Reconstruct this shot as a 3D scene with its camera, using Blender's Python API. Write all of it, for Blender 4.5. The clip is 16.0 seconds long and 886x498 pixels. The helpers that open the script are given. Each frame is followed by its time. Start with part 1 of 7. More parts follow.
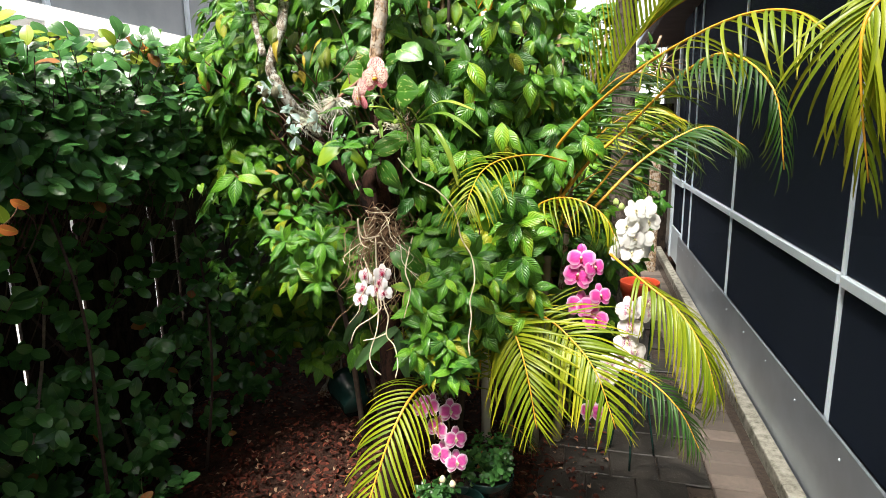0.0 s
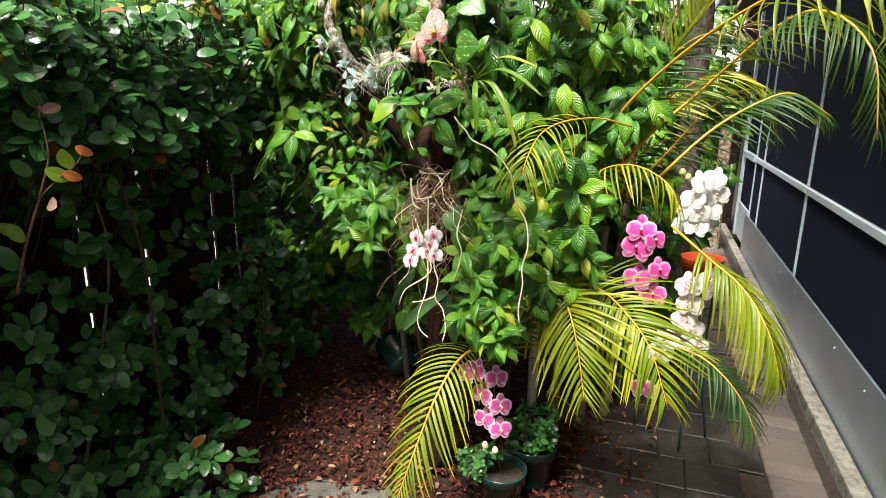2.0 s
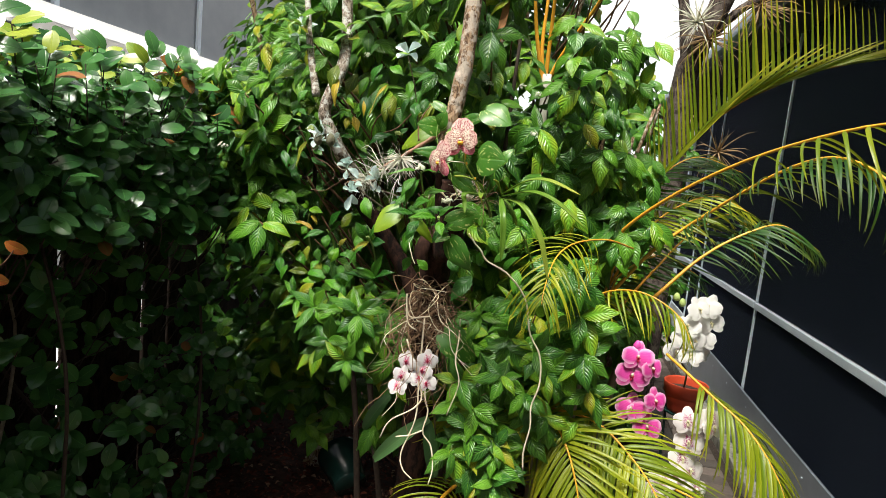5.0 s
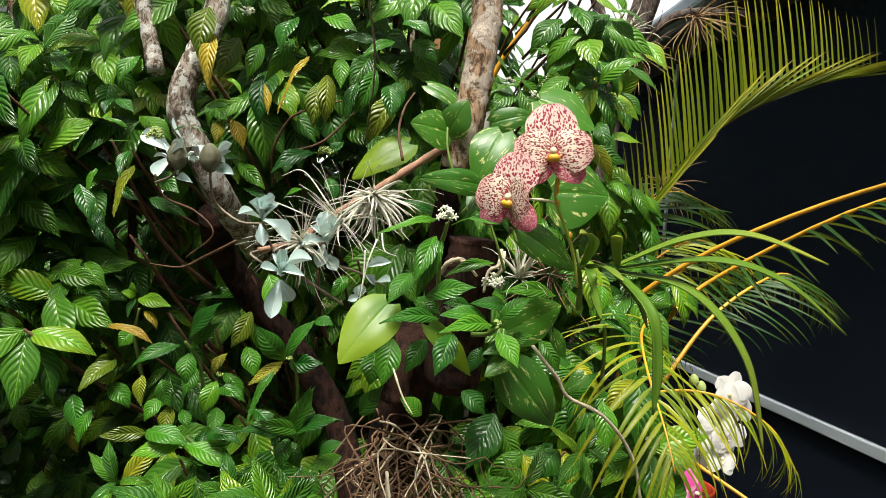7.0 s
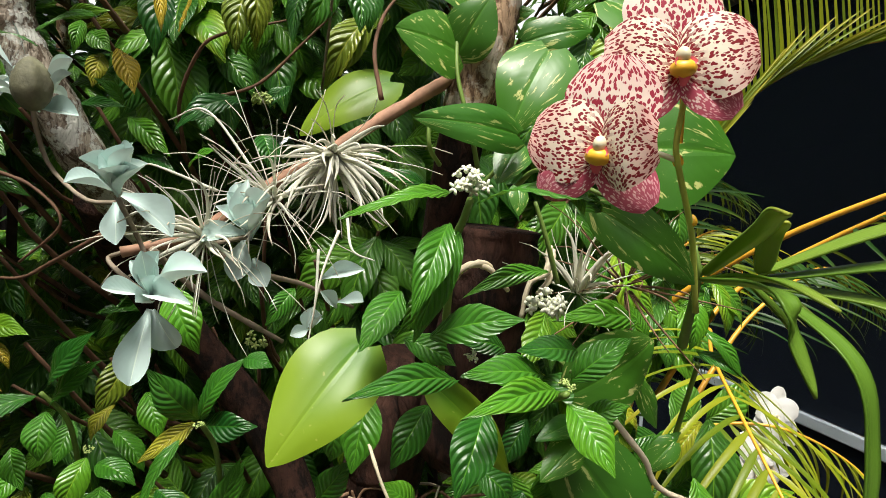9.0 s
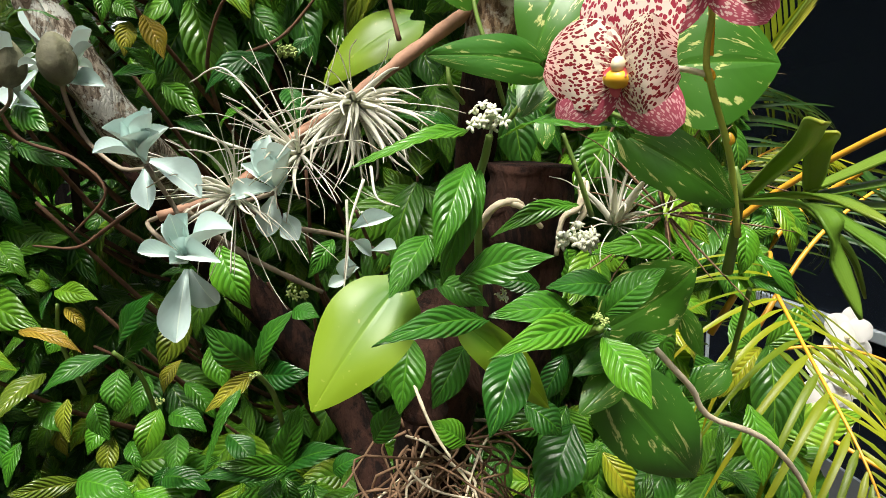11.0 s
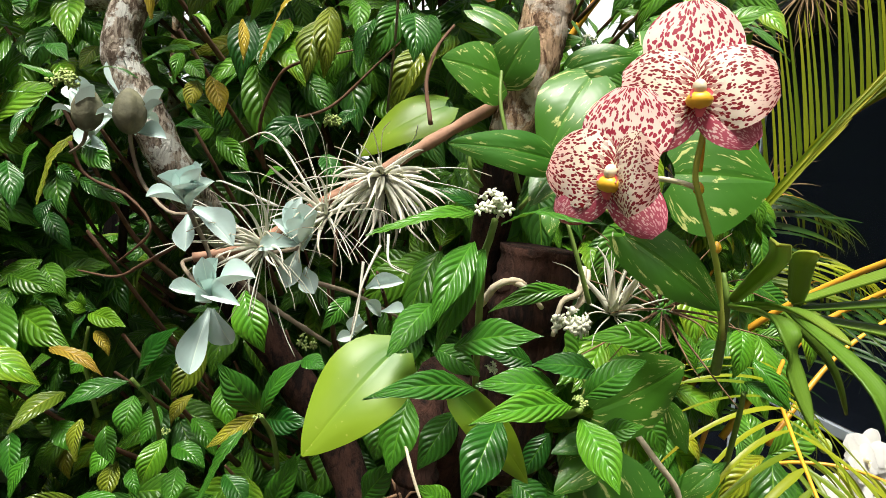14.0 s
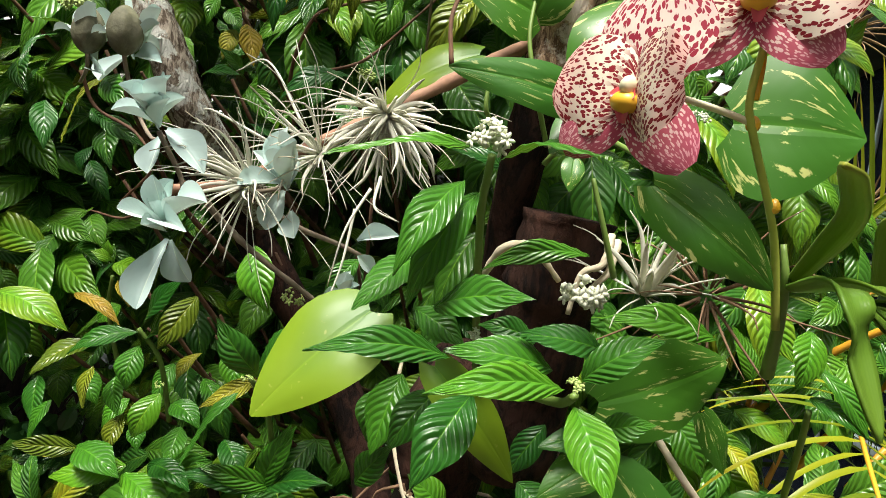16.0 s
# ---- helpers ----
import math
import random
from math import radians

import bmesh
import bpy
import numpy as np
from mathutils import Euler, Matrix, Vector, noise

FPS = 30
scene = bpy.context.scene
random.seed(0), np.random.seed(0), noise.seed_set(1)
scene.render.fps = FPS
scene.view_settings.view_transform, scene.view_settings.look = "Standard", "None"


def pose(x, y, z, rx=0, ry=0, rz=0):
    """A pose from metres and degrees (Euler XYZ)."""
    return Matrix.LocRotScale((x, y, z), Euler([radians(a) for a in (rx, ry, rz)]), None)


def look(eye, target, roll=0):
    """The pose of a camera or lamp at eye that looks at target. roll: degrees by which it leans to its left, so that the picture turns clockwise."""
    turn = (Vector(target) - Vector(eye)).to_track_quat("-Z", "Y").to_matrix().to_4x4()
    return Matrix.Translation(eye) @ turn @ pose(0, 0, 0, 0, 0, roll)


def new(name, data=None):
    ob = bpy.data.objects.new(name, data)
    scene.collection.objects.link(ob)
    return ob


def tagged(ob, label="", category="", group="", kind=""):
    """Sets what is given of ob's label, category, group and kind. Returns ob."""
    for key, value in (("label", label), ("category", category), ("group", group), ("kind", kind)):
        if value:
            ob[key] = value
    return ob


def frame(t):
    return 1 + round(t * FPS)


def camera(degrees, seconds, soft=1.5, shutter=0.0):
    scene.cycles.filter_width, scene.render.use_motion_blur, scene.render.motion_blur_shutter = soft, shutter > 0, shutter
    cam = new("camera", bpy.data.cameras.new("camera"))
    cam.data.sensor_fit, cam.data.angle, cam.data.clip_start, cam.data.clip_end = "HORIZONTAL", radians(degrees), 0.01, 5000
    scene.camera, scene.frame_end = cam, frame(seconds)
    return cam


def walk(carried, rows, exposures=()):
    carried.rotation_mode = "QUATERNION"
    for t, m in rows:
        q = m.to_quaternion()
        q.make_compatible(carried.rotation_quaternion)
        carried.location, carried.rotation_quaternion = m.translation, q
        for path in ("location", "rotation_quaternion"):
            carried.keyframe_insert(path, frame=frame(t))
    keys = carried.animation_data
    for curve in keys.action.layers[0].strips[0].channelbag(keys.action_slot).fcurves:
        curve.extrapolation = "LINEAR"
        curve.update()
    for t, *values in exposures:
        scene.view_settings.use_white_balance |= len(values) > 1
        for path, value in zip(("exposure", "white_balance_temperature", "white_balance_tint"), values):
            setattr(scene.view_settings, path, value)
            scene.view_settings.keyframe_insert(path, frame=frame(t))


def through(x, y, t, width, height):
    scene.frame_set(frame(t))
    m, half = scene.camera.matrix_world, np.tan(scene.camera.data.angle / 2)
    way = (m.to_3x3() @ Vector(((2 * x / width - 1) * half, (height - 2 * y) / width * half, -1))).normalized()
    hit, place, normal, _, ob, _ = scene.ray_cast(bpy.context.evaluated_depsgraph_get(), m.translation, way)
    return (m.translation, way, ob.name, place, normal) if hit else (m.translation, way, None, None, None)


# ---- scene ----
cam = camera(73.7, 16.0, soft=0.5)
PATH = [
    (0, (0.578, -1.666, 1.437), (0.101, 0.236, 1.047), -0.8),
    (0.5, (0.573, -1.663, 1.431), (0.06, 0.206, 0.936), -0.8),
    (1, (0.578, -1.664, 1.43), (0.113, 0.227, 0.975), -0.1),
    (1.5, (0.58, -1.655, 1.425), (0.067, 0.226, 0.978), 0.7),
    (2, (0.57, -1.629, 1.416), (-0.072, 0.199, 0.919), 0.6),
    (2.5, (0.584, -1.6, 1.407), (-0.065, 0.232, 0.933), 0.9),
    (3, (0.589, -1.578, 1.411), (-0.082, 0.253, 0.967), 1.9),
    (3.5, (0.576, -1.551, 1.423), (-0.135, 0.27, 0.999), 3.4),
    (4, (0.49, -1.532, 1.45), (-0.216, 0.309, 1.116), 4.8),
    (4.5, (0.391, -1.506, 1.479), (-0.172, 0.391, 1.185), 3.8),
    (5, (0.278, -1.472, 1.501), (-0.122, 0.472, 1.251), 5.8),
    (5.2, (0.235, -1.448, 1.495), (-0.146, 0.499, 1.246), 5.5),
    (7.3, (-0.165, -0.645, 1.492), (0.098, 1.337, 1.532), 3.8),
    (7.5, (-0.158, -0.603, 1.497), (0.02, 1.378, 1.694), 3.8),
    (8, (-0.145, -0.5, 1.493), (0.084, 1.477, 1.68), 4.1),
    (8.2, (-0.145, -0.473, 1.489), (0.197, 1.492, 1.633), 3.0),
    (10.5, (-0.139, -0.427, 1.485), (0.088, 1.536, 1.172), 1.9),
    (11, (-0.126, -0.438, 1.486), (0.026, 1.536, 1.207), -0.9),
    (11.5, (-0.126, -0.437, 1.48), (0.067, 1.527, 1.159), 0.6),
    (12, (-0.128, -0.435, 1.47), (0.051, 1.538, 1.19), 2.1),
    (12.5, (-0.119, -0.438, 1.471), (0.145, 1.541, 1.35), 4.0),
    (13, (-0.11, -0.461, 1.491), (0.008, 1.534, 1.424), 2.7),
    (13.5, (-0.103, -0.471, 1.493), (-0.05, 1.527, 1.418), 4.6),
    (14, (-0.112, -0.469, 1.491), (-0.067, 1.53, 1.437), 5.5),
    (14.5, (-0.12, -0.458, 1.483), (-0.068, 1.539, 1.393), 4.8),
    (15, (-0.084, -0.427, 1.473), (-0.217, 1.567, 1.39), 7.5),
    (15.5, (-0.06, -0.409, 1.467), (-0.291, 1.576, 1.4), 10.0),
    (16, (-0.059, -0.407, 1.463), (-0.268, 1.58, 1.387), 9.9),
]
walk(cam, [(t, look(eye, target, roll)) for t, eye, target, roll in PATH], exposures=[(0, 1.1), (4, 1.02), (5.2, 0.55), (8.2, 0.45), (10.3, 0.5), (12, 0.88), (13, 0.98), (13.5, 0.74), (14.5, 0.64), (16, 0.66)])

# ---- sky and sun: bright overcast, light from above and behind the shrubs' left ----
world = bpy.data.worlds.new("sky")
scene.world = world
world.use_nodes = True
wn = world.node_tree
sky = wn.nodes.new("ShaderNodeTexSky")
sky.sky_type = "NISHITA"
sky.sun_disc = False
sky.sun_elevation, sky.sun_rotation = radians(67), radians(198)
sky.air_density, sky.dust_density, sky.ozone_density = 1.0, 9.0, 0.5
wn.links.new(sky.outputs["Color"], wn.nodes["Background"].inputs["Color"])
wn.nodes["Background"].inputs["Strength"].default_value = 0.05
sun = new("sun", bpy.data.lights.new("sun", "SUN"))
sun.data.energy, sun.data.angle, sun.data.color = 5.0, radians(20), (1.0, 0.96, 0.88)
sun.matrix_world = look((-1.0, -3.0, 7.4), (0, 0, 0))


# ---- materials ----
class Nodes:
    """A small writer for node materials."""

    def __init__(self, name, rough=0.5, metal=0.0, spec=0.5):
        self.mat = bpy.data.materials.new(name)
        self.mat.use_nodes = True
        self.t = self.mat.node_tree
        self.b = self.t.nodes["Principled BSDF"]
        self.b.inputs["Roughness"].default_value = rough
        self.b.inputs["Metallic"].default_value = metal
        self.b.inputs["Specular IOR Level"].default_value = spec

    def put(self, value, socket):
        if isinstance(value, bpy.types.NodeSocket):
            self.t.links.new(value, socket)
        elif isinstance(value, tuple) and len(value) == 3 and socket.type == "RGBA":
            socket.default_value = (*value, 1)
        else:
            socket.default_value = value

    def node(self, kind, out=0, settings=None, **ins):
        n = self.t.nodes.new("ShaderNode" + kind)
        for k, v in (settings or {}).items():
            if k == "operation":
                n.operation = v
            elif k == "feature":
                n.feature = v
            elif k == "blend_type":
                n.blend_type = v
            elif k == "uv_map":
                n.uv_map = v
        for k, v in ins.items():
            self.put(v, n.inputs[int(k[1:])] if k[0] == "i" and k[1:].isdigit() else n.inputs[k])
        return n.outputs[out]

    def math(self, op, a, b=0.0, c=0.0):
        return self.node("Math", settings={"operation": op}, i0=a, i1=b, i2=c)

    def mix(self, f, a, b, blend="MIX"):
        return self.node("MixRGB", settings={"blend_type": blend}, Fac=f, Color1=a, Color2=b)

    def ramp(self, f, stops):
        n = self.t.nodes.new("ShaderNodeValToRGB")
        self.put(f, n.inputs[0])
        e = n.color_ramp.elements
        while len(e) < len(stops):
            e.new(0.5)
        for el, (p, c) in zip(e, stops):
            el.position = p
            el.color = (*c, 1) if isinstance(c, tuple) else (c, c, c, 1)
        return n.outputs[0]

    def obj(self):
        return self.node("TexCoord", 3)

    def gen(self):
        return self.node("NewGeometry", 0)

    def noise(self, scale, detail=3.0, vec=None, rough=0.5, out=0):
        return self.node("TexNoise", out, Vector=vec if vec is not None else self.gen(), Scale=scale, Detail=detail, Roughness=rough)

    def rand(self):
        """A number per piece, be it an object or an island of a joined mesh."""
        o = self.node("ObjectInfo", 5)
        g = self.node("NewGeometry", 8)
        return self.math("FRACT", self.math("ADD", o, g))

    def uv(self):
        n = self.node("SeparateXYZ", Vector=self.node("TexCoord", 2))
        s = n.node
        return s.outputs[0], s.outputs[1]

    def bump(self, height, strength=0.5, dist=0.01):
        self.put(self.node("Bump", Height=height, Strength=strength, Distance=dist), self.b.inputs["Normal"])

    def color(self, c):
        self.put(c, self.b.inputs["Base Color"])

    def rough(self, r):
        self.put(r, self.b.inputs["Roughness"])

    def thin(self, colour, amount):
        """Light that comes through a thin leaf or petal."""
        tr = self.node("BsdfTranslucent", Color=colour)
        m = self.t.nodes.new("ShaderNodeMixShader")
        m.inputs[0].default_value = amount
        self.t.links.new(self.b.outputs[0], m.inputs[1])
        self.t.links.new(tr, m.inputs[2])
        self.t.links.new(m.outputs[0], self.t.nodes["Material Output"].inputs[0])


def ribbed_leaf(name, dark, light, yellow, share, ribs=9.0, sweep=3.4, rough=0.34, depth=0.6, thin=0.16):
    """A glossy quilted leaf: thin sunken side ribs between softly domed panels."""
    m = Nodes(name, rough, spec=0.55)
    u, v = m.uv()
    r = m.rand()
    a = m.math("ABSOLUTE", m.math("SUBTRACT", v, 0.5))
    phase = m.math("SUBTRACT", m.math("MULTIPLY", u, ribs), m.math("MULTIPLY", a, sweep))
    phase = m.math("ADD", phase, m.math("ADD", m.math("MULTIPLY", m.math("POWER", a, 2.0), -3.0), m.math("ADD", m.math("MULTIPLY", m.noise(45.0, 1.0), 0.45), r)))
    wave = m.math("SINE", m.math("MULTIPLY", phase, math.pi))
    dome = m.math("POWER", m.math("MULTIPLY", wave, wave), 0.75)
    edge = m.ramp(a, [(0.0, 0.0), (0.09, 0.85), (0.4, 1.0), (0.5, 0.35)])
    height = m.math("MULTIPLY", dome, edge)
    base = m.mix(m.math("POWER", r, 1.6), dark, light)
    base = m.mix(m.math("GREATER_THAN", r, 1.0 - share), base, yellow)
    turning = m.math("MULTIPLY", m.ramp(r, [(0.74, 0.0), (0.9, 1.0)]), m.ramp(m.math("ADD", a, m.math("MULTIPLY", m.noise(22.0, 2.0), 0.5)), [(0.3, 0.0), (0.62, 0.75)]))
    base = m.mix(turning, base, tuple(0.5 * p + 0.5 * q for p, q in zip(yellow, light)))
    base = m.mix(m.math("MULTIPLY", m.noise(40.0, 3.0), 0.35), base, light)
    # ribs darkened along the dome's creases: crease shade painted into the colour
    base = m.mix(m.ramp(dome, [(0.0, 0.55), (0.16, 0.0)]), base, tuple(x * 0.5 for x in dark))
    base = m.mix(m.ramp(a, [(0.0, 0.8), (0.022, 0.0)]), base, (light[0] * 1.6, light[1] * 1.3, light[2] * 1.6))
    speck = m.ramp(m.noise(160.0, 2.0), [(0.7, 0.0), (0.76, 0.4)])
    base = m.mix(speck, base, (0.1, 0.07, 0.02))
    m.color(base)
    m.rough(m.math("ADD", m.math("MULTIPLY", m.noise(25.0), 0.22), rough - 0.11))
    m.bump(m.math("ADD", height, m.math("MULTIPLY", m.noise(220.0, 2.0), 0.06)), depth, 0.0032)
    m.thin(m.mix(0.5, base, (0.25, 0.5, 0.03)), thin)
    return m.mat


def plain_leaf(name, dark, light, rough=0.35, thin=0.2, spots=None, spot_share=0.12, odd=None, odd_share=0.0, through=(0.3, 0.55, 0.04)):
    """A smooth leaf with a pale midrib, faint veins and, if given, splashes of another colour."""
    m = Nodes(name, rough)
    u, v = m.uv()
    a = m.math("ABSOLUTE", m.math("SUBTRACT", v, 0.5))
    r = m.rand()
    base = m.mix(r, dark, light)
    if odd:
        base = m.mix(m.math("GREATER_THAN", r, 1.0 - odd_share), base, odd)
    base = m.mix(m.math("MULTIPLY", m.noise(30.0, 3.0), 0.4), base, light)
    if spots:
        c = m.node("CombineXYZ", X=m.math("MULTIPLY", u, 2.6), Y=m.math("SUBTRACT", m.math("MULTIPLY", v, 9.0), m.math("MULTIPLY", m.math("MULTIPLY", u, a), 9.0)), Z=m.math("MULTIPLY", r, 40.0))
        s = m.noise(1.6, 4.0, c, 0.65)
        s = m.ramp(s, [(0.62 - spot_share, 0.0), (0.66 - spot_share, 1.0)])
        base = m.mix(m.math("MULTIPLY", s, m.ramp(r, [(0.0, 0.3), (0.6, 1.0)])), base, spots)
    mid = m.ramp(a, [(0.0, 1.0), (0.03, 0.0)])
    base = m.mix(m.math("MULTIPLY", mid, 0.5), base, (light[0] * 1.6, light[1] * 1.5, light[2] * 1.3))
    m.color(base)
    phase = m.math("SUBTRACT", m.math("MULTIPLY", u, 9.0), m.math("MULTIPLY", a, 7.0))
    h = m.math("ADD", m.math("MULTIPLY", m.math("ABSOLUTE", m.math("SINE", m.math("MULTIPLY", phase, math.pi))), 0.05), m.ramp(a, [(0.0, 0.0), (0.06, 1.0)]))
    m.bump(h, 0.25, 0.003)
    m.rough(m.math("ADD", m.math("MULTIPLY", m.noise(18.0), 0.25), rough - 0.1))
    m.thin(m.mix(0.5, base, through), thin)
    return m.mat


def striped_blade(name, dark, light, tip, rough=0.35, thin=0.3):
    """A long parallel-veined blade, palm leaflet or strap, whose ends turn."""
    m = Nodes(name, rough, spec=0.3)
    u, v = m.uv()
    r = m.rand()
    base = m.mix(m.math("MULTIPLY", r, 0.9), dark, light)
    lines = m.math("SINE", m.math("MULTIPLY", v, 60.0))
    base = m.mix(m.math("ADD", m.math("MULTIPLY", lines, 0.05), 0.1), base, light)
    base = m.mix(m.math("MULTIPLY", m.ramp(u, [(0.55, 0.0), (1.0, 1.0)]), m.math("MULTIPLY", r, 0.8)), base, tip)
    m.color(base)
    m.bump(lines, 0.05, 0.002)
    m.thin(m.mix(0.5, base, (0.5, 0.6, 0.03)), thin)
    return m.mat


def bark(name, a, b, patch, scale=30.0, flakes=0.5, depth=0.9):
    """Flaking bark: long fissures, small plates and pale patches."""
    m = Nodes(name, 0.9, spec=0.15)
    p = m.node("Mapping", Vector=m.gen(), Scale=(1.0, 1.0, 0.33))
    warp = m.node("VectorMath", settings={"operation": "ADD"}, i0=p, i1=m.node("VectorMath", settings={"operation": "MULTIPLY"}, i0=m.node("TexNoise", 1, Vector=p, Scale=scale), i1=(0.02, 0.02, 0.02)))
    n1 = m.noise(scale * 2.2, 8.0, warp, 0.7)
    crack = m.node("TexVoronoi", 0, settings={"feature": "DISTANCE_TO_EDGE"}, Vector=warp, Scale=scale * 3.2)
    edge = m.ramp(crack, [(0.0, 0.0), (0.14, 1.0)])
    base = m.mix(m.ramp(n1, [(0.45, 0.0), (0.55, 1.0)]), a, b)
    big = m.noise(scale * 0.6, 6.0, None, 0.7)
    base = m.mix(m.math("MULTIPLY", m.ramp(big, [(0.5, 0.0), (0.55, 1.0)]), flakes), base, patch)
    base = m.mix(m.math("MULTIPLY", m.math("SUBTRACT", 1.0, edge), 0.12), base, tuple(x * 0.25 for x in a))
    m.color(base)
    m.bump(m.math("ADD", n1, m.math("MULTIPLY", edge, 0.12)), depth, 0.005)
    return m.mat


def plain(name, c, rough=0.5, metal=0.0, var=0.25, scale=20.0, bump=0.15, spec=0.5, dist=0.004):
    m = Nodes(name, rough, metal, spec)
    n = m.noise(scale, 6.0, None, 0.6)
    dark = tuple(x * (1 - var) for x in c)
    lite = tuple(min(1.0, x * (1 + var)) for x in c)
    m.color(m.mix(m.ramp(n, [(0.3, 0.0), (0.7, 1.0)]), dark, lite))
    m.rough(m.math("ADD", m.math("MULTIPLY", m.noise(scale * 0.3), 0.3), max(rough - 0.15, 0.02)))
    m.bump(n, bump, dist)
    return m.mat


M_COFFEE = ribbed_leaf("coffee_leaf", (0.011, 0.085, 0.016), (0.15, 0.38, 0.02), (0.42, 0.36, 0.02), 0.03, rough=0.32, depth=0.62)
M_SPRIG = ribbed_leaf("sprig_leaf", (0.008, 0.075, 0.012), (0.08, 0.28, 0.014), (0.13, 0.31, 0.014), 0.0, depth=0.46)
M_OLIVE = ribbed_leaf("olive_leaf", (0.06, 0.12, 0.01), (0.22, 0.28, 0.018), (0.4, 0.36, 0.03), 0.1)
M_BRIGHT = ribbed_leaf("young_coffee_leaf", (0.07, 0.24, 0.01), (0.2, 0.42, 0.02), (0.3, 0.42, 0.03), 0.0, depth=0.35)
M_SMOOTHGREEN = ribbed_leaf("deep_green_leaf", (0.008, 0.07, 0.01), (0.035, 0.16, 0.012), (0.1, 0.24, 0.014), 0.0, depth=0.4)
M_HEDGE = plain_leaf("hedge_leaf", (0.012, 0.065, 0.024), (0.08, 0.23, 0.055), 0.2, 0.12, odd=(0.36, 0.1, 0.04), odd_share=0.012)
M_HEDGEYOUNG = plain_leaf("young_hedge_leaf", (0.14, 0.28, 0.02), (0.36, 0.42, 0.05), 0.3, 0.2, odd=(0.5, 0.08, 0.03), odd_share=0.1)
M_POTHOS = plain_leaf("pothos_leaf", (0.022, 0.115, 0.013), (0.06, 0.2, 0.016), 0.36, 0.2, spots=(0.6, 0.64, 0.22), spot_share=0.03)


def ageing_leaf(name, green, lime):
    """A soft heart leaf that pales from its stalk to its rim."""
    m = Nodes(name, 0.4, spec=0.4)
    u, v = m.uv()
    a = m.math("ABSOLUTE", m.math("SUBTRACT", v, 0.5))
    f = m.math("ADD", m.math("MULTIPLY", u, 0.8), m.math("ADD", m.math("MULTIPLY", a, 0.7), m.math("MULTIPLY", m.noise(18.0, 3.0), 0.35)))
    base = m.mix(m.ramp(f, [(0.15, 0.0), (0.8, 1.0)]), green, lime)
    base = m.mix(m.ramp(m.noise(140.0, 2.0), [(0.68, 0.0), (0.74, 0.6)]), base, (0.45, 0.46, 0.12))
    base = m.mix(m.ramp(a, [(0.0, 0.35), (0.02, 0.0)]), base, tuple(x * 1.4 for x in lime))
    m.color(base)
    m.bump(m.math("ADD", m.noise(30.0, 3.0), m.ramp(a, [(0.0, 0.0), (0.05, 0.6)])), 0.2, 0.003)
    m.thin(m.mix(0.5, base, (0.35, 0.5, 0.03)), 0.25)
    return m.mat


M_LIME = ageing_leaf("lime_leaf", (0.045, 0.17, 0.01), (0.2, 0.32, 0.016))
M_SILVER = plain_leaf("silver_leaf", (0.5, 0.66, 0.63), (0.72, 0.86, 0.82), 0.6, 0.15, through=(0.5, 0.6, 0.5))
M_TILL = striped_blade("airplant_blade", (0.6, 0.62, 0.52), (0.85, 0.83, 0.72), (0.3, 0.2, 0.12), 0.7, 0.15)
M_STRAP = striped_blade("vanda_strap", (0.08, 0.18, 0.018), (0.2, 0.31, 0.04), (0.45, 0.42, 0.06), 0.32, 0.15)
M_PALM = striped_blade("palm_leaflet", (0.075, 0.145, 0.007), (0.29, 0.32, 0.012), (0.52, 0.42, 0.03), 0.38, 0.25)
# deeper green leaflet that also carries the shade of frond undersides in its colour
M_PALMDARK = striped_blade("shaded_green_palm_leaflet", (0.009, 0.045, 0.008), (0.03, 0.095, 0.012), (0.14, 0.14, 0.02), 0.45, 0.2)
M_RACHIS = plain("palm_rachis", (0.72, 0.36, 0.03), 0.4, var=0.2, scale=12)
M_CANE = plain("palm_cane", (0.17, 0.155, 0.09), 0.6, var=0.25, scale=8)
M_SHAFT = plain("pale_crownshaft", (0.72, 0.7, 0.6), 0.6, var=0.2, scale=10)
M_SHEATH = plain("orange_sheath", (0.55, 0.26, 0.1), 0.7, var=0.3, scale=20)
M_STEM = plain("green_stem", (0.16, 0.26, 0.05), 0.5, var=0.3)
M_SPIKEGREEN = plain("spike_green", (0.42, 0.5, 0.08), 0.45, var=0.25)
M_BRANCH = plain("reddish_branch", (0.34, 0.19, 0.12), 0.8, var=0.35, scale=60)
M_TWIG = plain("brown_twig", (0.13, 0.065, 0.035), 0.8, var=0.4, scale=60)
# brown twig darkened: the shade inside hedge and shrub is in its colour
M_SHADETWIG = plain("shaded_twig", (0.05, 0.034, 0.024), 0.85, var=0.4, scale=60)
M_GREYTWIG = plain("grey_twig", (0.27, 0.22, 0.16), 0.85, var=0.35, scale=60)
M_ROOT = plain("aerial_root", (0.74, 0.65, 0.47), 0.75, var=0.35, scale=35)
M_OLDROOT = plain("old_root", (0.21, 0.125, 0.07), 0.85, var=0.4, scale=35)
M_BARK = bark("bark", (0.11, 0.065, 0.038), (0.42, 0.29, 0.18), (0.62, 0.56, 0.47), 48, 0.7, 1.0)
M_LICHEN = bark("lichen_bark", (0.12, 0.09, 0.065), (0.46, 0.4, 0.32), (0.74, 0.76, 0.7), 75, 0.85)
# dark brown wood, with the deep shade beneath the leaves painted in too
M_STUMP = bark("shaded_dark_stump", (0.012, 0.008, 0.007), (0.045, 0.022, 0.016), (0.1, 0.045, 0.03), 30, 0.25)
M_DARKBARK = bark("dark_grey_bark", (0.04, 0.032, 0.028), (0.13, 0.1, 0.085), (0.24, 0.21, 0.18), 48, 0.4)
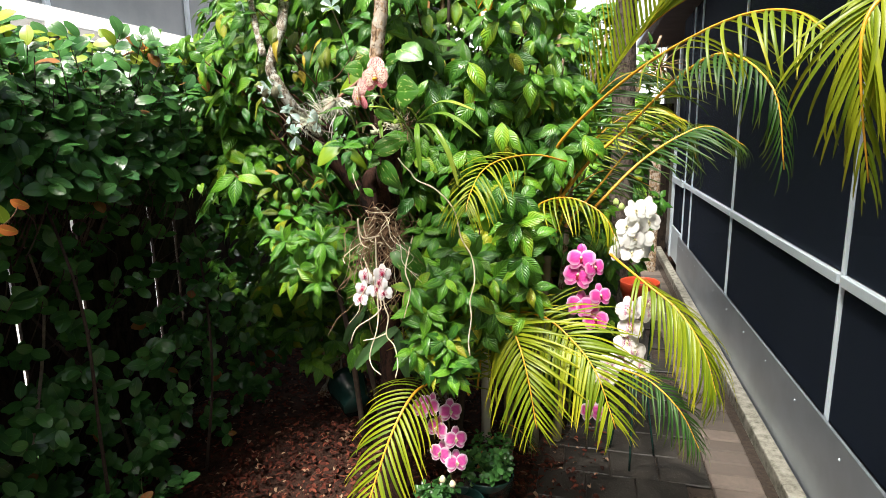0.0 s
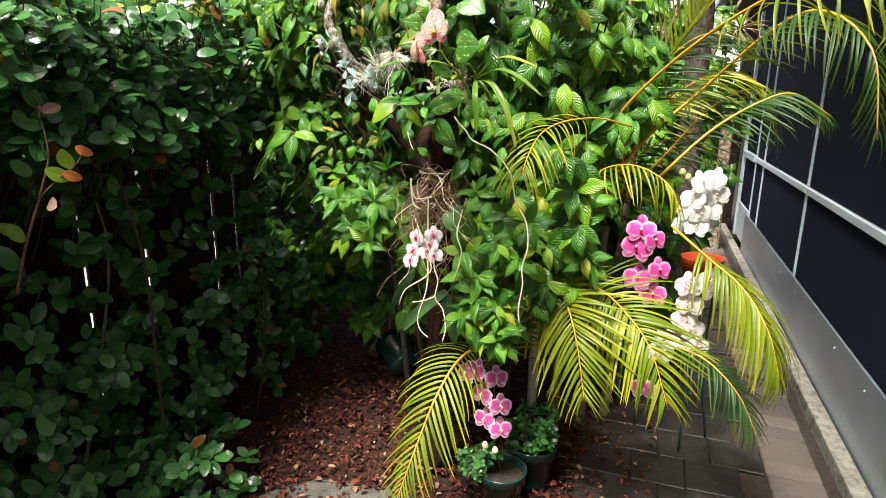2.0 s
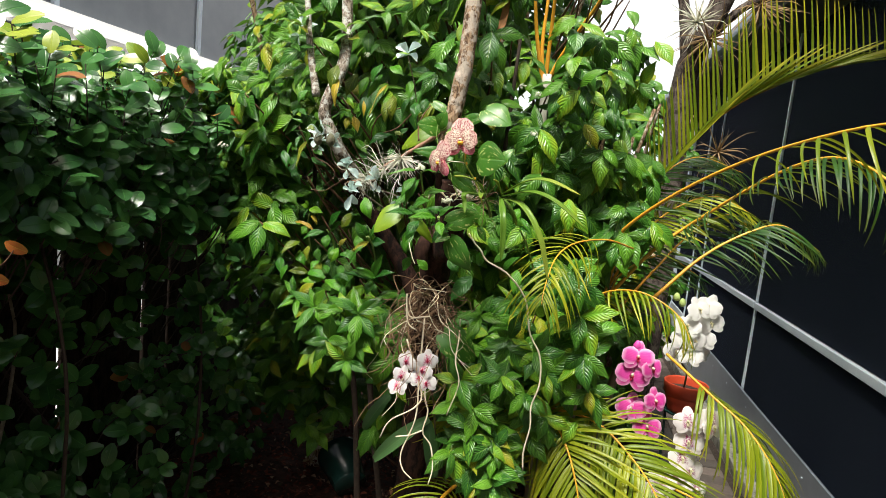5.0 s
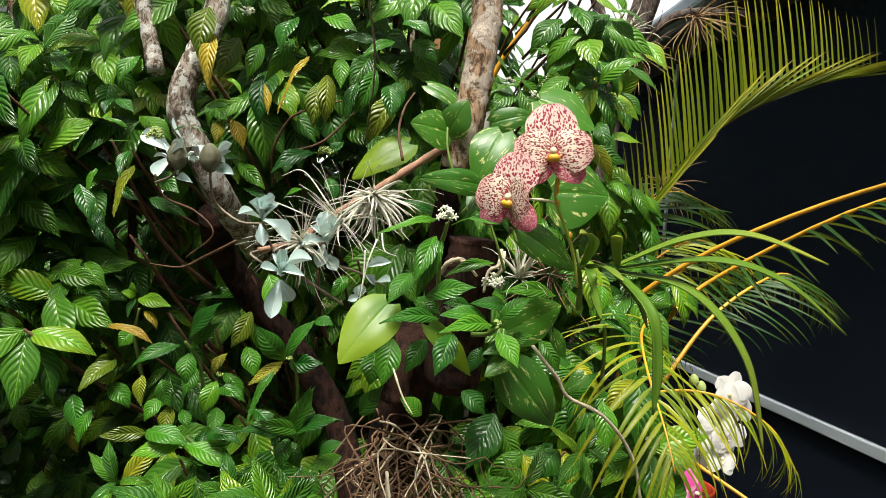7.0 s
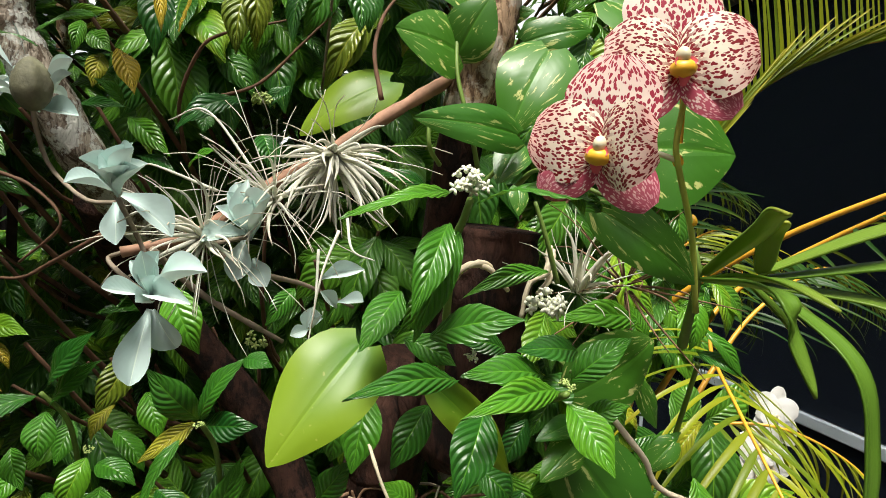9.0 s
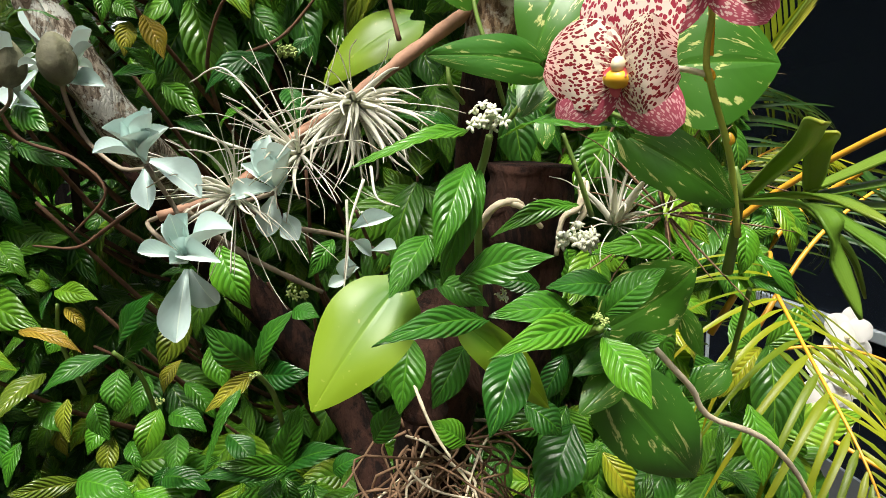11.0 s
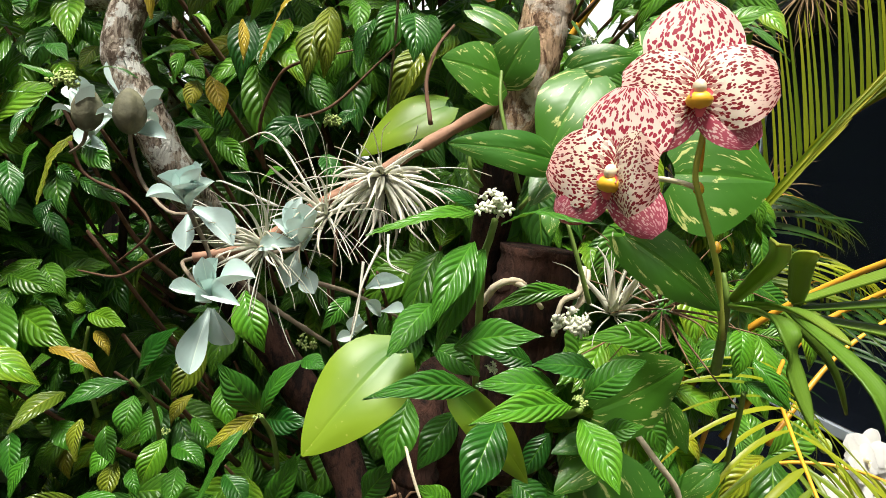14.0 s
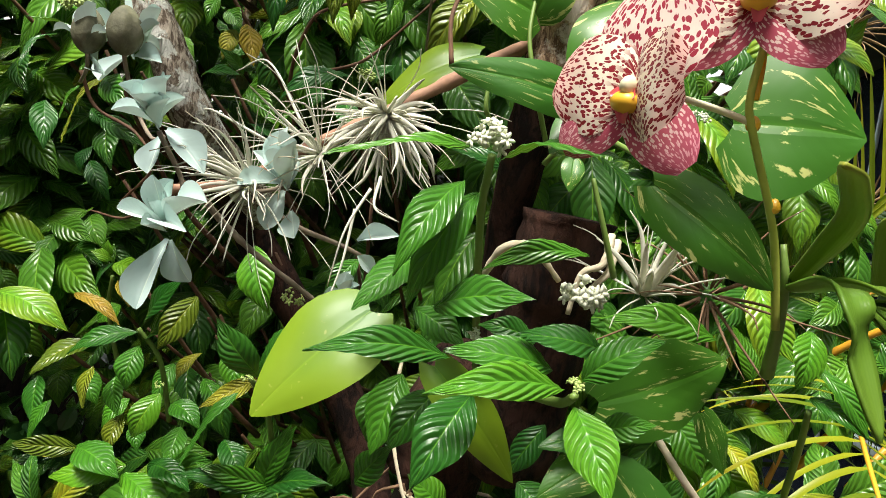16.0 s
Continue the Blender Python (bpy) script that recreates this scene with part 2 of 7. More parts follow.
M_BUD = plain("white_bud", (0.75, 0.78, 0.6), 0.5, var=0.1)
M_BUDGREEN = plain("green_bud", (0.4, 0.52, 0.16), 0.5, var=0.2)
M_FENCE = bark("fence_wood", (0.012, 0.009, 0.008), (0.035, 0.024, 0.018), (0.05, 0.04, 0.03), 14, 0.4, 0.5)
M_ALU = plain("white_aluminium", (0.76, 0.87, 0.97), 0.35, 0.0, 0.06, 6, 0.03)
M_KICK = plain("brushed_kickplate", (0.4, 0.46, 0.53), 0.35, 0.6, 0.12, 3, 0.05)
M_POTBLACK = plain("black_plastic", (0.012, 0.042, 0.036), 0.22, 0, 0.2, 10, 0.03)
M_POTRED = plain("red_plastic", (0.55, 0.07, 0.03), 0.4, 0, 0.15, 10, 0.05)
M_SOIL = plain("potting_bark", (0.035, 0.024, 0.017), 0.95, 0, 0.5, 60, 1.0, dist=0.01)
M_YELLOW = ribbed_leaf("yellow_leaf", (0.42, 0.3, 0.02), (0.5, 0.42, 0.05), (0.35, 0.2, 0.03), 0.2)
M_DRY = plain("dry_straw", (0.3, 0.2, 0.1), 0.85, var=0.4, scale=30)
M_WHITE = plain("white_fascia_paint", (0.88, 0.88, 0.87), 0.6, 0.0, 0.03, 6, 0.03)
M_PODS = plain("grey_pod", (0.13, 0.13, 0.075), 0.75, 0, 0.45, 90, 0.5)


# ---- building helpers ----
def thing(name, at=(0, 0, 0), label="", category="", group="", kind=""):
    ob = new(name)
    ob.empty_display_size = 0.05
    ob.matrix_basis = Matrix.Translation(at)
    return tagged(ob, label, category, group, kind)


def arrays_mesh(name, V, F, UV=None, mat=None, smooth=True):
    me = bpy.data.meshes.new(name)
    me.from_pydata(np.asarray(V, dtype=float).tolist(), [], [tuple(f) for f in F])
    if UV is not None:
        layer = me.uv_layers.new(name="UVMap")
        idx = np.empty(len(me.loops), dtype=np.int32)
        me.loops.foreach_get("vertex_index", idx)
        layer.data.foreach_set("uv", np.asarray(UV, dtype=np.float32)[idx].ravel())
    if mat:
        me.materials.append(mat)
    if smooth:
        me.polygons.foreach_set("use_smooth", [True] * len(me.polygons))
    me.update()
    return me


def child(name, me, parent, m=None, label=""):
    """One mesh as a part of parent; m is its pose in the world."""
    ob = new(name, me)
    if parent:
        ob.parent = parent
        chain = []
        p = parent
        while p:
            chain.append(p.matrix_basis.copy())
            p = p.parent
        w = Matrix.Identity(4)
        for b in reversed(chain):
            w = w @ b
        ob.matrix_basis = w.inverted() @ (m if m is not None else Matrix.Identity(4))
    elif m is not None:
        ob.matrix_basis = m
    if label:
        ob["label"] = label
    return ob


def part(name, bm, material, parent, label=""):
    me = bpy.data.meshes.new(name)
    bm.to_mesh(me)
    bm.free()
    me.materials.append(material)
    return child(name, me, parent, None, label)


def box_mesh(name, size, mat, bevel=0.0, segs=1):
    bm = bmesh.new()
    bmesh.ops.create_cube(bm, size=1.0)
    bmesh.ops.scale(bm, vec=size, verts=bm.verts)
    if bevel:
        bmesh.ops.bevel(bm, geom=list(bm.edges), offset=bevel, segments=segs, affect="EDGES", profile=0.6)
    me = bpy.data.meshes.new(name)
    bm.to_mesh(me)
    bm.free()
    me.materials.append(mat)
    return me


def structure(name, me, m, label, category):
    return tagged(child(name, me, None, m), label, category, "", "structure")


def spline(points, n):
    """A smooth curve through the points."""
    P = np.array(points, dtype=float)
    if len(P) == 2:
        return P[0] + np.linspace(0, 1, n)[:, None] * (P[1] - P[0])
    Q = np.vstack([2 * P[0] - P[1], P, 2 * P[-1] - P[-2]])
    out = []
    for s in np.linspace(0, len(P) - 1, n):
        i = min(int(s), len(P) - 2)
        t = s - i
        a, b, c, d = Q[i], Q[i + 1], Q[i + 2], Q[i + 3]
        out.append(0.5 * (2 * b + (c - a) * t + (2 * a - 5 * b + 4 * c - d) * t * t + (3 * b - a - 3 * c + d) * t ** 3))
    return np.array(out)


def tube(points, r0, r1, n=16, sides=7, lumps=0.0, seed=0):
    """A tapering round stem along a smooth curve: vertices, faces, uv."""
    rng = np.random.default_rng(seed)
    C = spline(points, n)
    T = np.gradient(C, axis=0)
    T /= np.linalg.norm(T, axis=1)[:, None] + 1e-9
    up = np.array([0.3, 0.9, 0.2]) if abs(T[0][1]) < 0.9 else np.array([1.0, 0, 0])
    V, UV, F = [], [], []
    A = np.cross(T[0], up)
    for i in range(n):
        A = A - T[i] * np.dot(A, T[i])
        A /= np.linalg.norm(A)
        B = np.cross(T[i], A)
        f = i / (n - 1)
        r = (r0 + (r1 - r0) * f) * (1 + lumps * rng.uniform(-1, 1))
        for k in range(sides):
            g = 2 * math.pi * k / sides
            q = r * (1 + lumps * 0.6 * rng.uniform(-1, 1))
            V.append(C[i] + q * (math.cos(g) * A + math.sin(g) * B))
            UV.append((f, k / sides))
    for i in range(n - 1):
        for k in range(sides):
            F.append((i * sides + k, i * sides + (k + 1) % sides, (i + 1) * sides + (k + 1) % sides, (i + 1) * sides + k))
    F.append(tuple(reversed(range(sides))))
    F.append(tuple((n - 1) * sides + k for k in range(sides)))
    return np.array(V), F, np.array(UV)


def joined(pieces):
    """Several (V, F, UV) in one."""
    V, F, U, k = [], [], [], 0
    for v, f, u in pieces:
        V.append(v)
        U.append(u)
        F += [tuple(i + k for i in q) for q in f]
        k += len(v)
    return np.vstack(V), F, np.vstack(U)


def stem(name, points, r0, r1, mat, parent, n=16, sides=7, lumps=0.0, seed=0, label=""):
    v, f, u = tube(points, r0, r1, n, sides, lumps, seed)
    return child(name, arrays_mesh(name, v, f, u, mat), parent, None, label)


def blade(width, nl=9, nw=4, rise=0.25, droop=0.8, fold=0.15, cup=0.0, heart=0.0, wavy=0.0, twist=0.0, seed=0, crimp=0.0, ribs=8.0):
    """A leaf of length 1 along +y, its upper face to +z: vertices, faces, uv."""
    rng = np.random.default_rng(seed)
    ph = rng.uniform(0, 6)
    V, UV, F = [], [], []
    y = z = 0.0
    for i in range(nl + 1):
        u = i / nl
        if i:
            a = rise - droop * (u - 0.5 / nl)
            y += math.cos(a) / nl
            z += math.sin(a) / nl
        w = width(u)
        tw = twist * u
        for j in range(nw + 1):
            v = 2 * j / nw - 1
            x = w * v
            dz = fold * abs(x) - cup * x * x / max(w, 0.02) + wavy * abs(v) * math.sin(9 * u + ph + (2 if v > 0 else 0)) + crimp * v * v * math.sin(2 * math.pi * ribs * u)
            V.append((x * math.cos(tw) - dz * math.sin(tw), y - heart * abs(v) ** 1.5 * max(0.0, 1 - 2.6 * u) ** 2, z + dz * math.cos(tw) + x * math.sin(tw)))
            UV.append((u, (v + 1) / 2))
    for i in range(nl):
        for j in range(nw):
            k = i * (nw + 1) + j
            F.append((k, k + 1, k + nw + 2, k + nw + 1))
    return np.array(V), F, np.array(UV)


def w_coffee(u):
    return 0.19 * max(0.0, math.sin(math.pi * min(1, u * 0.985 + 0.008) ** 0.9)) ** 0.95 * (1 - 0.45 * max(0, u - 0.6) / 0.4) + 0.002


def w_round(u):
    return 0.31 * max(0.0, math.sin(math.pi * (0.03 + 0.95 * u))) ** 0.6


def w_heart(u):
    return 0.43 * max(0.0, math.sin(math.pi * min(1.0, u * 0.985 + 0.012) ** 0.6)) ** 0.72 * (1.0 - 0.25 * max(0.0, u - 0.6)) + 0.002


def w_spoon(u):
    return 0.035 + 0.2 * max(0.0, math.sin(math.pi * min(1.0, u) ** 1.7)) ** 0.8 if u < 0.999 else 0.02


def w_lance(u):
    return 0.029 * min(1.0, (u + 0.04) / 0.12) * (1 - u) ** 0.55 + 0.0015


COFFEE = [blade(w_coffee, 10, 4, 0.3 + 0.1 * k, 0.65 + 0.28 * k, 0.3, 0.35, wavy=0.016, twist=0.3 * (k - 1.5), seed=k) for k in range(4)]
ROUND = [blade(w_round, 6, 4, 0.15, 0.35 + 0.1 * k, 0.2, 0.1, wavy=0.01, seed=k) for k in range(3)]
HEART = [blade(w_heart, 14, 6, 0.2, 0.5 + 0.2 * k, 0.22, 0.25, heart=0.1, wavy=0.015, seed=k) for k in range(3)]
SPOON = [blade(w_spoon, 12, 6, 0.3, 0.55 * k - 0.1, 0.45, -0.7, wavy=0.012, seed=k) for k in range(3)]
LANCE = [blade(w_lance, 10, 2, 0.15, 0.75 + 0.3 * k, 0.35, twist=0.15 * k, seed=k) for k in range(3)]


def meshes_of(name, blades, mat):
    return [arrays_mesh(name, v, f, u, mat) for v, f, u in blades]


FINE = [blade(w_coffee, 27, 6, 0.3 + 0.1 * k, 0.65 + 0.28 * k, 0.34, 0.3, wavy=0.022, twist=0.3 * (k - 1.5), seed=k, crimp=0.007, ribs=9.0) for k in range(4)]
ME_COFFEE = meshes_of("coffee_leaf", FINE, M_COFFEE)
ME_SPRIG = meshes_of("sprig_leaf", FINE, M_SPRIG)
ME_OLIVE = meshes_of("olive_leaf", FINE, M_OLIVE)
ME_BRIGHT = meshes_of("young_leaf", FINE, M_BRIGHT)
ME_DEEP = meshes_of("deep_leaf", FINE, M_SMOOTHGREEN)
ME_HEDGE = meshes_of("hedge_leaf", ROUND, M_HEDGE)
ME_POTHOS = meshes_of("pothos_leaf", HEART, M_POTHOS)
ME_LIME = meshes_of("lime_leaf", HEART, M_LIME)
ME_SILVER = meshes_of("silver_leaf", SPOON, M_SILVER)
ME_PALM = meshes_of("palm_leaflet", LANCE, M_PALM)
ME_COMB = meshes_of("palm_leaflet", [blade(w_lance, 10, 2, 0.04 + 0.02 * k, 0.12, 0.5, seed=k) for k in range(3)], M_PALM)
ME_PALMDARK = meshes_of("palm_leaflet_dark", LANCE, M_PALMDARK)


def leaf_pose(base, direction, length, normal=(0, -0.6, 0.8), roll=0.0, wide=1.0):
    """The pose of a leaf that starts at base, runs along direction and shows its face to normal."""
    Y = Vector(direction).normalized()
    N = Vector(normal)
    N = N - Y * N.dot(Y)
    if N.length < 1e-3:
        N = Vector((0, -1, 0.1)) - Y * Y.dot(Vector((0, -1, 0.1)))
    N.normalize()
    X = Y.cross(N)
    R = Matrix((X, Y, N)).transposed().to_4x4()
    return Matrix.Translation(base) @ R @ Matrix.Rotation(radians(roll), 4, "Y") @ Matrix.Diagonal((length * wide, length, length, 1))


def strewn(name, blades, poses, mat, parent, rng, label=""):
    """Many leaves in one mesh of kind stuff."""
    P = np.array([np.array(m) for m in poses])
    pick = rng.integers(0, len(blades), len(P))
    V, F, U, k = [], [], [], 0
    for b, (v, f, u) in enumerate(blades):
        Q = P[pick == b]
        if not len(Q):
            continue
        W = np.einsum("nij,vj->nvi", Q[:, :3, :3], v) + Q[:, None, :3, 3]
        f = np.array(f)
        F.append((f[None] + (k + np.arange(len(Q)) * len(v))[:, None, None]).reshape(-1, 4))
        V.append(W.reshape(-1, 3))
        U.append(np.tile(u, (len(Q), 1)))
        k += len(Q) * len(v)
    ob = child(name, arrays_mesh(name, np.vstack(V), np.vstack(F), np.vstack(U), mat), parent, None, label)
    ob["kind"] = "stuff"
    return ob


def whorl(centre, axis, n, length, rng, spread=68.0, droop=0.25, wide=1.0, gap=0.006):
    """Leaves that stand round the end of a twig."""
    A = Vector(axis).normalized()
    B = A.orthogonal().normalized()
    C = A.cross(B)
    out = []
    g0 = rng.uniform(0, 6.28)
    for i in range(n):
        g = g0 + i * 2.4 + rng.uniform(-0.25, 0.25)
        s = radians(spread * rng.uniform(0.75, 1.15))
        d = A * math.cos(s) + (B * math.cos(g) + C * math.sin(g)) * math.sin(s)
        d.z -= droop * rng.uniform(0.5, 1.4)
        L = length * rng.uniform(0.7, 1.2)
        c = Vector(centre) - A * (gap * i)
        out.append(leaf_pose(c, d, L, A + Vector((0, -0.35, 0.35)), rng.uniform(-22, 22), wide))
    return out


# ---- the ground and the walk along the screen wall ----
rng = np.random.default_rng(7)


def ground_sheet():
    """One sheet of earth to the horizon, finer and uneven near the bed."""
    xs = np.concatenate([[-400, -60, -12, -4], np.linspace(-2.2, 2.2, 45), [4, 12, 60, 400]])
    ys = np.concatenate([[-400, -60, -12, -4], np.linspace(-2.2, 3.0, 53), [5, 12, 60, 400]])
    V, F = [], []
    for y in ys:
        for x in xs:
            V.append((x, y, -0.03 + 0.02 * noise.noise((x * 3, y * 3, 0))))
    n = len(xs)
    for j in range(len(ys) - 1):
        for i in range(n - 1):
            F.append((j * n + i, j * n + i + 1, (j + 1) * n + i + 1, (j + 1) * n + i))
    m = Nodes("earth", 0.95, spec=0.2)
    a = m.noise(18.0, 8.0, None, 0.7)
    m.color(m.mix(m.ramp(a, [(0.35, 0.0), (0.65, 1.0)]), (0.015, 0.009, 0.007), (0.07, 0.033, 0.022)))
    m.bump(a, 1.0, 0.02)
    structure("ground", arrays_mesh("ground", V, F, None, m.mat), Matrix.Identity(4), "dark brown garden soil under leaf mulch", "ground")


ground_sheet()

chip_mat = Nodes("wood_chip", 0.9, spec=0.2)
chip_r = chip_mat.rand()
chip_mat.color(chip_mat.ramp(chip_r, [(0.0, (0.02, 0.008, 0.006)), (0.5, (0.085, 0.022, 0.014)), (0.88, (0.16, 0.045, 0.026)), (0.97, (0.3, 0.2, 0.13))]))
chip_mat.bump(chip_mat.noise(150.0, 4.0), 0.5, 0.003)


def mulch():
    """Bark flakes and curled dry leaves over the bed."""
    flake = blade(lambda u: 0.24 * max(0.0, math.sin(math.pi * (0.06 + 0.88 * u))) ** 0.5, 3, 2, 0.3, 0.7, 0.5)
    curl = blade(lambda u: 0.3 * max(0.0, math.sin(math.pi * (0.04 + 0.92 * u))) ** 0.7, 4, 2, 0.7, 1.5, 0.7)
    flat = blade(lambda u: 0.1 * (1 - 0.5 * u), 3, 2, 0.1, 0.3, 0.2)
    poses = []
    for i in range(17000):
        x = rng.uniform(-1.45, 0.68) if i % 3 else rng.uniform(-0.9, 0.6)
        y = rng.uniform(-0.9, 2.2)
        if x > 0.42 + 0.08 * noise.noise((0, y * 5, 0)) and rng.random() > 0.4:
            continue
        g = rng.uniform(0, 6.28)
        poses.append(leaf_pose((x, y, -0.012 + rng.uniform(0, 0.025)), (math.cos(g), math.sin(g), rng.uniform(-0.25, 0.3)), rng.uniform(0.01, 0.034), (rng.uniform(-0.6, 0.6), rng.uniform(-0.6, 0.6), 1)))
    ob = strewn("mulch", [flake, flake, curl, flat], poses, chip_mat.mat, None, rng)
    tagged(ob, "reddish brown bark mulch and dry fallen leaves on the bed", "mulch", "", "stuff")


mulch()


def paving():
    """Dark weathered slabs with a band of reddish pavers beside the kerb."""
    base = structure("pavement", box_mesh("pavement", (0.98, 9.0, 0.1), M_SOIL), Matrix.Translation((0.86, 2.6, -0.062)), "worn paved walk of dark slabs and reddish pavers", "pavement")
    slab = Nodes("worn_slab", 0.6, spec=0.4)
    s = slab.noise(7.0, 8.0, None, 0.65)
    slab.color(slab.mix(slab.ramp(slab.noise(160.0, 3.0), [(0.66, 0.0), (0.72, 0.5)]), slab.mix(slab.ramp(s, [(0.35, 0.0), (0.7, 1.0)]), (0.011, 0.01, 0.009), (0.042, 0.036, 0.03)), (0.22, 0.21, 0.19)))
    slab.rough(slab.ramp(s, [(0.3, 0.35), (0.7, 0.8)]))
    slab.bump(slab.noise(90.0, 6.0), 0.4, 0.004)
    pav = Nodes("red_paver", 0.8, spec=0.3)
    q = pav.noise(30.0, 6.0, None, 0.6)
    pc = pav.ramp(pav.rand(), [(0.0, (0.06, 0.05, 0.042)), (0.5, (0.115, 0.09, 0.077)), (1.0, (0.16, 0.125, 0.105))])
    pav.color(pav.mix(pav.ramp(q, [(0.3, 0.0), (0.75, 0.7)]), pc, (0.085, 0.075, 0.064)))
    pav.bump(q, 0.6, 0.004)
    me_s = [box_mesh("slab", (0.198 - 0.002 * k, 0.198, 0.05), slab.mat, 0.004, 1) for k in range(2)]
    me_p = [box_mesh("paver", (0.196, 0.096 - 0.003 * k, 0.05), pav.mat, 0.006, 1) for k in range(2)]
    y, row = -1.4, 0
    while y < 6.6:
        for c in range(3):
            x = 0.5 + c * 0.2 + (0.1 if row % 2 else 0.0)
            if rng.random() < 0.97:
                child("slab", me_s[row % 2], base, pose(x, y, -0.024 + rng.uniform(-0.003, 0.003), rng.uniform(-0.6, 0.6), rng.uniform(-0.6, 0.6), rng.uniform(-0.8, 0.8)))
        for k in range(2):
            child("paver", me_p[k], base, pose(1.2, y - 0.05 + 0.1 * k, -0.02 + rng.uniform(-0.003, 0.003), rng.uniform(-0.8, 0.8), rng.uniform(-0.8, 0.8), rng.uniform(-1, 1)))
        y += 0.2
        row += 1
    kerb = Nodes("mossy_kerb", 0.9, spec=0.2)
    a = kerb.noise(22.0, 8.0, None, 0.7)
    kerb.color(kerb.ramp(a, [(0.3, (0.07, 0.07, 0.05)), (0.5, (0.26, 0.25, 0.21)), (0.75, (0.42, 0.4, 0.35))]))
    kerb.bump(a, 0.9, 0.01)
    structure("kerb", box_mesh("kerb", (0.07, 9.0, 0.12), kerb.mat, 0.01, 2), Matrix.Translation((1.385, 2.6, -0.005)), "mossy grey concrete kerb under the screen wall", "kerb")


paving()


def sandy_patch():
    """Worn grey concrete and sand before the mulch, with an uneven rim."""
    r = np.random.default_rng(4)
    n, V, F = 40, [(-0.35, -0.75, 0.004)], []
    for ring in (0.55, 0.9, 1.0):
        for k in range(n):
            g = 2 * math.pi * k / n
            q = ring * (1 + 0.12 * noise.noise((math.cos(g) * 2, math.sin(g) * 2, 3.0)))
            V.append((-0.35 + 0.62 * q * math.cos(g), -0.75 + 0.9 * q * math.sin(g), -0.03 if ring == 1.0 else 0.003 + 0.006 * noise.noise((g * 3, ring * 5, 0))))
    F += [(0, 1 + k, 1 + (k + 1) % n) for k in range(n)]
    for i in range(2):
        F += [(1 + i * n + k, 1 + (i + 1) * n + k, 1 + (i + 1) * n + (k + 1) % n, 1 + i * n + (k + 1) % n) for k in range(n)]
    m = Nodes("grey_sand", 0.9, spec=0.25)
    a = m.noise(9.0, 8.0, None, 0.7)
    b = m.noise(90.0, 5.0, None, 0.7)
    m.color(m.mix(m.math("MULTIPLY", b, 0.6), m.ramp(a, [(0.35, (0.06, 0.055, 0.045)), (0.6, (0.17, 0.16, 0.14))]), (0.09, 0.08, 0.065)))
    m.bump(m.math("ADD", a, b), 0.8, 0.006)
    structure("sandy_ground", arrays_mesh("sandy_ground", V, F, None, m.mat), Matrix.Identity(4), "worn grey sandy concrete before the mulch bed", "ground")


sandy_patch()


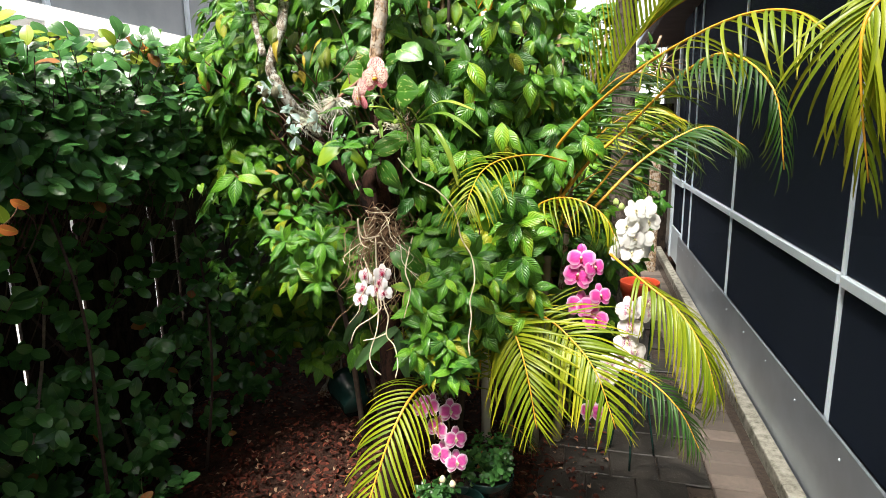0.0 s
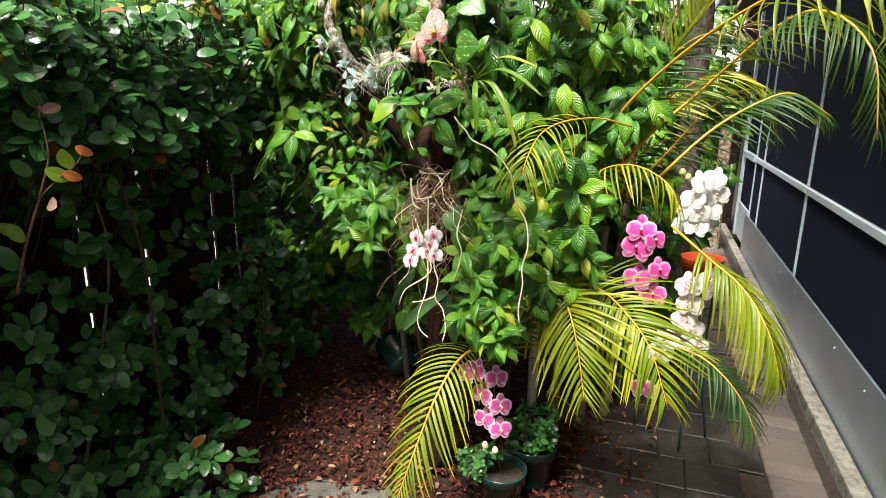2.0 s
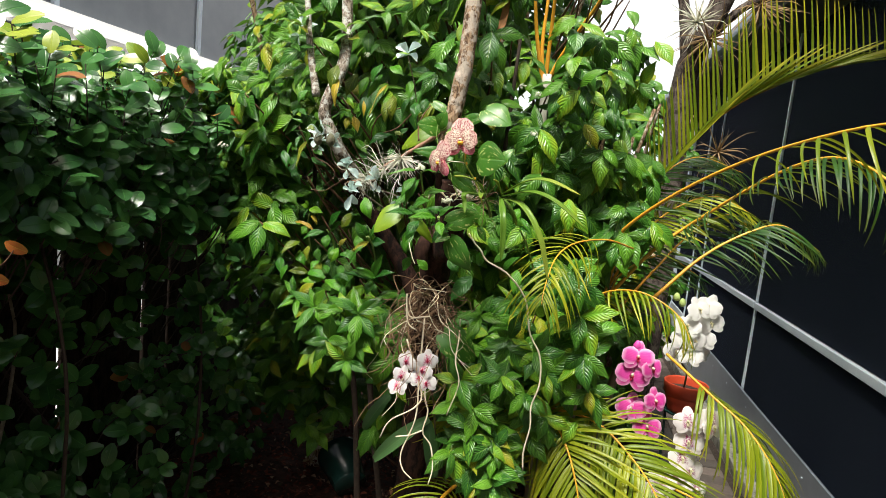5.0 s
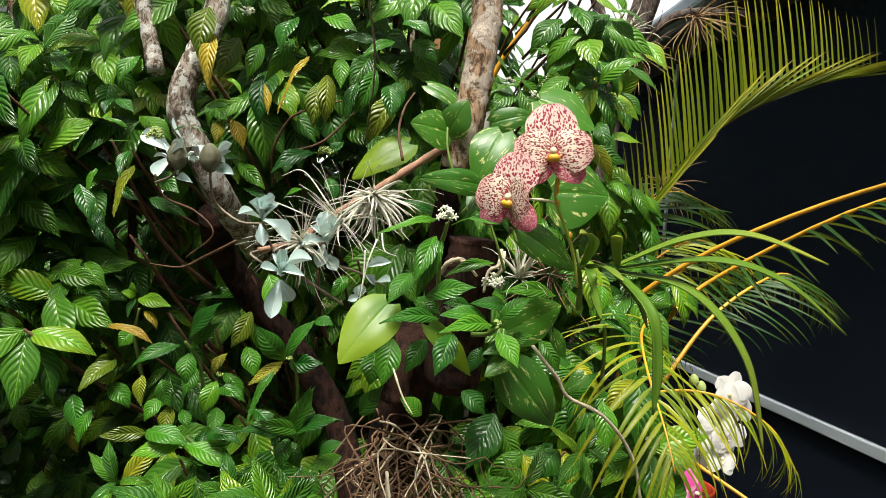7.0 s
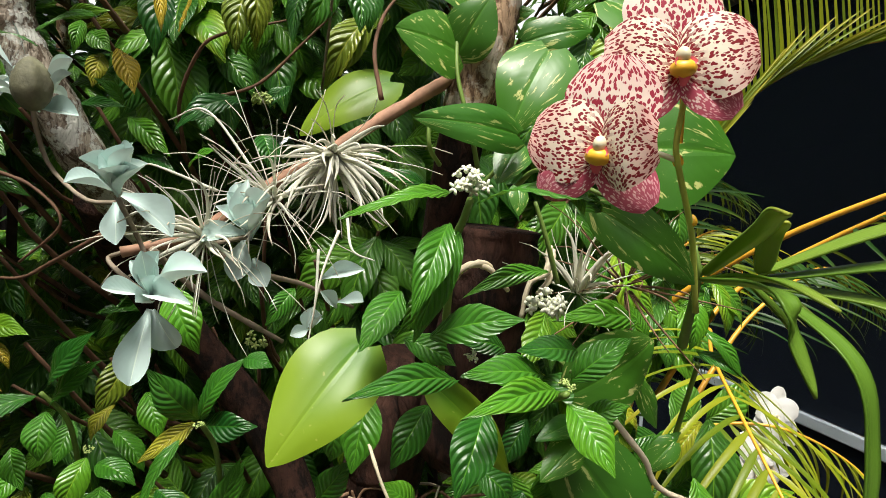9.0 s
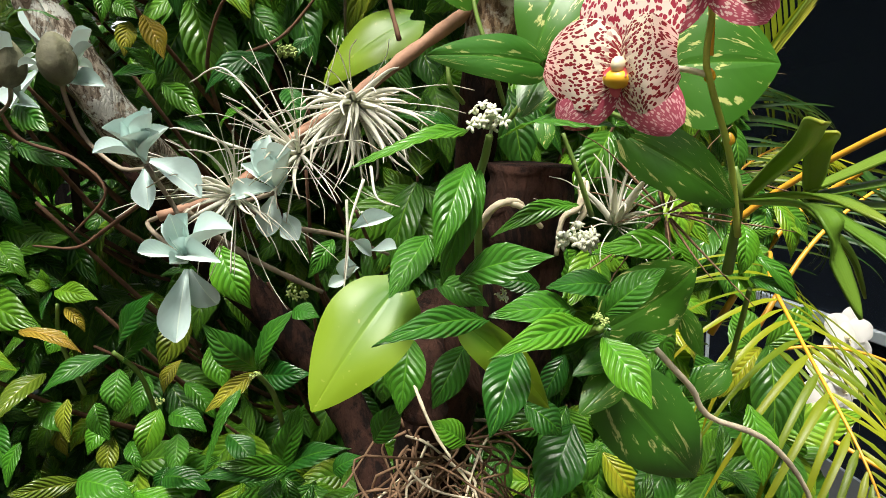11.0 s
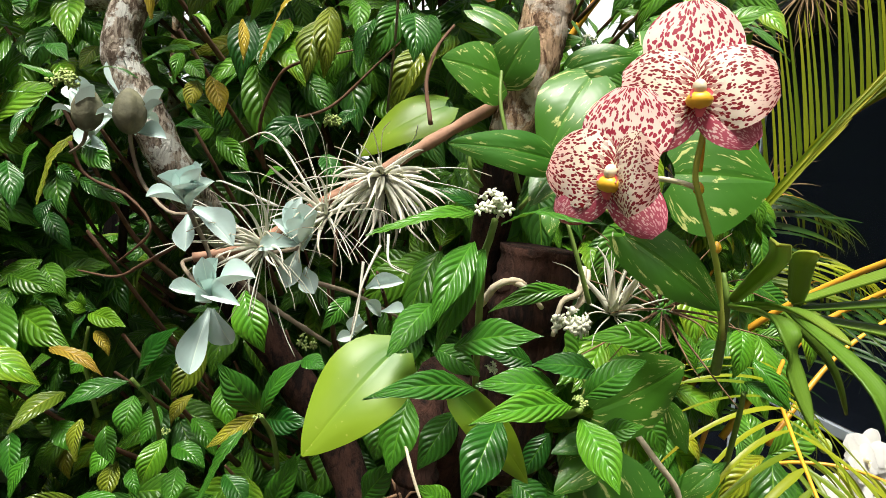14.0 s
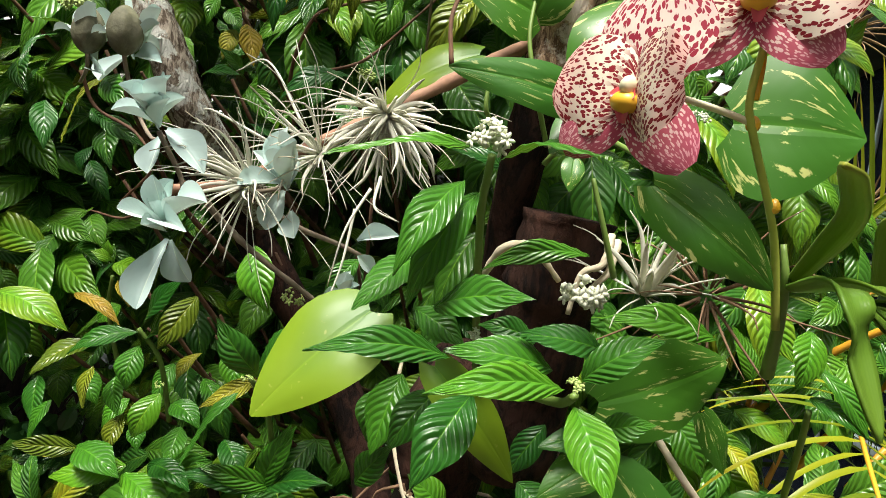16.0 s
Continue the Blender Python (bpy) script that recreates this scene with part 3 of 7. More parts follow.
# ---- the screen enclosure ----
def screen_wall():
    X = 1.46
    wall = thing("screen_enclosure", (X, 0, 0), "dark screen enclosure with white aluminium frame and kickplate", "screen wall", "", "structure")
    mesh_m = Nodes("insect_screen", 0.9, spec=0.06)
    mesh_m.color((0.024, 0.033, 0.052))
    w = mesh_m.t.nodes.new("ShaderNodeMixShader")
    tr = mesh_m.node("BsdfTransparent", Color=(0.45, 0.5, 0.6))
    w.inputs[0].default_value = 0.25
    mesh_m.t.links.new(mesh_m.b.outputs[0], w.inputs[1])
    mesh_m.t.links.new(tr, w.inputs[2])
    mesh_m.t.links.new(w.outputs[0], mesh_m.t.nodes["Material Output"].inputs[0])
    posts = [-2.87, -1.11, 0.652, 2.41, 4.0, 4.42]
    for i, y in enumerate(posts):
        child("post", box_mesh("post", (0.016, 0.016, 2.18), M_ALU, 0.003), wall, pose(X, y, 0.34 + 1.09))
        if i:
            a, b = posts[i - 1] + 0.016, y - 0.016
            mid, span = (a + b) / 2, b - a
            child("screen", box_mesh("screen", (0.004, span, 1.59), mesh_m.mat), wall, pose(X + 0.005, mid, 0.925 + 0.795))
            child("screen", box_mesh("screen", (0.004, span, 0.5), mesh_m.mat), wall, pose(X + 0.005, mid, 0.37 + 0.25))
            child("rail", box_mesh("rail", (0.024, span, 0.04), M_ALU, 0.003), wall, pose(X - 0.004, mid, 0.9))
            child("kickplate", box_mesh("kickplate", (0.012, span + 0.04, 0.36), M_KICK, 0.003), wall, pose(X - 0.028, mid, 0.035 + 0.18), "dull grey metal kickplate")
            for k in range(4):
                child("screw", screw_me, wall, pose(X - 0.035, a + span * (k + 0.5) / 4, 0.33, 0, -90, 0))
    # the screen door at the far end
    door = child("door_frame", box_mesh("door_frame", (0.05, 0.06, 2.2), M_ALU, 0.004), wall, pose(X, 5.15, 1.15))
    child("door_frame", box_mesh("door_frame", (0.05, 0.7, 0.06), M_ALU, 0.004), wall, pose(X, 4.78, 0.9))
    child("door_panel", box_mesh("door_panel", (0.02, 0.68, 0.34), M_ALU, 0.004), wall, pose(X, 4.78, 0.24), "white door kick panel")
    child("screen", box_mesh("screen", (0.004, 0.68, 1.59), mesh_m.mat), wall, pose(X + 0.005, 4.78, 0.925 + 0.795))
    child("screen", box_mesh("screen", (0.004, 0.68, 0.46), mesh_m.mat), wall, pose(X + 0.005, 4.78, 0.64))
    dark = plain("house_stucco", (0.3, 0.29, 0.27), 0.9, 0, 0.15, 12, 0.3)
    floor = plain("lanai_floor", (0.16, 0.14, 0.12), 0.5, 0, 0.2, 6, 0.1)
    roofm = plain("dark_roof", (0.03, 0.03, 0.033), 0.7, 0, 0.25, 15, 0.3)
    structure("lanai_floor", box_mesh("lanai_floor", (3.0, 10, 0.06), floor), pose(X + 1.56, 2.0, 0.0), "dark tiled lanai floor behind the screen", "floor")
    structure("house_wall", box_mesh("house_wall", (0.15, 10, 2.6), dark), pose(X + 3.1, 2.0, 1.3), "grey stucco house wall behind the screen", "wall")
    structure("house_wall_end", box_mesh("house_wall_end", (3.1, 0.15, 2.6), dark), pose(X + 1.6, 7.05, 1.3), "grey stucco end wall of the lanai", "wall")
    structure("house_wall_back", box_mesh("house_wall_back", (3.1, 0.15, 2.6), dark), pose(X + 1.6, -3.05, 1.3), "grey stucco back wall of the lanai", "wall")
    structure("lanai_column", box_mesh("lanai_column", (0.3, 0.34, 2.6), dark, 0.01), pose(X + 0.75, 0.62, 1.31), "pale stucco column inside the screened lanai", "column")
    structure("eave", box_mesh("eave", (3.6, 10.4, 0.14), roofm, 0.01), pose(X + 1.55, 2.0, 2.58), "dark overhanging eave above the screen wall", "roof")
    structure("gutter", box_mesh("gutter", (0.07, 10.4, 0.08), plain("grey_gutter", (0.3, 0.37, 0.43), 0.5, 0.2, 0.1, 6, 0.05), 0.02, 2), pose(X - 0.3, 2.0, 2.555), "grey gutter along the dark eave", "gutter")


def screw_head():
    bm = bmesh.new()
    bmesh.ops.create_cone(bm, cap_ends=True, segments=8, radius1=0.006, radius2=0.004, depth=0.004)
    me = bpy.data.meshes.new("screw")
    bm.to_mesh(me)
    bm.free()
    me.materials.append(M_ALU)
    return me


screw_me = screw_head()
screen_wall()


# ---- the fence and what stands beyond it ----
def fence():
    f = thing("fence", (-1.5, 0, 0), "dark weathered wooden slat fence with narrow gaps", "fence", "", "structure")
    slats = [box_mesh("slat", (0.022, 0.135 + 0.006 * k, 1.7), M_FENCE, 0.004) for k in range(3)]
    y = -2.6
    while y < 3.2:
        child("slat", slats[int(rng.integers(0, 3))], f, pose(-1.5 + rng.uniform(-0.004, 0.004), y, 0.76 + rng.uniform(-0.01, 0.01), rng.uniform(-0.6, 0.6), 0, 0))
        y += 0.138 if rng.random() < 0.6 else 0.158 + rng.uniform(0.0, 0.01)
    for z in (0.35, 1.3):
        child("rail", box_mesh("rail", (0.04, 5.9, 0.09), M_FENCE, 0.005), f, pose(-1.532, 0.3, z))
    y = -2.4
    while y < 3.3:
        child("post", box_mesh("post", (0.09, 0.09, 1.66), M_FENCE, 0.006), f, pose(-1.6, y, 0.81))
        y += 1.85


fence()


def neighbour_yard():
    """The pale paving beyond the fence, bright between the slats."""
    structure("neighbour_yard", box_mesh("neighbour_yard", (2.9, 14.0, 0.08), plain("pale_paving", (0.62, 0.62, 0.6), 0.8, 0, 0.12, 5, 0.2)), pose(-3.3, 2.0, -0.01), "pale concrete yard beyond the slat fence", "pavement")


neighbour_yard()


def back_fence():
    """An added dark board fence: closes the walk's far end, hides the sunlit wall."""
    f = thing("back_fence", (0, 5.7, 0), "added dark brown board fence closing the far end", "fence", "", "structure")
    me = [box_mesh("board", (0.15 + 0.004 * k, 0.024, 1.75), M_FENCE, 0.004) for k in range(2)]
    for k in range(19):
        child("board", me[k % 2], f, pose(-1.45 + 0.158 * k, 5.7, 0.84, 0, rng.uniform(-0.4, 0.4), 0))
    child("post", box_mesh("post", (0.1, 0.1, 1.5), M_BARK, 0.01), f, pose(1.2, 4.6, 0.72), "brown wooden post")


back_fence()


def neighbour():
    h = thing("neighbour_house", (-4.2, 2, 0), "neighbour's pale house with white fascia and glazed upper front", "house")
    white = plain("white_stucco", (0.75, 0.74, 0.7), 0.8, 0, 0.06, 8, 0.2)
    glassy = plain("grey_glazing", (0.28, 0.31, 0.33), 0.15, 0, 0.1, 3, 0.02)
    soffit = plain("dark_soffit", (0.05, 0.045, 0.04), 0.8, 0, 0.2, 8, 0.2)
    child("wall", box_mesh("wall", (0.2, 14, 2.2), white), h, pose(-4.9, 2, 1.1))
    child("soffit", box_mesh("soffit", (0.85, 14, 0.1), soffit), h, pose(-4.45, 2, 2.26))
    child("fascia", box_mesh("fascia", (0.12, 14, 0.24), M_WHITE, 0.01), h, pose(-4.0, 2, 2.43, 0, -42, 0))
    for k in range(7):
        child("window", box_mesh("window", (0.03, 1.94, 1.6), glassy, 0.004), h, pose(-4.3, -4 + 2.0 * k, 3.36))
        child("window_frame", box_mesh("window_frame", (0.06, 0.06, 1.6), M_ALU, 0.005), h, pose(-4.28, -3 + 2.0 * k, 3.36))
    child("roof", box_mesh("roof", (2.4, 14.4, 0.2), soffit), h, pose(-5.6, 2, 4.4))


neighbour()


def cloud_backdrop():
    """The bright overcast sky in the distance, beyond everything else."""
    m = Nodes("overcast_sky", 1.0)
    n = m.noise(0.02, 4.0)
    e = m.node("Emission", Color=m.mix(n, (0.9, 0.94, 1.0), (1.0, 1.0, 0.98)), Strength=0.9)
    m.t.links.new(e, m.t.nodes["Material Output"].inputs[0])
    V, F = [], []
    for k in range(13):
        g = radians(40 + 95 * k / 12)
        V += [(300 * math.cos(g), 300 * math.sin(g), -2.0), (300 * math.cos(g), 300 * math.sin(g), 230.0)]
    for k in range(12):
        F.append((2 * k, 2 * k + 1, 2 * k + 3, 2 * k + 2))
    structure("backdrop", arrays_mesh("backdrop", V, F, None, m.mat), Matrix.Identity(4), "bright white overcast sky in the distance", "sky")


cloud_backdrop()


# ---- shrubs ----
def coffee_front(x, z):
    """How far back the face of the coffee shrub lies."""
    y = 0.2 + 0.22 * max(0.0, abs(x + 0.1) - 0.25) + 0.12 * max(0.0, z - 1.5) + 0.45 * max(0.0, 1.0 - z)
    return y + 0.1 * noise.noise((x * 3.1, z * 3.1, 4.0)) + 0.04 * noise.noise((x * 9, z * 9, 1.0))


def in_clearing(p):
    """The hollow before the limbs, where only the sprigs stand."""
    return -0.66 < p.x < 0.3 and 1.1 < p.z < 1.8 and p.y < (0.52 if p.x < -0.12 and p.z < 1.65 else 0.36) or (-0.2 < p.x < 0.12 and 0.97 < p.z < 1.15 and p.y < 0.4)


def in_tangle(p):
    return p.y < 0.27 and (-0.22 < p.x < 0.07 and 1.02 < p.z < 1.28 or -0.24 < p.x < 0.04 and 0.84 < p.z <= 1.04)


def coffee_shrub():
    ob = thing("wild_coffee_shrub", (-0.1, 0.45, 0), "dense wild coffee shrub with glossy deeply ribbed green leaves", "shrub")
    r = np.random.default_rng(21)
    near, far = [], []
    tips = []
    for layer, (n, back) in enumerate(((250, 0.0), (280, 0.16), (320, 0.36))):
        for i in range(n):
            x, z = r.uniform(-0.85, 0.72), r.uniform(0.62, 2.35)
            if x < -0.3 - 0.5 * max(0.0, min(1.0, (z - 0.95) / 0.4)) + 0.06 * noise.noise((z * 6, 0, 2)):
                continue
            if z < 0.85 and x > 0.2:
                continue
            y = coffee_front(x, z) + back + r.uniform(-0.05, 0.08)
            hero = -0.42 < x < 0.3 and 1.12 < z < 1.85
            if hero and layer == 0:
                y += 0.16
            if -0.22 < x < 0.1 and 1.02 < z < 1.3:
                if layer == 0:
                    continue
                y += 0.1
            if x > 0.24 + 0.4 * max(0.0, min(1.0, (y - 0.35) / 0.55)) or (0.0 < x < 0.2 and z > 1.72 and y < 0.62):
                continue
            ax = Vector((0.35 * (x + 0.1) + r.uniform(-0.5, 0.5), -1.0 + 0.25 * layer, 0.55 + r.uniform(-0.4, 0.5)))
            w = whorl((x, y, z), ax, int(r.integers(5, 9)), 0.112, r, 76, 1.05, 1.12, 0.011)
            (near if layer == 0 else far).extend(w)
            tips.append(((x, y, z), ax.normalized()))
    for i in range(46):
        x, z = r.uniform(0.04, 0.2) if i % 2 else r.uniform(-0.34, 0.16), r.uniform(0.66, 0.9) if i % 2 else r.uniform(0.95, 1.12)
        if -0.22 < x < 0.0 and z > 0.9:
            x += 0.24 if x > -0.1 else -0.2
        near.extend(whorl((x, 0.06 + r.uniform(-0.03, 0.05), z), (r.uniform(-0.5, 0.5), -1.0, 0.4), 7, 0.085, r, 70, 0.5))
    for i in range(95):
        x, z = r.uniform(-1.1, -0.55), 1.8 - 0.5 * r.random() ** 1.3
        far.extend(whorl((x, 0.34 + 0.2 * r.random() - 0.1 * (x + 0.8), z), (r.uniform(-0.4, 0.5), -0.8, 0.7), 7, 0.1, r, 76, 0.8, 1.1, 0.01))
    # room is left for the root tangle and the orchid that hangs below it
    near = [m for m in near if not in_tangle(m.translation)]
    far = [m for m in far if not in_tangle(m.translation)]
    for i in range(46):
        x, z = r.uniform(0.12, 0.4), r.uniform(0.72, 1.28)
        near.extend(whorl((x, 0.2 + 0.3 * max(0.0, x - 0.2) + r.uniform(-0.04, 0.12), z), (r.uniform(-0.4, 0.5), -1.0, 0.5), 7, 0.104, r, 74, 0.95, 1.12, 0.01))
    for i in range(64):
        x, z = r.uniform(0.08, 0.55), r.uniform(1.25, 1.66)
        far.extend(whorl((x, r.uniform(0.5, 0.9), z), (r.uniform(-0.4, 0.5), -1.0, 0.5), 7, 0.105, r, 74, 0.95, 1.12, 0.01))
    near = [m for m in near if not in_tangle(m.translation) and not in_clearing(m.translation)]
    far = [m for m in far if not in_clearing(m.translation) and not (m.translation.z > 2.05 and m.translation.x > 0.1)]
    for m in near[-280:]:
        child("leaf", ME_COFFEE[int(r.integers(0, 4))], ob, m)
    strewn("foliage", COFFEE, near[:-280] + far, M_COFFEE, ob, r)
    twigs = []
    for c, a in tips[::2]:
        c = Vector(c)
        root = Vector((c.x * 0.75 - 0.02, c.y + r.uniform(0.15, 0.3), c.z - r.uniform(0.12, 0.3)))
        mid = (c + root) / 2 + Vector((r.uniform(-0.03, 0.03), 0.02, -0.03))
        twigs.append(tube([root, mid, c], 0.005, 0.0022, 7, 5))
    v, f, u = joined(twigs)
    tw = child("branchwork", arrays_mesh("branchwork", v, f, u, M_TWIG), ob)
    tw["kind"] = "stuff"
    for k in range(5):
        x = -0.6 + 0.16 * k
        stem("branch", [(x * 0.7, 0.75, -0.03), (x * 0.85 + r.uniform(-0.05, 0.05), 0.72, 0.7), (x + r.uniform(-0.1, 0.1), 0.65, 1.3), (x * 1.05, 0.62, 2.0)], 0.014, 0.006, M_SHADETWIG, ob, 18, 7, 0.08, k)


coffee_shrub()


def hedge():
    ob = thing("cocoplum_hedge", (-1.1, 0, 0), "clipped hedge of round glossy leaves, bare and dark below", "hedge")
    r = np.random.default_rng(33)
    poses, near, twigs = [], [], []
    for i in range(1750):
        y = r.uniform(-1.5, 0.62)
        if i % 20 < 16:
            z = 1.77 - 0.5 * r.random() ** 1.25
            x = -0.86 - 0.62 * r.random() ** 1.6
        elif i % 20 < 18:
            z = r.uniform(0.2, 1.35)
            y = r.uniform(-1.5, 1.3)
            x = -1.08 - abs(r.normal(0, 0.16))
        else:
            z = r.uniform(0.1, 1.4)
            x = -0.98 - abs(r.normal(0, 0.1))
        x += 0.08 * noise.noise((y * 3, z * 3, 0))
        if z > 1.62:
            x -= r.uniform(0, 0.25)
        ax = Vector((0.8 + r.uniform(-0.4, 0.4), -0.5 + r.uniform(-0.5, 0.5), 0.6 + (0.7 if z > 1.5 else 0.0)))
        a = ax.normalized()
        c = Vector((x, y, z))
        n = int(r.integers(4, 8))
        for k in range(n):
            p = c - a * (0.022 * k)
            g = r.uniform(0, 6.28)
            b = a.orthogonal().normalized()
            d = a * 0.55 + (b * math.cos(g) + a.cross(b) * math.sin(g))
            poses.append(leaf_pose(p, d, r.uniform(0.045, 0.075), a + Vector((0.3, -0.5, 0.5)), r.uniform(-30, 30)))
        q = c - a * r.uniform(0.12, 0.3)
        twigs.append(tube([(q.x - 0.06, q.y, q.z - 0.1), q, c], 0.003, 0.0015, 6, 4))
    for i in range(110):
        y = r.uniform(-1.3, 1.5)
        c = Vector((-1.28 + 0.3 * r.random() ** 1.5, y, 0.02 + 0.6 * r.random() ** 1.6))
        poses += whorl(c, (0.7, -0.5, 0.5 + r.uniform(-0.3, 0.3)), 6, 0.062, r, 66, 0.2)
    pick = sorted(range(len(poses)), key=lambda i: -(poses[i].translation.x) + 0.3 * abs(poses[i].translation.y + 0.1))
    for i in pick[:250]:
        child("leaf", ME_HEDGE[i % 3], ob, poses[i])
    rest = [poses[i] for i in pick[250:]]
    # young growth; its paler colour also paints the light on the hedge top
    young = [k for k, m in enumerate(rest) if m.translation.z > 1.66 and r.random() < 0.4]
    strewn("foliage", ROUND, [m for k, m in enumerate(rest) if k not in set(young)], M_HEDGE, ob, r)
    strewn("young_foliage", ROUND, [rest[k] for k in young], M_HEDGEYOUNG, ob, r, "yellow-green and red young leaves, paler for the lit hedge top")
    v, f, u = joined(twigs)
    child("branchwork", arrays_mesh("branchwork", v, f, u, M_SHADETWIG), ob)["kind"] = "stuff"
    for k in range(8):
        y = -1.4 + 0.26 * k + r.uniform(-0.05, 0.05)
        x = -1.1 + r.uniform(-0.15, 0.1)
        s = r.uniform(-0.45, 0.5)
        stem("branch", [(x, y, -0.03), (x + 0.05, y + s * 0.4, 0.45), (x + r.uniform(-0.1, 0.15), y + s, 0.95), (x + r.uniform(-0.15, 0.15), y + s * 0.6, 1.4)], 0.007, 0.0035, M_GREYTWIG if k % 4 == 0 else M_SHADETWIG, ob, 16, 7, 0.1, k)


hedge()


def hedge_shoot():
    """A loose leafy shoot that stands out before the hedge."""
    ob = thing("hedge_shoot", (-0.861, -0.684, 0.942), "loose hedge shoot with yellow-green and coppery young leaves", "shrub")
    stem("stalk", [(-0.861, -0.684, 0.942), (-0.852, -0.652, 1.049), (-0.831, -0.612, 1.169), (-0.820, -0.582, 1.263), (-0.841, -0.568, 1.343), (-0.862, -0.563, 1.389)], 0.004, 0.0015, M_TWIG, ob, 24, 6, 0.1, 1)
    stem("stalk", [(-0.831, -0.612, 1.169), (-0.796, -0.588, 1.210), (-0.754, -0.563, 1.250), (-0.738, -0.547, 1.288)], 0.002, 0.001, M_TWIG, ob, 14, 6, 0.1, 2)
    copper = plain_leaf("copper_leaf", (0.3, 0.15, 0.09), (0.46, 0.3, 0.2), 0.35, 0.2, through=(0.5, 0.2, 0.08))
    kinds = [ME_HEDGE, meshes_of("young_leaf", ROUND, M_HEDGEYOUNG), meshes_of("copper_leaf", ROUND, copper)]
    r = np.random.default_rng(8)
    for at, size, kind in (((-0.866, -0.561, 1.403), 0.052, 0), ((-0.850, -0.564, 1.370), 0.047, 2), ((-0.822, -0.551, 1.381), 0.041, 2), ((-0.860, -0.576, 1.340), 0.041, 0), ((-0.836, -0.581, 1.287), 0.047, 0), ((-0.777, -0.569, 1.257), 0.055, 1), ((-0.737, -0.549, 1.280), 0.036, 1), ((-0.790, -0.583, 1.223), 0.050, 1), ((-0.839, -0.591, 1.256), 0.041, 0), ((-0.758, -0.572, 1.221), 0.039, 1), ((-0.876, -0.610, 1.236), 0.047, 0), ((-0.875, -0.651, 1.082), 0.047, 1), ((-0.801, -0.605, 1.154), 0.050, 2), ((-0.844, -0.615, 1.176), 0.036, 0), ((-0.895, -0.655, 1.091), 0.041, 1)):
        d = Vector((r.uniform(-0.5, 0.7), -0.3, r.uniform(-0.2, 0.9)))
        child("leaf", kinds[kind][int(r.integers(0, 3))], ob, leaf_pose(Vector(at) - d.normalized() * size * 0.5, d, size * 1.15, (0.35, -1.0, 0.35), r.uniform(-25, 25)))


hedge_shoot()


def backdrop_tree(name, at, spread, z0, z1, n, seed, label):
    """A tree behind the shrubs: trunk, limbs and a crown of leaf clumps."""
    r = np.random.default_rng(seed)
    ob = thing(name, at, label, "tree")
    x, y, _ = at
    stem("trunk", [(x, y, -0.05), (x + 0.05, y, z0 * 0.6), (x - 0.05, y, (z0 + z1) / 2)], 0.06, 0.03, M_BARK, ob, 16, 9, 0.08, seed)
    poses = []
    for k in range(5):
        g = k * 1.26
        stem("limb", [(x, y, z0 * 0.7), (x + 0.4 * spread * math.cos(g), y + 0.4 * spread * math.sin(g), (z0 + z1) / 2), (x + 0.8 * spread * math.cos(g), y + 0.8 * spread * math.sin(g), z1 * 0.9)], 0.025, 0.008, M_BARK, ob, 12, 6, 0.08, k)
    for i in range(n):
        g, q = r.uniform(0, 6.28), spread * math.sqrt(r.random())
        z = r.uniform(z0, z1)
        s = math.sin(math.pi * min(1, max(0.05, (z - z0) / (z1 - z0)) * 0.8 + 0.2)) ** 0.4
        c = (x + q * s * math.cos(g), y + 0.7 * q * s * math.sin(g), z)
        if noise.noise((c[0] * 3, c[1] * 3, c[2] * 3)) < -0.4:
            continue
        if c[2] > 2.05 and c[0] > 0.28 * c[1]:
            continue
        poses += whorl(c, (math.cos(g) * 0.5, -0.6, 0.7), 7, 0.11, r, 72, 0.7, 1.1)
    strewn("crown", COFFEE, poses, M_COFFEE, ob, r)


backdrop_tree("background_tree", (-0.18, 1.3, 0), 0.6, 0.3, 2.95, 900, 5, "taller dark green shrub behind the coffee leaves")
backdrop_tree("background_tree", (-0.85, 1.25, 0), 0.65, 0.3, 2.75, 900, 6, "leafy green shrub rising above the hedge")


backdrop_tree("background_tree", (0.3, 1.75, 0), 0.42, 0.3, 2.15, 380, 12, "dense dark green bush behind the golden palm stalks")


backdrop_tree("background_tree", (0.42, 2.3, 0), 0.55, 0.15, 2.0, 330, 8, "dark green bush at the back of the bed")


backdrop_tree("background_tree", (0.62, 2.9, 0), 0.5, 0.7, 2.3, 300, 15, "dark leafy tree farther along the walk")


backdrop_tree("background_tree", (0.42, 1.3, 0), 0.32, 0.1, 1.4, 200, 9, "dark leafy bush behind the palm canes")


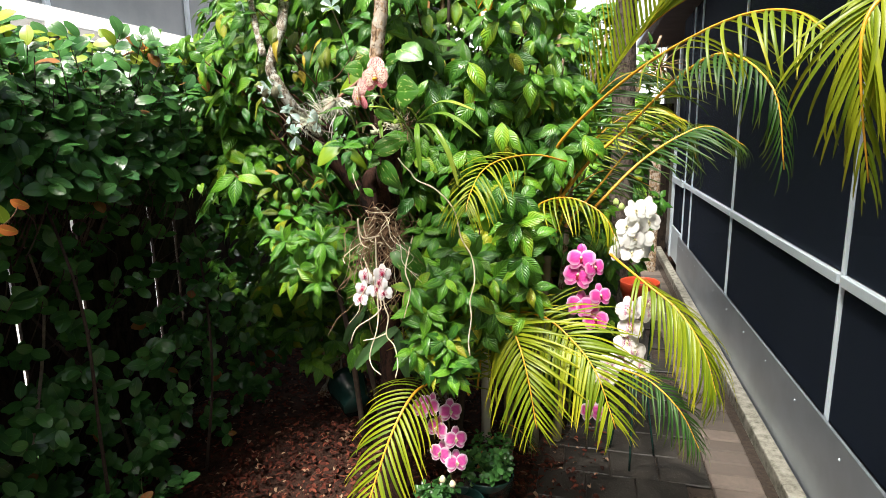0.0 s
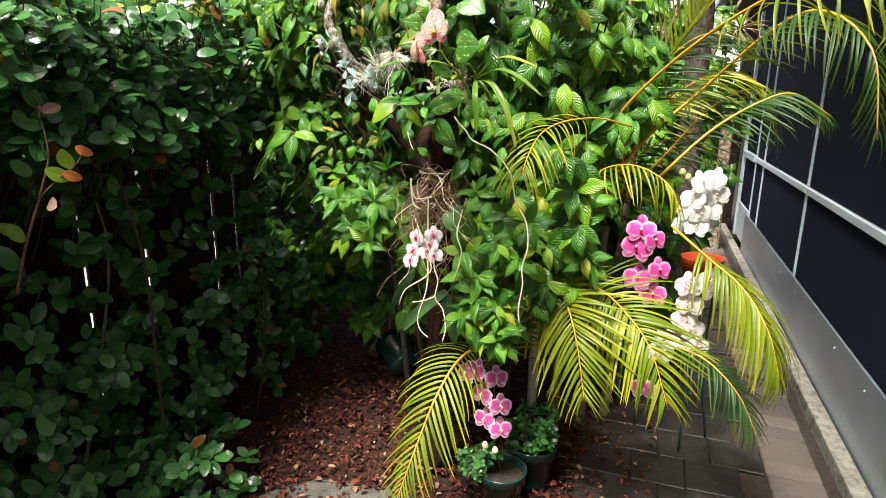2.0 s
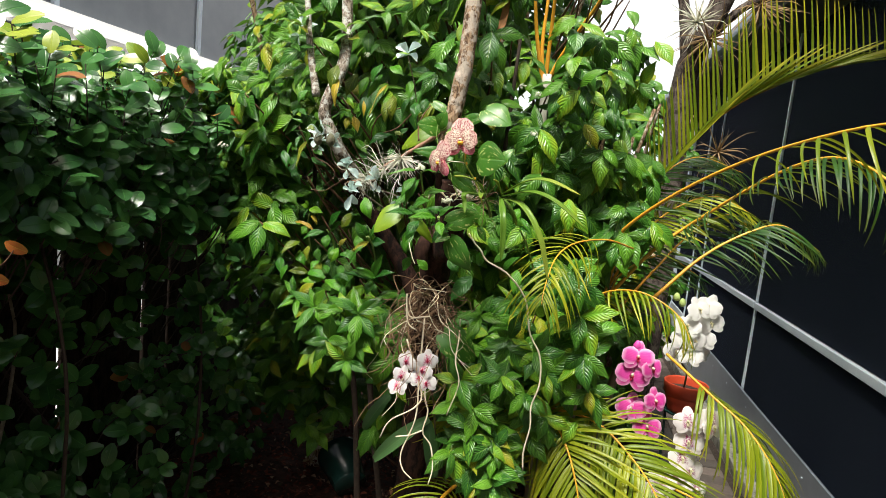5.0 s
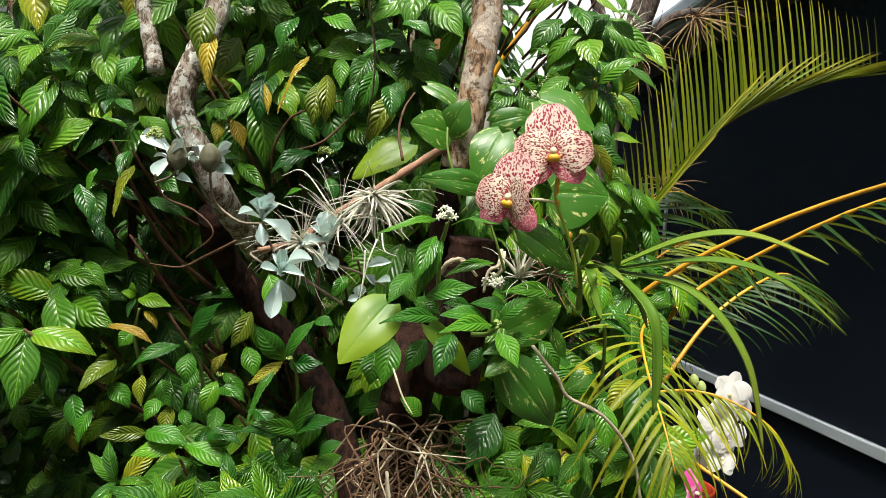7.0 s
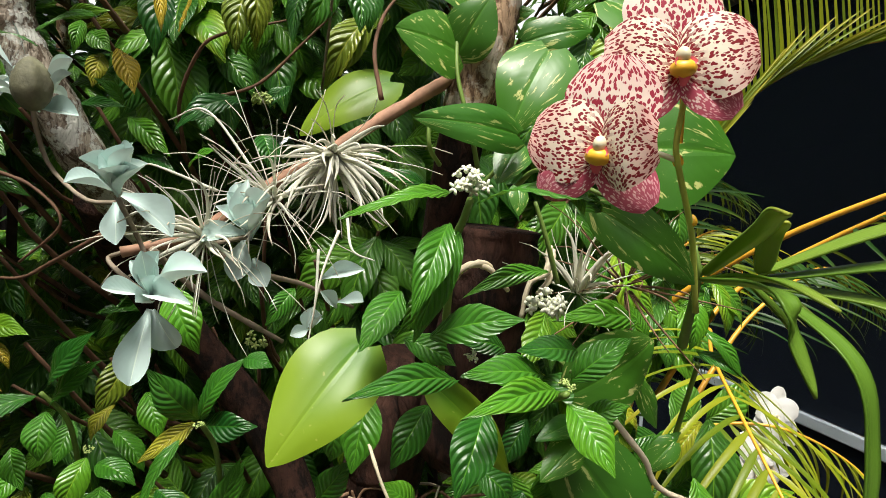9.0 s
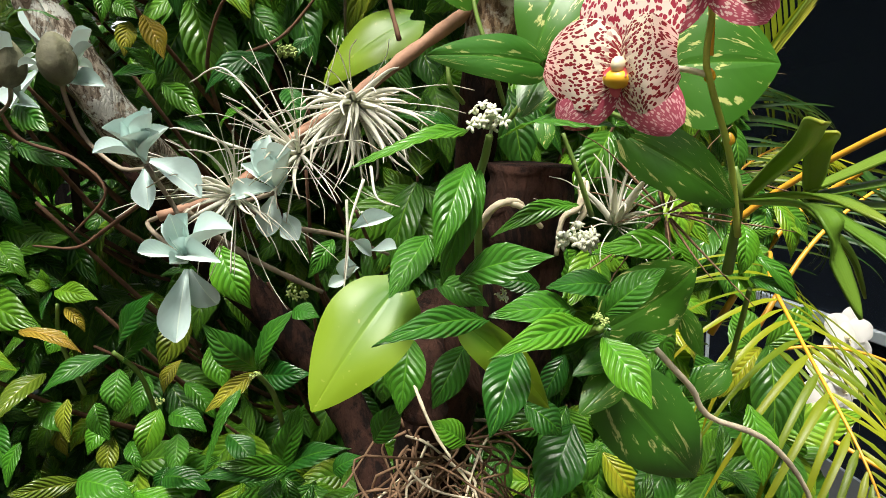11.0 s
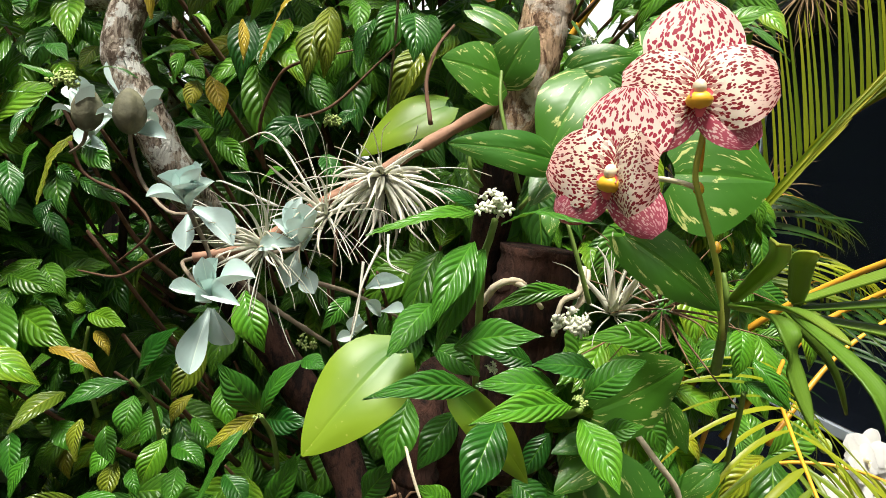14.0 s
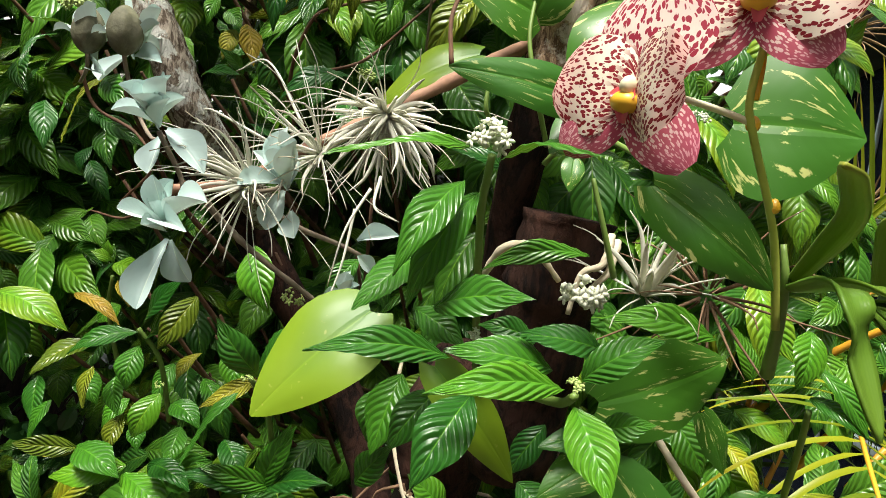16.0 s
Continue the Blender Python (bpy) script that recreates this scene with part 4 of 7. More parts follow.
# ---- the palm ----
def frond(parent, points, pairs, length, normal, mats, rachis=0.008, seed=0, start=0.15, open_angle=62, droop=0.35, single=True, label="", comb=False):
    """A feather leaf: an arching rachis with leaflets along both sides; a comb holds one row upright and the other folded along."""
    r = np.random.default_rng(seed)
    C = spline(points, 60)
    v, f, u = tube(points, rachis, rachis * 0.25, 30, 7)
    ob = child("frond", arrays_mesh("frond", v, f, u, M_RACHIS), parent, None, label)
    T = np.gradient(C, axis=0)
    poses = []
    N0 = Vector(normal).normalized()
    pairs = int(pairs * 1.08)
    for k in range(pairs):
        s = start + (0.995 - start) * (k + 0.5) / pairs
        i = int(s * 59)
        t = Vector(T[i]).normalized()
        n = (N0 - t * N0.dot(t)).normalized()
        side = t.cross(n)
        q = (s - start) / (1 - start)
        L = length * (0.62 + 0.55 * math.sin(math.pi * (0.12 + 0.8 * q))) * (1.0 - 0.35 * q ** 3)
        a = radians(open_angle - 38 * q)
        for sgn in (-1, 1):
            aa = a + r.uniform(-0.06, 0.06)
            d = t * math.cos(aa) + side * sgn * math.sin(aa) + n * 0.15
            d.z -= droop * (0.38 + 0.34 * r.random())
            if comb:
                d = Vector((-0.18, 0.0, 1.0)) if sgn > 0 else t + Vector((0.0, -0.15, -0.1 + 0.12 * r.random()))
                d += Vector((r.uniform(-0.03, 0.03), 0, 0))
            poses.append(leaf_pose(Vector(C[i]) + side * sgn * rachis * 0.4, d, L * r.uniform(0.92, 1.06), n + side * sgn * 0.25, r.uniform(-12, 12), 0.62 if comb else 0.82))
    if single:
        for m in poses:
            child("leaflet", mats[int(r.integers(0, 3))], ob, m)
    else:
        strewn("leaf_mass", LANCE, poses, mats[0].materials[0], ob, r)
    return ob


# ---- the old tree with what is mounted on it ----
def placed(parent, meshes, mats_w, name="leaf", sway=0.0):
    """Sets single leaves by base, tip and width."""
    count = [0]

    def put(base, tip, width, roll=0, var=None):
        d = Vector(tip) - Vector(base)
        k = count[0] % len(meshes) if var is None else var
        count[0] += 1
        roll += sway * math.sin(count[0] * 2.4)
        m = leaf_pose(base, d, d.length, (0.0, -0.8, 0.6), roll, width / (d.length * mats_w))
        return child(name, meshes[k], parent, m)

    return put


old_tree = thing("old_tree", (-0.1, 0.12, 0), "old tree trunk with a dark sawn stump and two lichened limbs", "tree")

# trunk and lower limbs take the bark that has leaf shade in its colour
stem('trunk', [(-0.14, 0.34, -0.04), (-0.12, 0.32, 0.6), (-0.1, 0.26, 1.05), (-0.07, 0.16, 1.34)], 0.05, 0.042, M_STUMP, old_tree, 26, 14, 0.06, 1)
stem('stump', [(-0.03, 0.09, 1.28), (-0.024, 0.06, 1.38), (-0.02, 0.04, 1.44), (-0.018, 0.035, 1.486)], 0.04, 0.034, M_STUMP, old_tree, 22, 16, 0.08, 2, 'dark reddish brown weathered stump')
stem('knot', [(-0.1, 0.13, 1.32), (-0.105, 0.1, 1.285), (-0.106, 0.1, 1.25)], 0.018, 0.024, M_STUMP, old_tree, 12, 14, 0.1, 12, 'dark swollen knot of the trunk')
stem('limb', [(-0.06, 0.1, 1.36), (-0.062, 0.07, 1.46), (-0.056, 0.04, 1.54), (-0.048, 0.027, 1.6)], 0.012, 0.021, M_STUMP, old_tree, 22, 14, 0.05, 14, 'lower part of the upright limb, darkened for leaf shade')
stem('limb', [(-0.051, 0.027, 1.575), (-0.044, 0.02, 1.622), (-0.034, 0.025, 1.676), (-0.028, 0.03, 1.735), (-0.023, 0.04, 1.8), (-0.03, 0.08, 2.1), (-0.1, 0.14, 2.7)], 0.0215, 0.02, M_BARK, old_tree, 70, 20, 0.045, 3, 'rough brown upright limb')
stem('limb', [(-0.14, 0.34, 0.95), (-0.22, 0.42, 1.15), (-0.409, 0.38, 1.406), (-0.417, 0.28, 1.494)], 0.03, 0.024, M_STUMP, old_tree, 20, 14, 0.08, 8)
stem('limb', [(-0.34, 0.26, 1.44), (-0.368, 0.14, 1.515), (-0.392, 0.11, 1.571), (-0.418, 0.1, 1.625), (-0.416, 0.1, 1.665), (-0.4, 0.11, 1.72), (-0.39, 0.14, 1.8), (-0.42, 0.2, 1.97), (-0.5, 0.25, 2.6)], 0.0195, 0.015, M_LICHEN, old_tree, 70, 18, 0.05, 4, 'pale lichen-covered leaning limb')
stem('limb', [(-0.467, 0.14, 1.686), (-0.504, 0.16, 1.814), (-0.543, 0.2, 1.965), (-0.62, 0.25, 2.5)], 0.012, 0.007, M_LICHEN, old_tree, 44, 9, 0.06, 5, 'thin grey side limb')
stem('branch', [(-0.064, 0.02, 1.603), (-0.114, 0.01, 1.567), (-0.155, 0.0, 1.536), (-0.203, -0.01, 1.502), (-0.241, -0.03, 1.469), (-0.281, -0.04, 1.456)], 0.0052, 0.0034, M_BRANCH, old_tree, 40, 8, 0.12, 6, 'reddish brown side branch')
stem('branch', [(-0.121, 0.02, 1.579), (-0.128, 0.03, 1.617), (-0.122, 0.05, 1.651), (-0.109, 0.06, 1.675)], 0.002, 0.0012, M_TWIG, old_tree, 24, 6, 0.15)
stem('branch', [(-0.317, 0.24, 1.547), (-0.314, 0.2, 1.592), (-0.292, 0.17, 1.635), (-0.268, 0.16, 1.654), (-0.209, 0.18, 1.681)], 0.0024, 0.0012, M_TWIG, old_tree, 30, 6, 0.15)
stem('branch', [(-0.279, 0.2, 1.601), (-0.237, 0.2, 1.62), (-0.197, 0.2, 1.664), (-0.166, 0.2, 1.7)], 0.002, 0.001, M_TWIG, old_tree, 30, 6, 0.15)
stem('branch', [(-0.26, -0.05, 1.46), (-0.243, -0.03, 1.437), (-0.22, -0.02, 1.419), (-0.183, 0.0, 1.394)], 0.0024, 0.0018, M_GREYTWIG, old_tree, 30, 6, 0.15)
stem('branch', [(-0.326, 0.05, 1.462), (-0.372, 0.08, 1.437), (-0.407, 0.1, 1.42), (-0.455, 0.12, 1.42)], 0.002, 0.001, M_TWIG, old_tree, 30, 6, 0.15)
stem('branch', [(-0.235, -0.02, 1.462), (-0.203, -0.01, 1.445), (-0.17, 0.01, 1.435), (-0.133, 0.02, 1.418)], 0.0025, 0.0015, M_GREYTWIG, old_tree, 24, 6)
stem('branch', [(-0.43, 0.05, 1.539), (-0.42, 0.06, 1.512), (-0.381, 0.06, 1.496), (-0.355, 0.05, 1.469), (-0.392, 0.07, 1.436)], 0.0016, 0.001, M_TWIG, old_tree, 30, 6, 0.2)

r5 = np.random.default_rng(11)
for k in range(130):
    g = r5.uniform(-0.4, 3.5)
    p = Vector((-0.085 + 0.04 * math.cos(g), 0.2 - 0.04 * math.sin(g), r5.uniform(1.07, 1.2)))
    d = Vector((0.5 * math.cos(g), -0.5 * abs(math.sin(g)), 0.1))
    pts = [tuple(p)]
    for j in range(int(r5.integers(5, 9))):
        d = d * 0.45 + Vector((r5.uniform(-0.9, 0.9) - 1.0 * (p.x + 0.06), r5.uniform(-0.75, 0.35), r5.uniform(-0.95, 0.35)))
        p = p + d * 0.042
        pts.append(tuple(p))
    stem("root", pts, 0.0017, 0.0008, M_ROOT if k % 7 == 0 else M_OLDROOT, old_tree, 18, 5, 0.15, k)

stem('root', [(-0.105, 0.03, 1.053), (-0.05, 0.02, 0.924), (-0.056, 0.0, 0.882), (-0.12, -0.01, 0.835), (-0.144, -0.01, 0.782)], 0.0025, 0.0018, M_ROOT, old_tree, 26, 6, 0.12, 3, 'pale aerial root')
stem('root', [(-0.062, 0.03, 1.123), (-0.059, 0.02, 0.969), (-0.053, 0.0, 0.851), (-0.083, 0.0, 0.749), (-0.073, -0.01, 0.708), (-0.045, -0.01, 0.684)], 0.0025, 0.0018, M_ROOT, old_tree, 26, 6, 0.12, 3, 'pale aerial root')
stem('root', [(-0.042, 0.03, 1.001), (-0.038, 0.02, 0.91), (-0.025, 0.02, 0.865), (-0.034, 0.02, 0.807), (-0.008, 0.02, 0.772), (0.005, 0.01, 0.714), (-0.001, 0.0, 0.673)], 0.0025, 0.0018, M_ROOT, old_tree, 26, 6, 0.12, 3, 'pale aerial root')
stem('root', [(-0.034, 0.02, 0.812), (-0.064, 0.0, 0.801), (-0.1, -0.01, 0.794)], 0.0025, 0.0018, M_ROOT, old_tree, 26, 6, 0.12, 3, 'pale aerial root')
stem('root', [(0.006, 0.2, 1.096), (0.028, 0.08, 1.062), (0.035, 0.02, 1.017), (0.05, 0.02, 0.957), (0.026, 0.02, 0.866)], 0.0025, 0.0018, M_ROOT, old_tree, 26, 6, 0.12, 3, 'pale aerial root')
stem('root', [(-0.049, 0.03, 1.124), (-0.101, 0.02, 1.119), (-0.114, 0.02, 1.178), (-0.099, 0.0, 1.108), (-0.072, 0.0, 1.089)], 0.0025, 0.0018, M_ROOT, old_tree, 26, 6, 0.12, 3, 'pale aerial root')
stem('root', [(0.045, -0.050, 1.365), (0.061, -0.055, 1.346), (0.080, -0.050, 1.326), (0.097, -0.045, 1.302), (0.15, -0.035, 1.275), (0.199, -0.02, 1.216), (0.22, -0.02, 1.133), (0.251, -0.02, 1.079), (0.259, -0.02, 1.008), (0.245, -0.02, 0.946), (0.249, -0.02, 0.894), (0.24, -0.02, 0.824), (0.244, -0.02, 0.776)], 0.0023, 0.0022, M_ROOT, old_tree, 50, 7, 0.08, 3, 'long pale winding aerial root')
stem('root', [(-0.068, -0.02, 1.442), (-0.056, -0.03, 1.458), (-0.04, -0.03, 1.457), (-0.022, -0.02, 1.441)], 0.0027, 0.0019, M_ROOT, old_tree, 22, 6, 0.15, 3)
stem('root', [(-0.07, -0.02, 1.437), (-0.061, -0.035, 1.456), (-0.044, -0.03, 1.461), (-0.033, -0.02, 1.453)], 0.0027, 0.0019, M_ROOT, old_tree, 22, 6, 0.15, 3)
stem('root', [(0.004, -0.03, 1.476), (0.001, -0.035, 1.457), (-0.011, -0.035, 1.448), (-0.014, -0.03, 1.422)], 0.0027, 0.0019, M_ROOT, old_tree, 22, 6, 0.15, 3)
stem('root', [(0.01, -0.02, 1.473), (0.006, -0.03, 1.453), (-0.003, -0.03, 1.44)], 0.0027, 0.0019, M_ROOT, old_tree, 22, 6, 0.15, 3)
stem('root', [(-0.13, 0.1, 1.348), (-0.122, 0.03, 1.337), (-0.115, 0.0, 1.315), (-0.102, -0.01, 1.284), (-0.09, -0.02, 1.267)], 0.0017, 0.0012, M_ROOT, old_tree, 22, 6, 0.15, 3)

coffee_sprig = thing("wild_coffee_sprig", (-0.05, -0.05, 0), "young coffee sprigs with glossy ribbed leaves before the stump", "shrub")
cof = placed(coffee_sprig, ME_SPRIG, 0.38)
cof((-0.086, -0.11, 1.505), (-0.148, -0.15, 1.486), 0.014)
cof((-0.07, -0.11, 1.5), (-0.01, -0.16, 1.505), 0.015, -30)
cof((-0.086, -0.11, 1.487), (-0.109, -0.15, 1.438), 0.02)
cof((-0.078, -0.1, 1.483), (-0.106, -0.13, 1.418), 0.02)
cof((-0.107, -0.08, 1.444), (-0.132, -0.11, 1.412), 0.023)
cof((-0.091, -0.1, 1.42), (-0.041, -0.13, 1.439), 0.023)
cof((-0.077, -0.12, 1.4), (-0.141, -0.16, 1.403), 0.016)
cof((-0.014, -0.08, 1.46), (-0.076, -0.1, 1.447), 0.011)
cof((-0.003, -0.11, 1.416), (-0.047, -0.13, 1.42), 0.02)
cof((-0.027, -0.12, 1.404), (-0.08, -0.14, 1.409), 0.021)
cof((-0.022, -0.13, 1.398), (-0.084, -0.17, 1.397), 0.017)
cof((-0.014, -0.13, 1.404), (0.018, -0.14, 1.434), 0.019)
cof((-0.015, -0.13, 1.391), (0.002, -0.16, 1.361), 0.023)
cof((-0.002, -0.12, 1.378), (0.023, -0.13, 1.391), 0.014)
cof((-0.063, -0.13, 1.387), (-0.083, -0.162, 1.349), 0.025)
cof((-0.083, -0.06, 1.367), (-0.109, -0.08, 1.329), 0.023)
cof((-0.021, -0.08, 1.365), (-0.038, -0.08, 1.332), 0.017)
cof((-0.104, -0.08, 1.415), (-0.07, -0.09, 1.401), 0.019)
cof((0.073, -0.04, 1.424), (-0.001, -0.06, 1.43), 0.021)
cof((-0.033, -0.06, 1.405), (-0.069, -0.07, 1.414), 0.016)
cof_plain = placed(coffee_sprig, ME_DEEP, 0.38)
cof_olive = placed(coffee_sprig, ME_OLIVE, 0.38)
cof_bright = placed(coffee_sprig, ME_BRIGHT, 0.38)
cof_yellow = placed(coffee_sprig, meshes_of("yellow_leaf", FINE, M_YELLOW), 0.38)
cof((-0.502, 0.140, 1.607), (-0.529, 0.120, 1.616), 0.016, 11)
cof((-0.528, 0.160, 1.648), (-0.493, 0.140, 1.629), 0.018, -12)
cof((-0.536, 0.170, 1.649), (-0.535, 0.140, 1.625), 0.017, 19)
cof((-0.403, 0.030, 1.592), (-0.357, 0.010, 1.597), 0.009, -6)
cof((-0.461, 0.080, 1.577), (-0.488, 0.050, 1.577), 0.015, 22)
cof((-0.465, 0.060, 1.568), (-0.462, 0.020, 1.532), 0.018, 16)
cof((-0.460, 0.120, 1.509), (-0.404, 0.110, 1.489), 0.020, 13)
cof((-0.624, 0.330, 1.468), (-0.575, 0.310, 1.419), 0.025, 5)
cof((-0.533, 0.200, 1.524), (-0.496, 0.180, 1.507), 0.017, 25)
cof((-0.358, 0.120, 1.648), (-0.399, 0.090, 1.623), 0.011, 1)
cof((-0.392, 0.120, 1.654), (-0.413, 0.100, 1.638), 0.010, 21)
cof((-0.407, 0.200, 1.663), (-0.406, 0.180, 1.626), 0.015, -13)
cof((-0.416, 0.240, 1.664), (-0.387, 0.220, 1.641), 0.023, 13)
cof((-0.189, 0.130, 1.698), (-0.200, 0.110, 1.639), 0.024, 27)
cof((-0.146, 0.050, 1.678), (-0.138, 0.020, 1.629), 0.027, -13)
cof((-0.366, 0.200, 1.586), (-0.382, 0.170, 1.606), 0.013, -22)
cof((-0.368, 0.220, 1.577), (-0.320, 0.200, 1.538), 0.024, 8)
cof((-0.278, 0.100, 1.520), (-0.247, 0.070, 1.539), 0.011, -13)
cof((-0.209, 0.220, 1.624), (-0.229, 0.200, 1.596), 0.020, 18)
cof((-0.219, 0.100, 1.555), (-0.205, 0.080, 1.520), 0.023, -15)
cof((-0.584, 0.240, 1.553), (-0.587, 0.220, 1.509), 0.023, 27)
cof((-0.523, 0.260, 1.351), (-0.528, 0.240, 1.322), 0.015, 23)
cof((-0.425, 0.180, 1.296), (-0.490, 0.150, 1.270), 0.023, 11)
cof((-0.404, 0.150, 1.291), (-0.403, 0.130, 1.248), 0.028, 0)
cof((-0.411, 0.170, 1.290), (-0.358, 0.150, 1.342), 0.022, -20)
cof((-0.266, 0.130, 1.292), (-0.307, 0.100, 1.347), 0.031, -28)
cof((-0.262, 0.120, 1.295), (-0.225, 0.100, 1.362), 0.025, -15)
cof((-0.360, 0.150, 1.241), (-0.316, 0.130, 1.233), 0.026, -18)
cof((-0.278, 0.110, 1.280), (-0.304, 0.070, 1.219), 0.022, 27)
cof((-0.244, 0.140, 1.193), (-0.222, 0.120, 1.259), 0.024, -10)
cof((-0.239, 0.140, 1.187), (-0.177, 0.110, 1.218), 0.018, -8)
cof((-0.240, 0.140, 1.186), (-0.309, 0.100, 1.211), 0.022, -16)
cof((-0.629, 0.300, 1.180), (-0.602, 0.270, 1.127), 0.034, 6)
cof((-0.457, 0.200, 1.238), (-0.437, 0.180, 1.202), 0.027, 15)
cof((-0.425, 0.200, 1.192), (-0.407, 0.180, 1.169), 0.019, -15)
cof((-0.184, 0.100, 1.421), (-0.207, 0.080, 1.388), 0.018, -16)
cof((-0.373, 0.200, 1.198), (-0.367, 0.170, 1.165), 0.027, -9)
cof((-0.314, 0.180, 1.203), (-0.276, 0.150, 1.181), 0.027, -27)
cof((-0.462, 0.160, 1.170), (-0.392, 0.130, 1.168), 0.035, -18)
cof((-0.376, 0.160, 1.169), (-0.318, 0.130, 1.173), 0.029, -19)
cof((-0.252, 0.140, 1.180), (-0.226, 0.120, 1.259), 0.025, 9)
cof((-0.250, 0.140, 1.179), (-0.179, 0.110, 1.219), 0.025, -28)
cof((-0.250, 0.140, 1.179), (-0.324, 0.100, 1.201), 0.023, 10)
cof((-0.251, 0.160, 1.163), (-0.239, 0.150, 1.120), 0.023, 17)
cof((-0.177, 0.160, 1.142), (-0.228, 0.140, 1.129), 0.023, -7)
cof((-0.408, 0.160, 1.154), (-0.326, 0.130, 1.131), 0.033, -24)
cof((-0.386, 0.200, 1.160), (-0.399, 0.190, 1.133), 0.021, 24)
cof((0.140, 0.100, 1.182), (0.096, 0.080, 1.144), 0.040, 16)
cof((0.168, 0.020, 1.281), (0.167, -0.010, 1.222), 0.030, -8)
cof((0.137, 0.120, 1.184), (0.106, 0.100, 1.165), 0.023, -17)
cof((-0.164, 0.150, 1.723), (-0.191, 0.130, 1.648), 0.028, -27)
cof((-0.133, 0.100, 1.696), (-0.132, 0.080, 1.647), 0.026, 7)
cof((-0.222, 0.250, 1.763), (-0.219, 0.230, 1.709), 0.027, -2)
cof((-0.138, 0.200, 1.783), (-0.192, 0.170, 1.743), 0.020, -5)
cof((-0.129, 0.150, 1.796), (-0.086, 0.120, 1.775), 0.032, -4)
cof((-0.474, 0.100, 1.696), (-0.494, 0.070, 1.653), 0.021, 9)
cof((-0.522, 0.200, 1.748), (-0.540, 0.180, 1.712), 0.013, 0)
cof((-0.403, 0.250, 1.830), (-0.412, 0.230, 1.783), 0.031, -16)
cof_olive((-0.502, 0.170, 1.557), (-0.515, 0.140, 1.479), 0.031, 25)
cof_olive((-0.404, 0.240, 1.643), (-0.404, 0.220, 1.603), 0.021, -18)
cof_olive((-0.240, 0.120, 1.689), (-0.246, 0.100, 1.621), 0.029, 2)
cof_olive((-0.127, 0.200, 1.701), (-0.177, 0.180, 1.615), 0.038, -4)
cof_olive((-0.511, 0.220, 1.666), (-0.518, 0.200, 1.633), 0.021, -11)
cof_olive((-0.563, 0.300, 1.240), (-0.597, 0.240, 1.204), 0.038, 11)
cof_olive((-0.304, 0.060, 1.370), (-0.323, 0.040, 1.322), 0.024, -28)
cof_olive((-0.362, 0.200, 1.282), (-0.383, 0.180, 1.250), 0.019, 27)
cof_olive((-0.269, 0.130, 1.289), (-0.313, 0.110, 1.258), 0.019, -18)
cof_olive((-0.485, 0.200, 1.244), (-0.479, 0.180, 1.201), 0.027, 28)
cof_olive((-0.441, 0.200, 1.199), (-0.443, 0.180, 1.158), 0.025, 12)
cof_olive((-0.461, 0.160, 1.170), (-0.520, 0.130, 1.173), 0.022, -17)
cof_olive((-0.462, 0.160, 1.167), (-0.504, 0.140, 1.168), 0.019, -6)
cof_olive((-0.385, 0.080, 1.765), (-0.390, 0.060, 1.691), 0.037, 2)
cof_olive((-0.372, 0.200, 1.764), (-0.397, 0.180, 1.693), 0.034, -17)
cof_olive((-0.231, 0.120, 1.701), (-0.228, 0.100, 1.625), 0.027, -6)
cof_olive((-0.135, 0.200, 1.702), (-0.157, 0.180, 1.630), 0.033, 22)
cof_olive((-0.494, 0.200, 1.669), (-0.452, 0.180, 1.639), 0.025, -17)
cof_plain((-0.445, 0.100, 1.545), (-0.409, 0.080, 1.519), 0.027, 19)
cof_plain((-0.590, 0.200, 1.525), (-0.557, 0.170, 1.471), 0.026, -27)
cof_plain((-0.336, 0.200, 1.711), (-0.331, 0.170, 1.627), 0.032, -5)
cof_plain((-0.247, 0.200, 1.599), (-0.317, 0.160, 1.564), 0.023, 6)
cof_plain((-0.359, 0.220, 1.538), (-0.314, 0.200, 1.523), 0.019, -28)
cof_plain((-0.413, 0.200, 1.577), (-0.350, 0.170, 1.581), 0.012, -2)
cof_plain((-0.300, 0.250, 1.593), (-0.297, 0.230, 1.567), 0.020, -17)
cof_plain((-0.599, 0.300, 1.487), (-0.605, 0.280, 1.450), 0.024, 21)
cof_plain((-0.409, 0.160, 1.311), (-0.361, 0.140, 1.371), 0.027, -20)
cof_plain((-0.259, 0.120, 1.289), (-0.209, 0.090, 1.299), 0.027, 21)
cof_plain((-0.224, 0.100, 1.356), (-0.197, 0.080, 1.356), 0.020, -4)
cof_plain((-0.257, 0.150, 1.171), (-0.266, 0.130, 1.131), 0.026, 15)
cof_plain((0.041, 0.100, 1.234), (-0.003, 0.060, 1.167), 0.050, 2)
cof_plain((-0.382, 0.100, 1.674), (-0.397, 0.090, 1.652), 0.010, -25)
cof_plain((-0.281, 0.160, 1.791), (-0.305, 0.130, 1.730), 0.035, 26)
cof_plain((-0.555, 0.200, 1.676), (-0.554, 0.180, 1.622), 0.030, -28)
cof_plain((-0.239, 0.250, 1.791), (-0.145, 0.230, 1.787), 0.023, -26)
cof_plain((-0.330, 0.250, 1.862), (-0.350, 0.230, 1.827), 0.024, 11)
cof_plain((-0.111, 0.200, 1.786), (-0.070, 0.180, 1.755), 0.034, 20)
cof_yellow((-0.381, 0.220, 1.645), (-0.356, 0.200, 1.596), 0.024, -25)
cof_yellow((-0.316, 0.120, 1.681), (-0.304, 0.100, 1.632), 0.010, -21)
cof_yellow((-0.558, 0.250, 1.306), (-0.478, 0.230, 1.290), 0.021, -24)
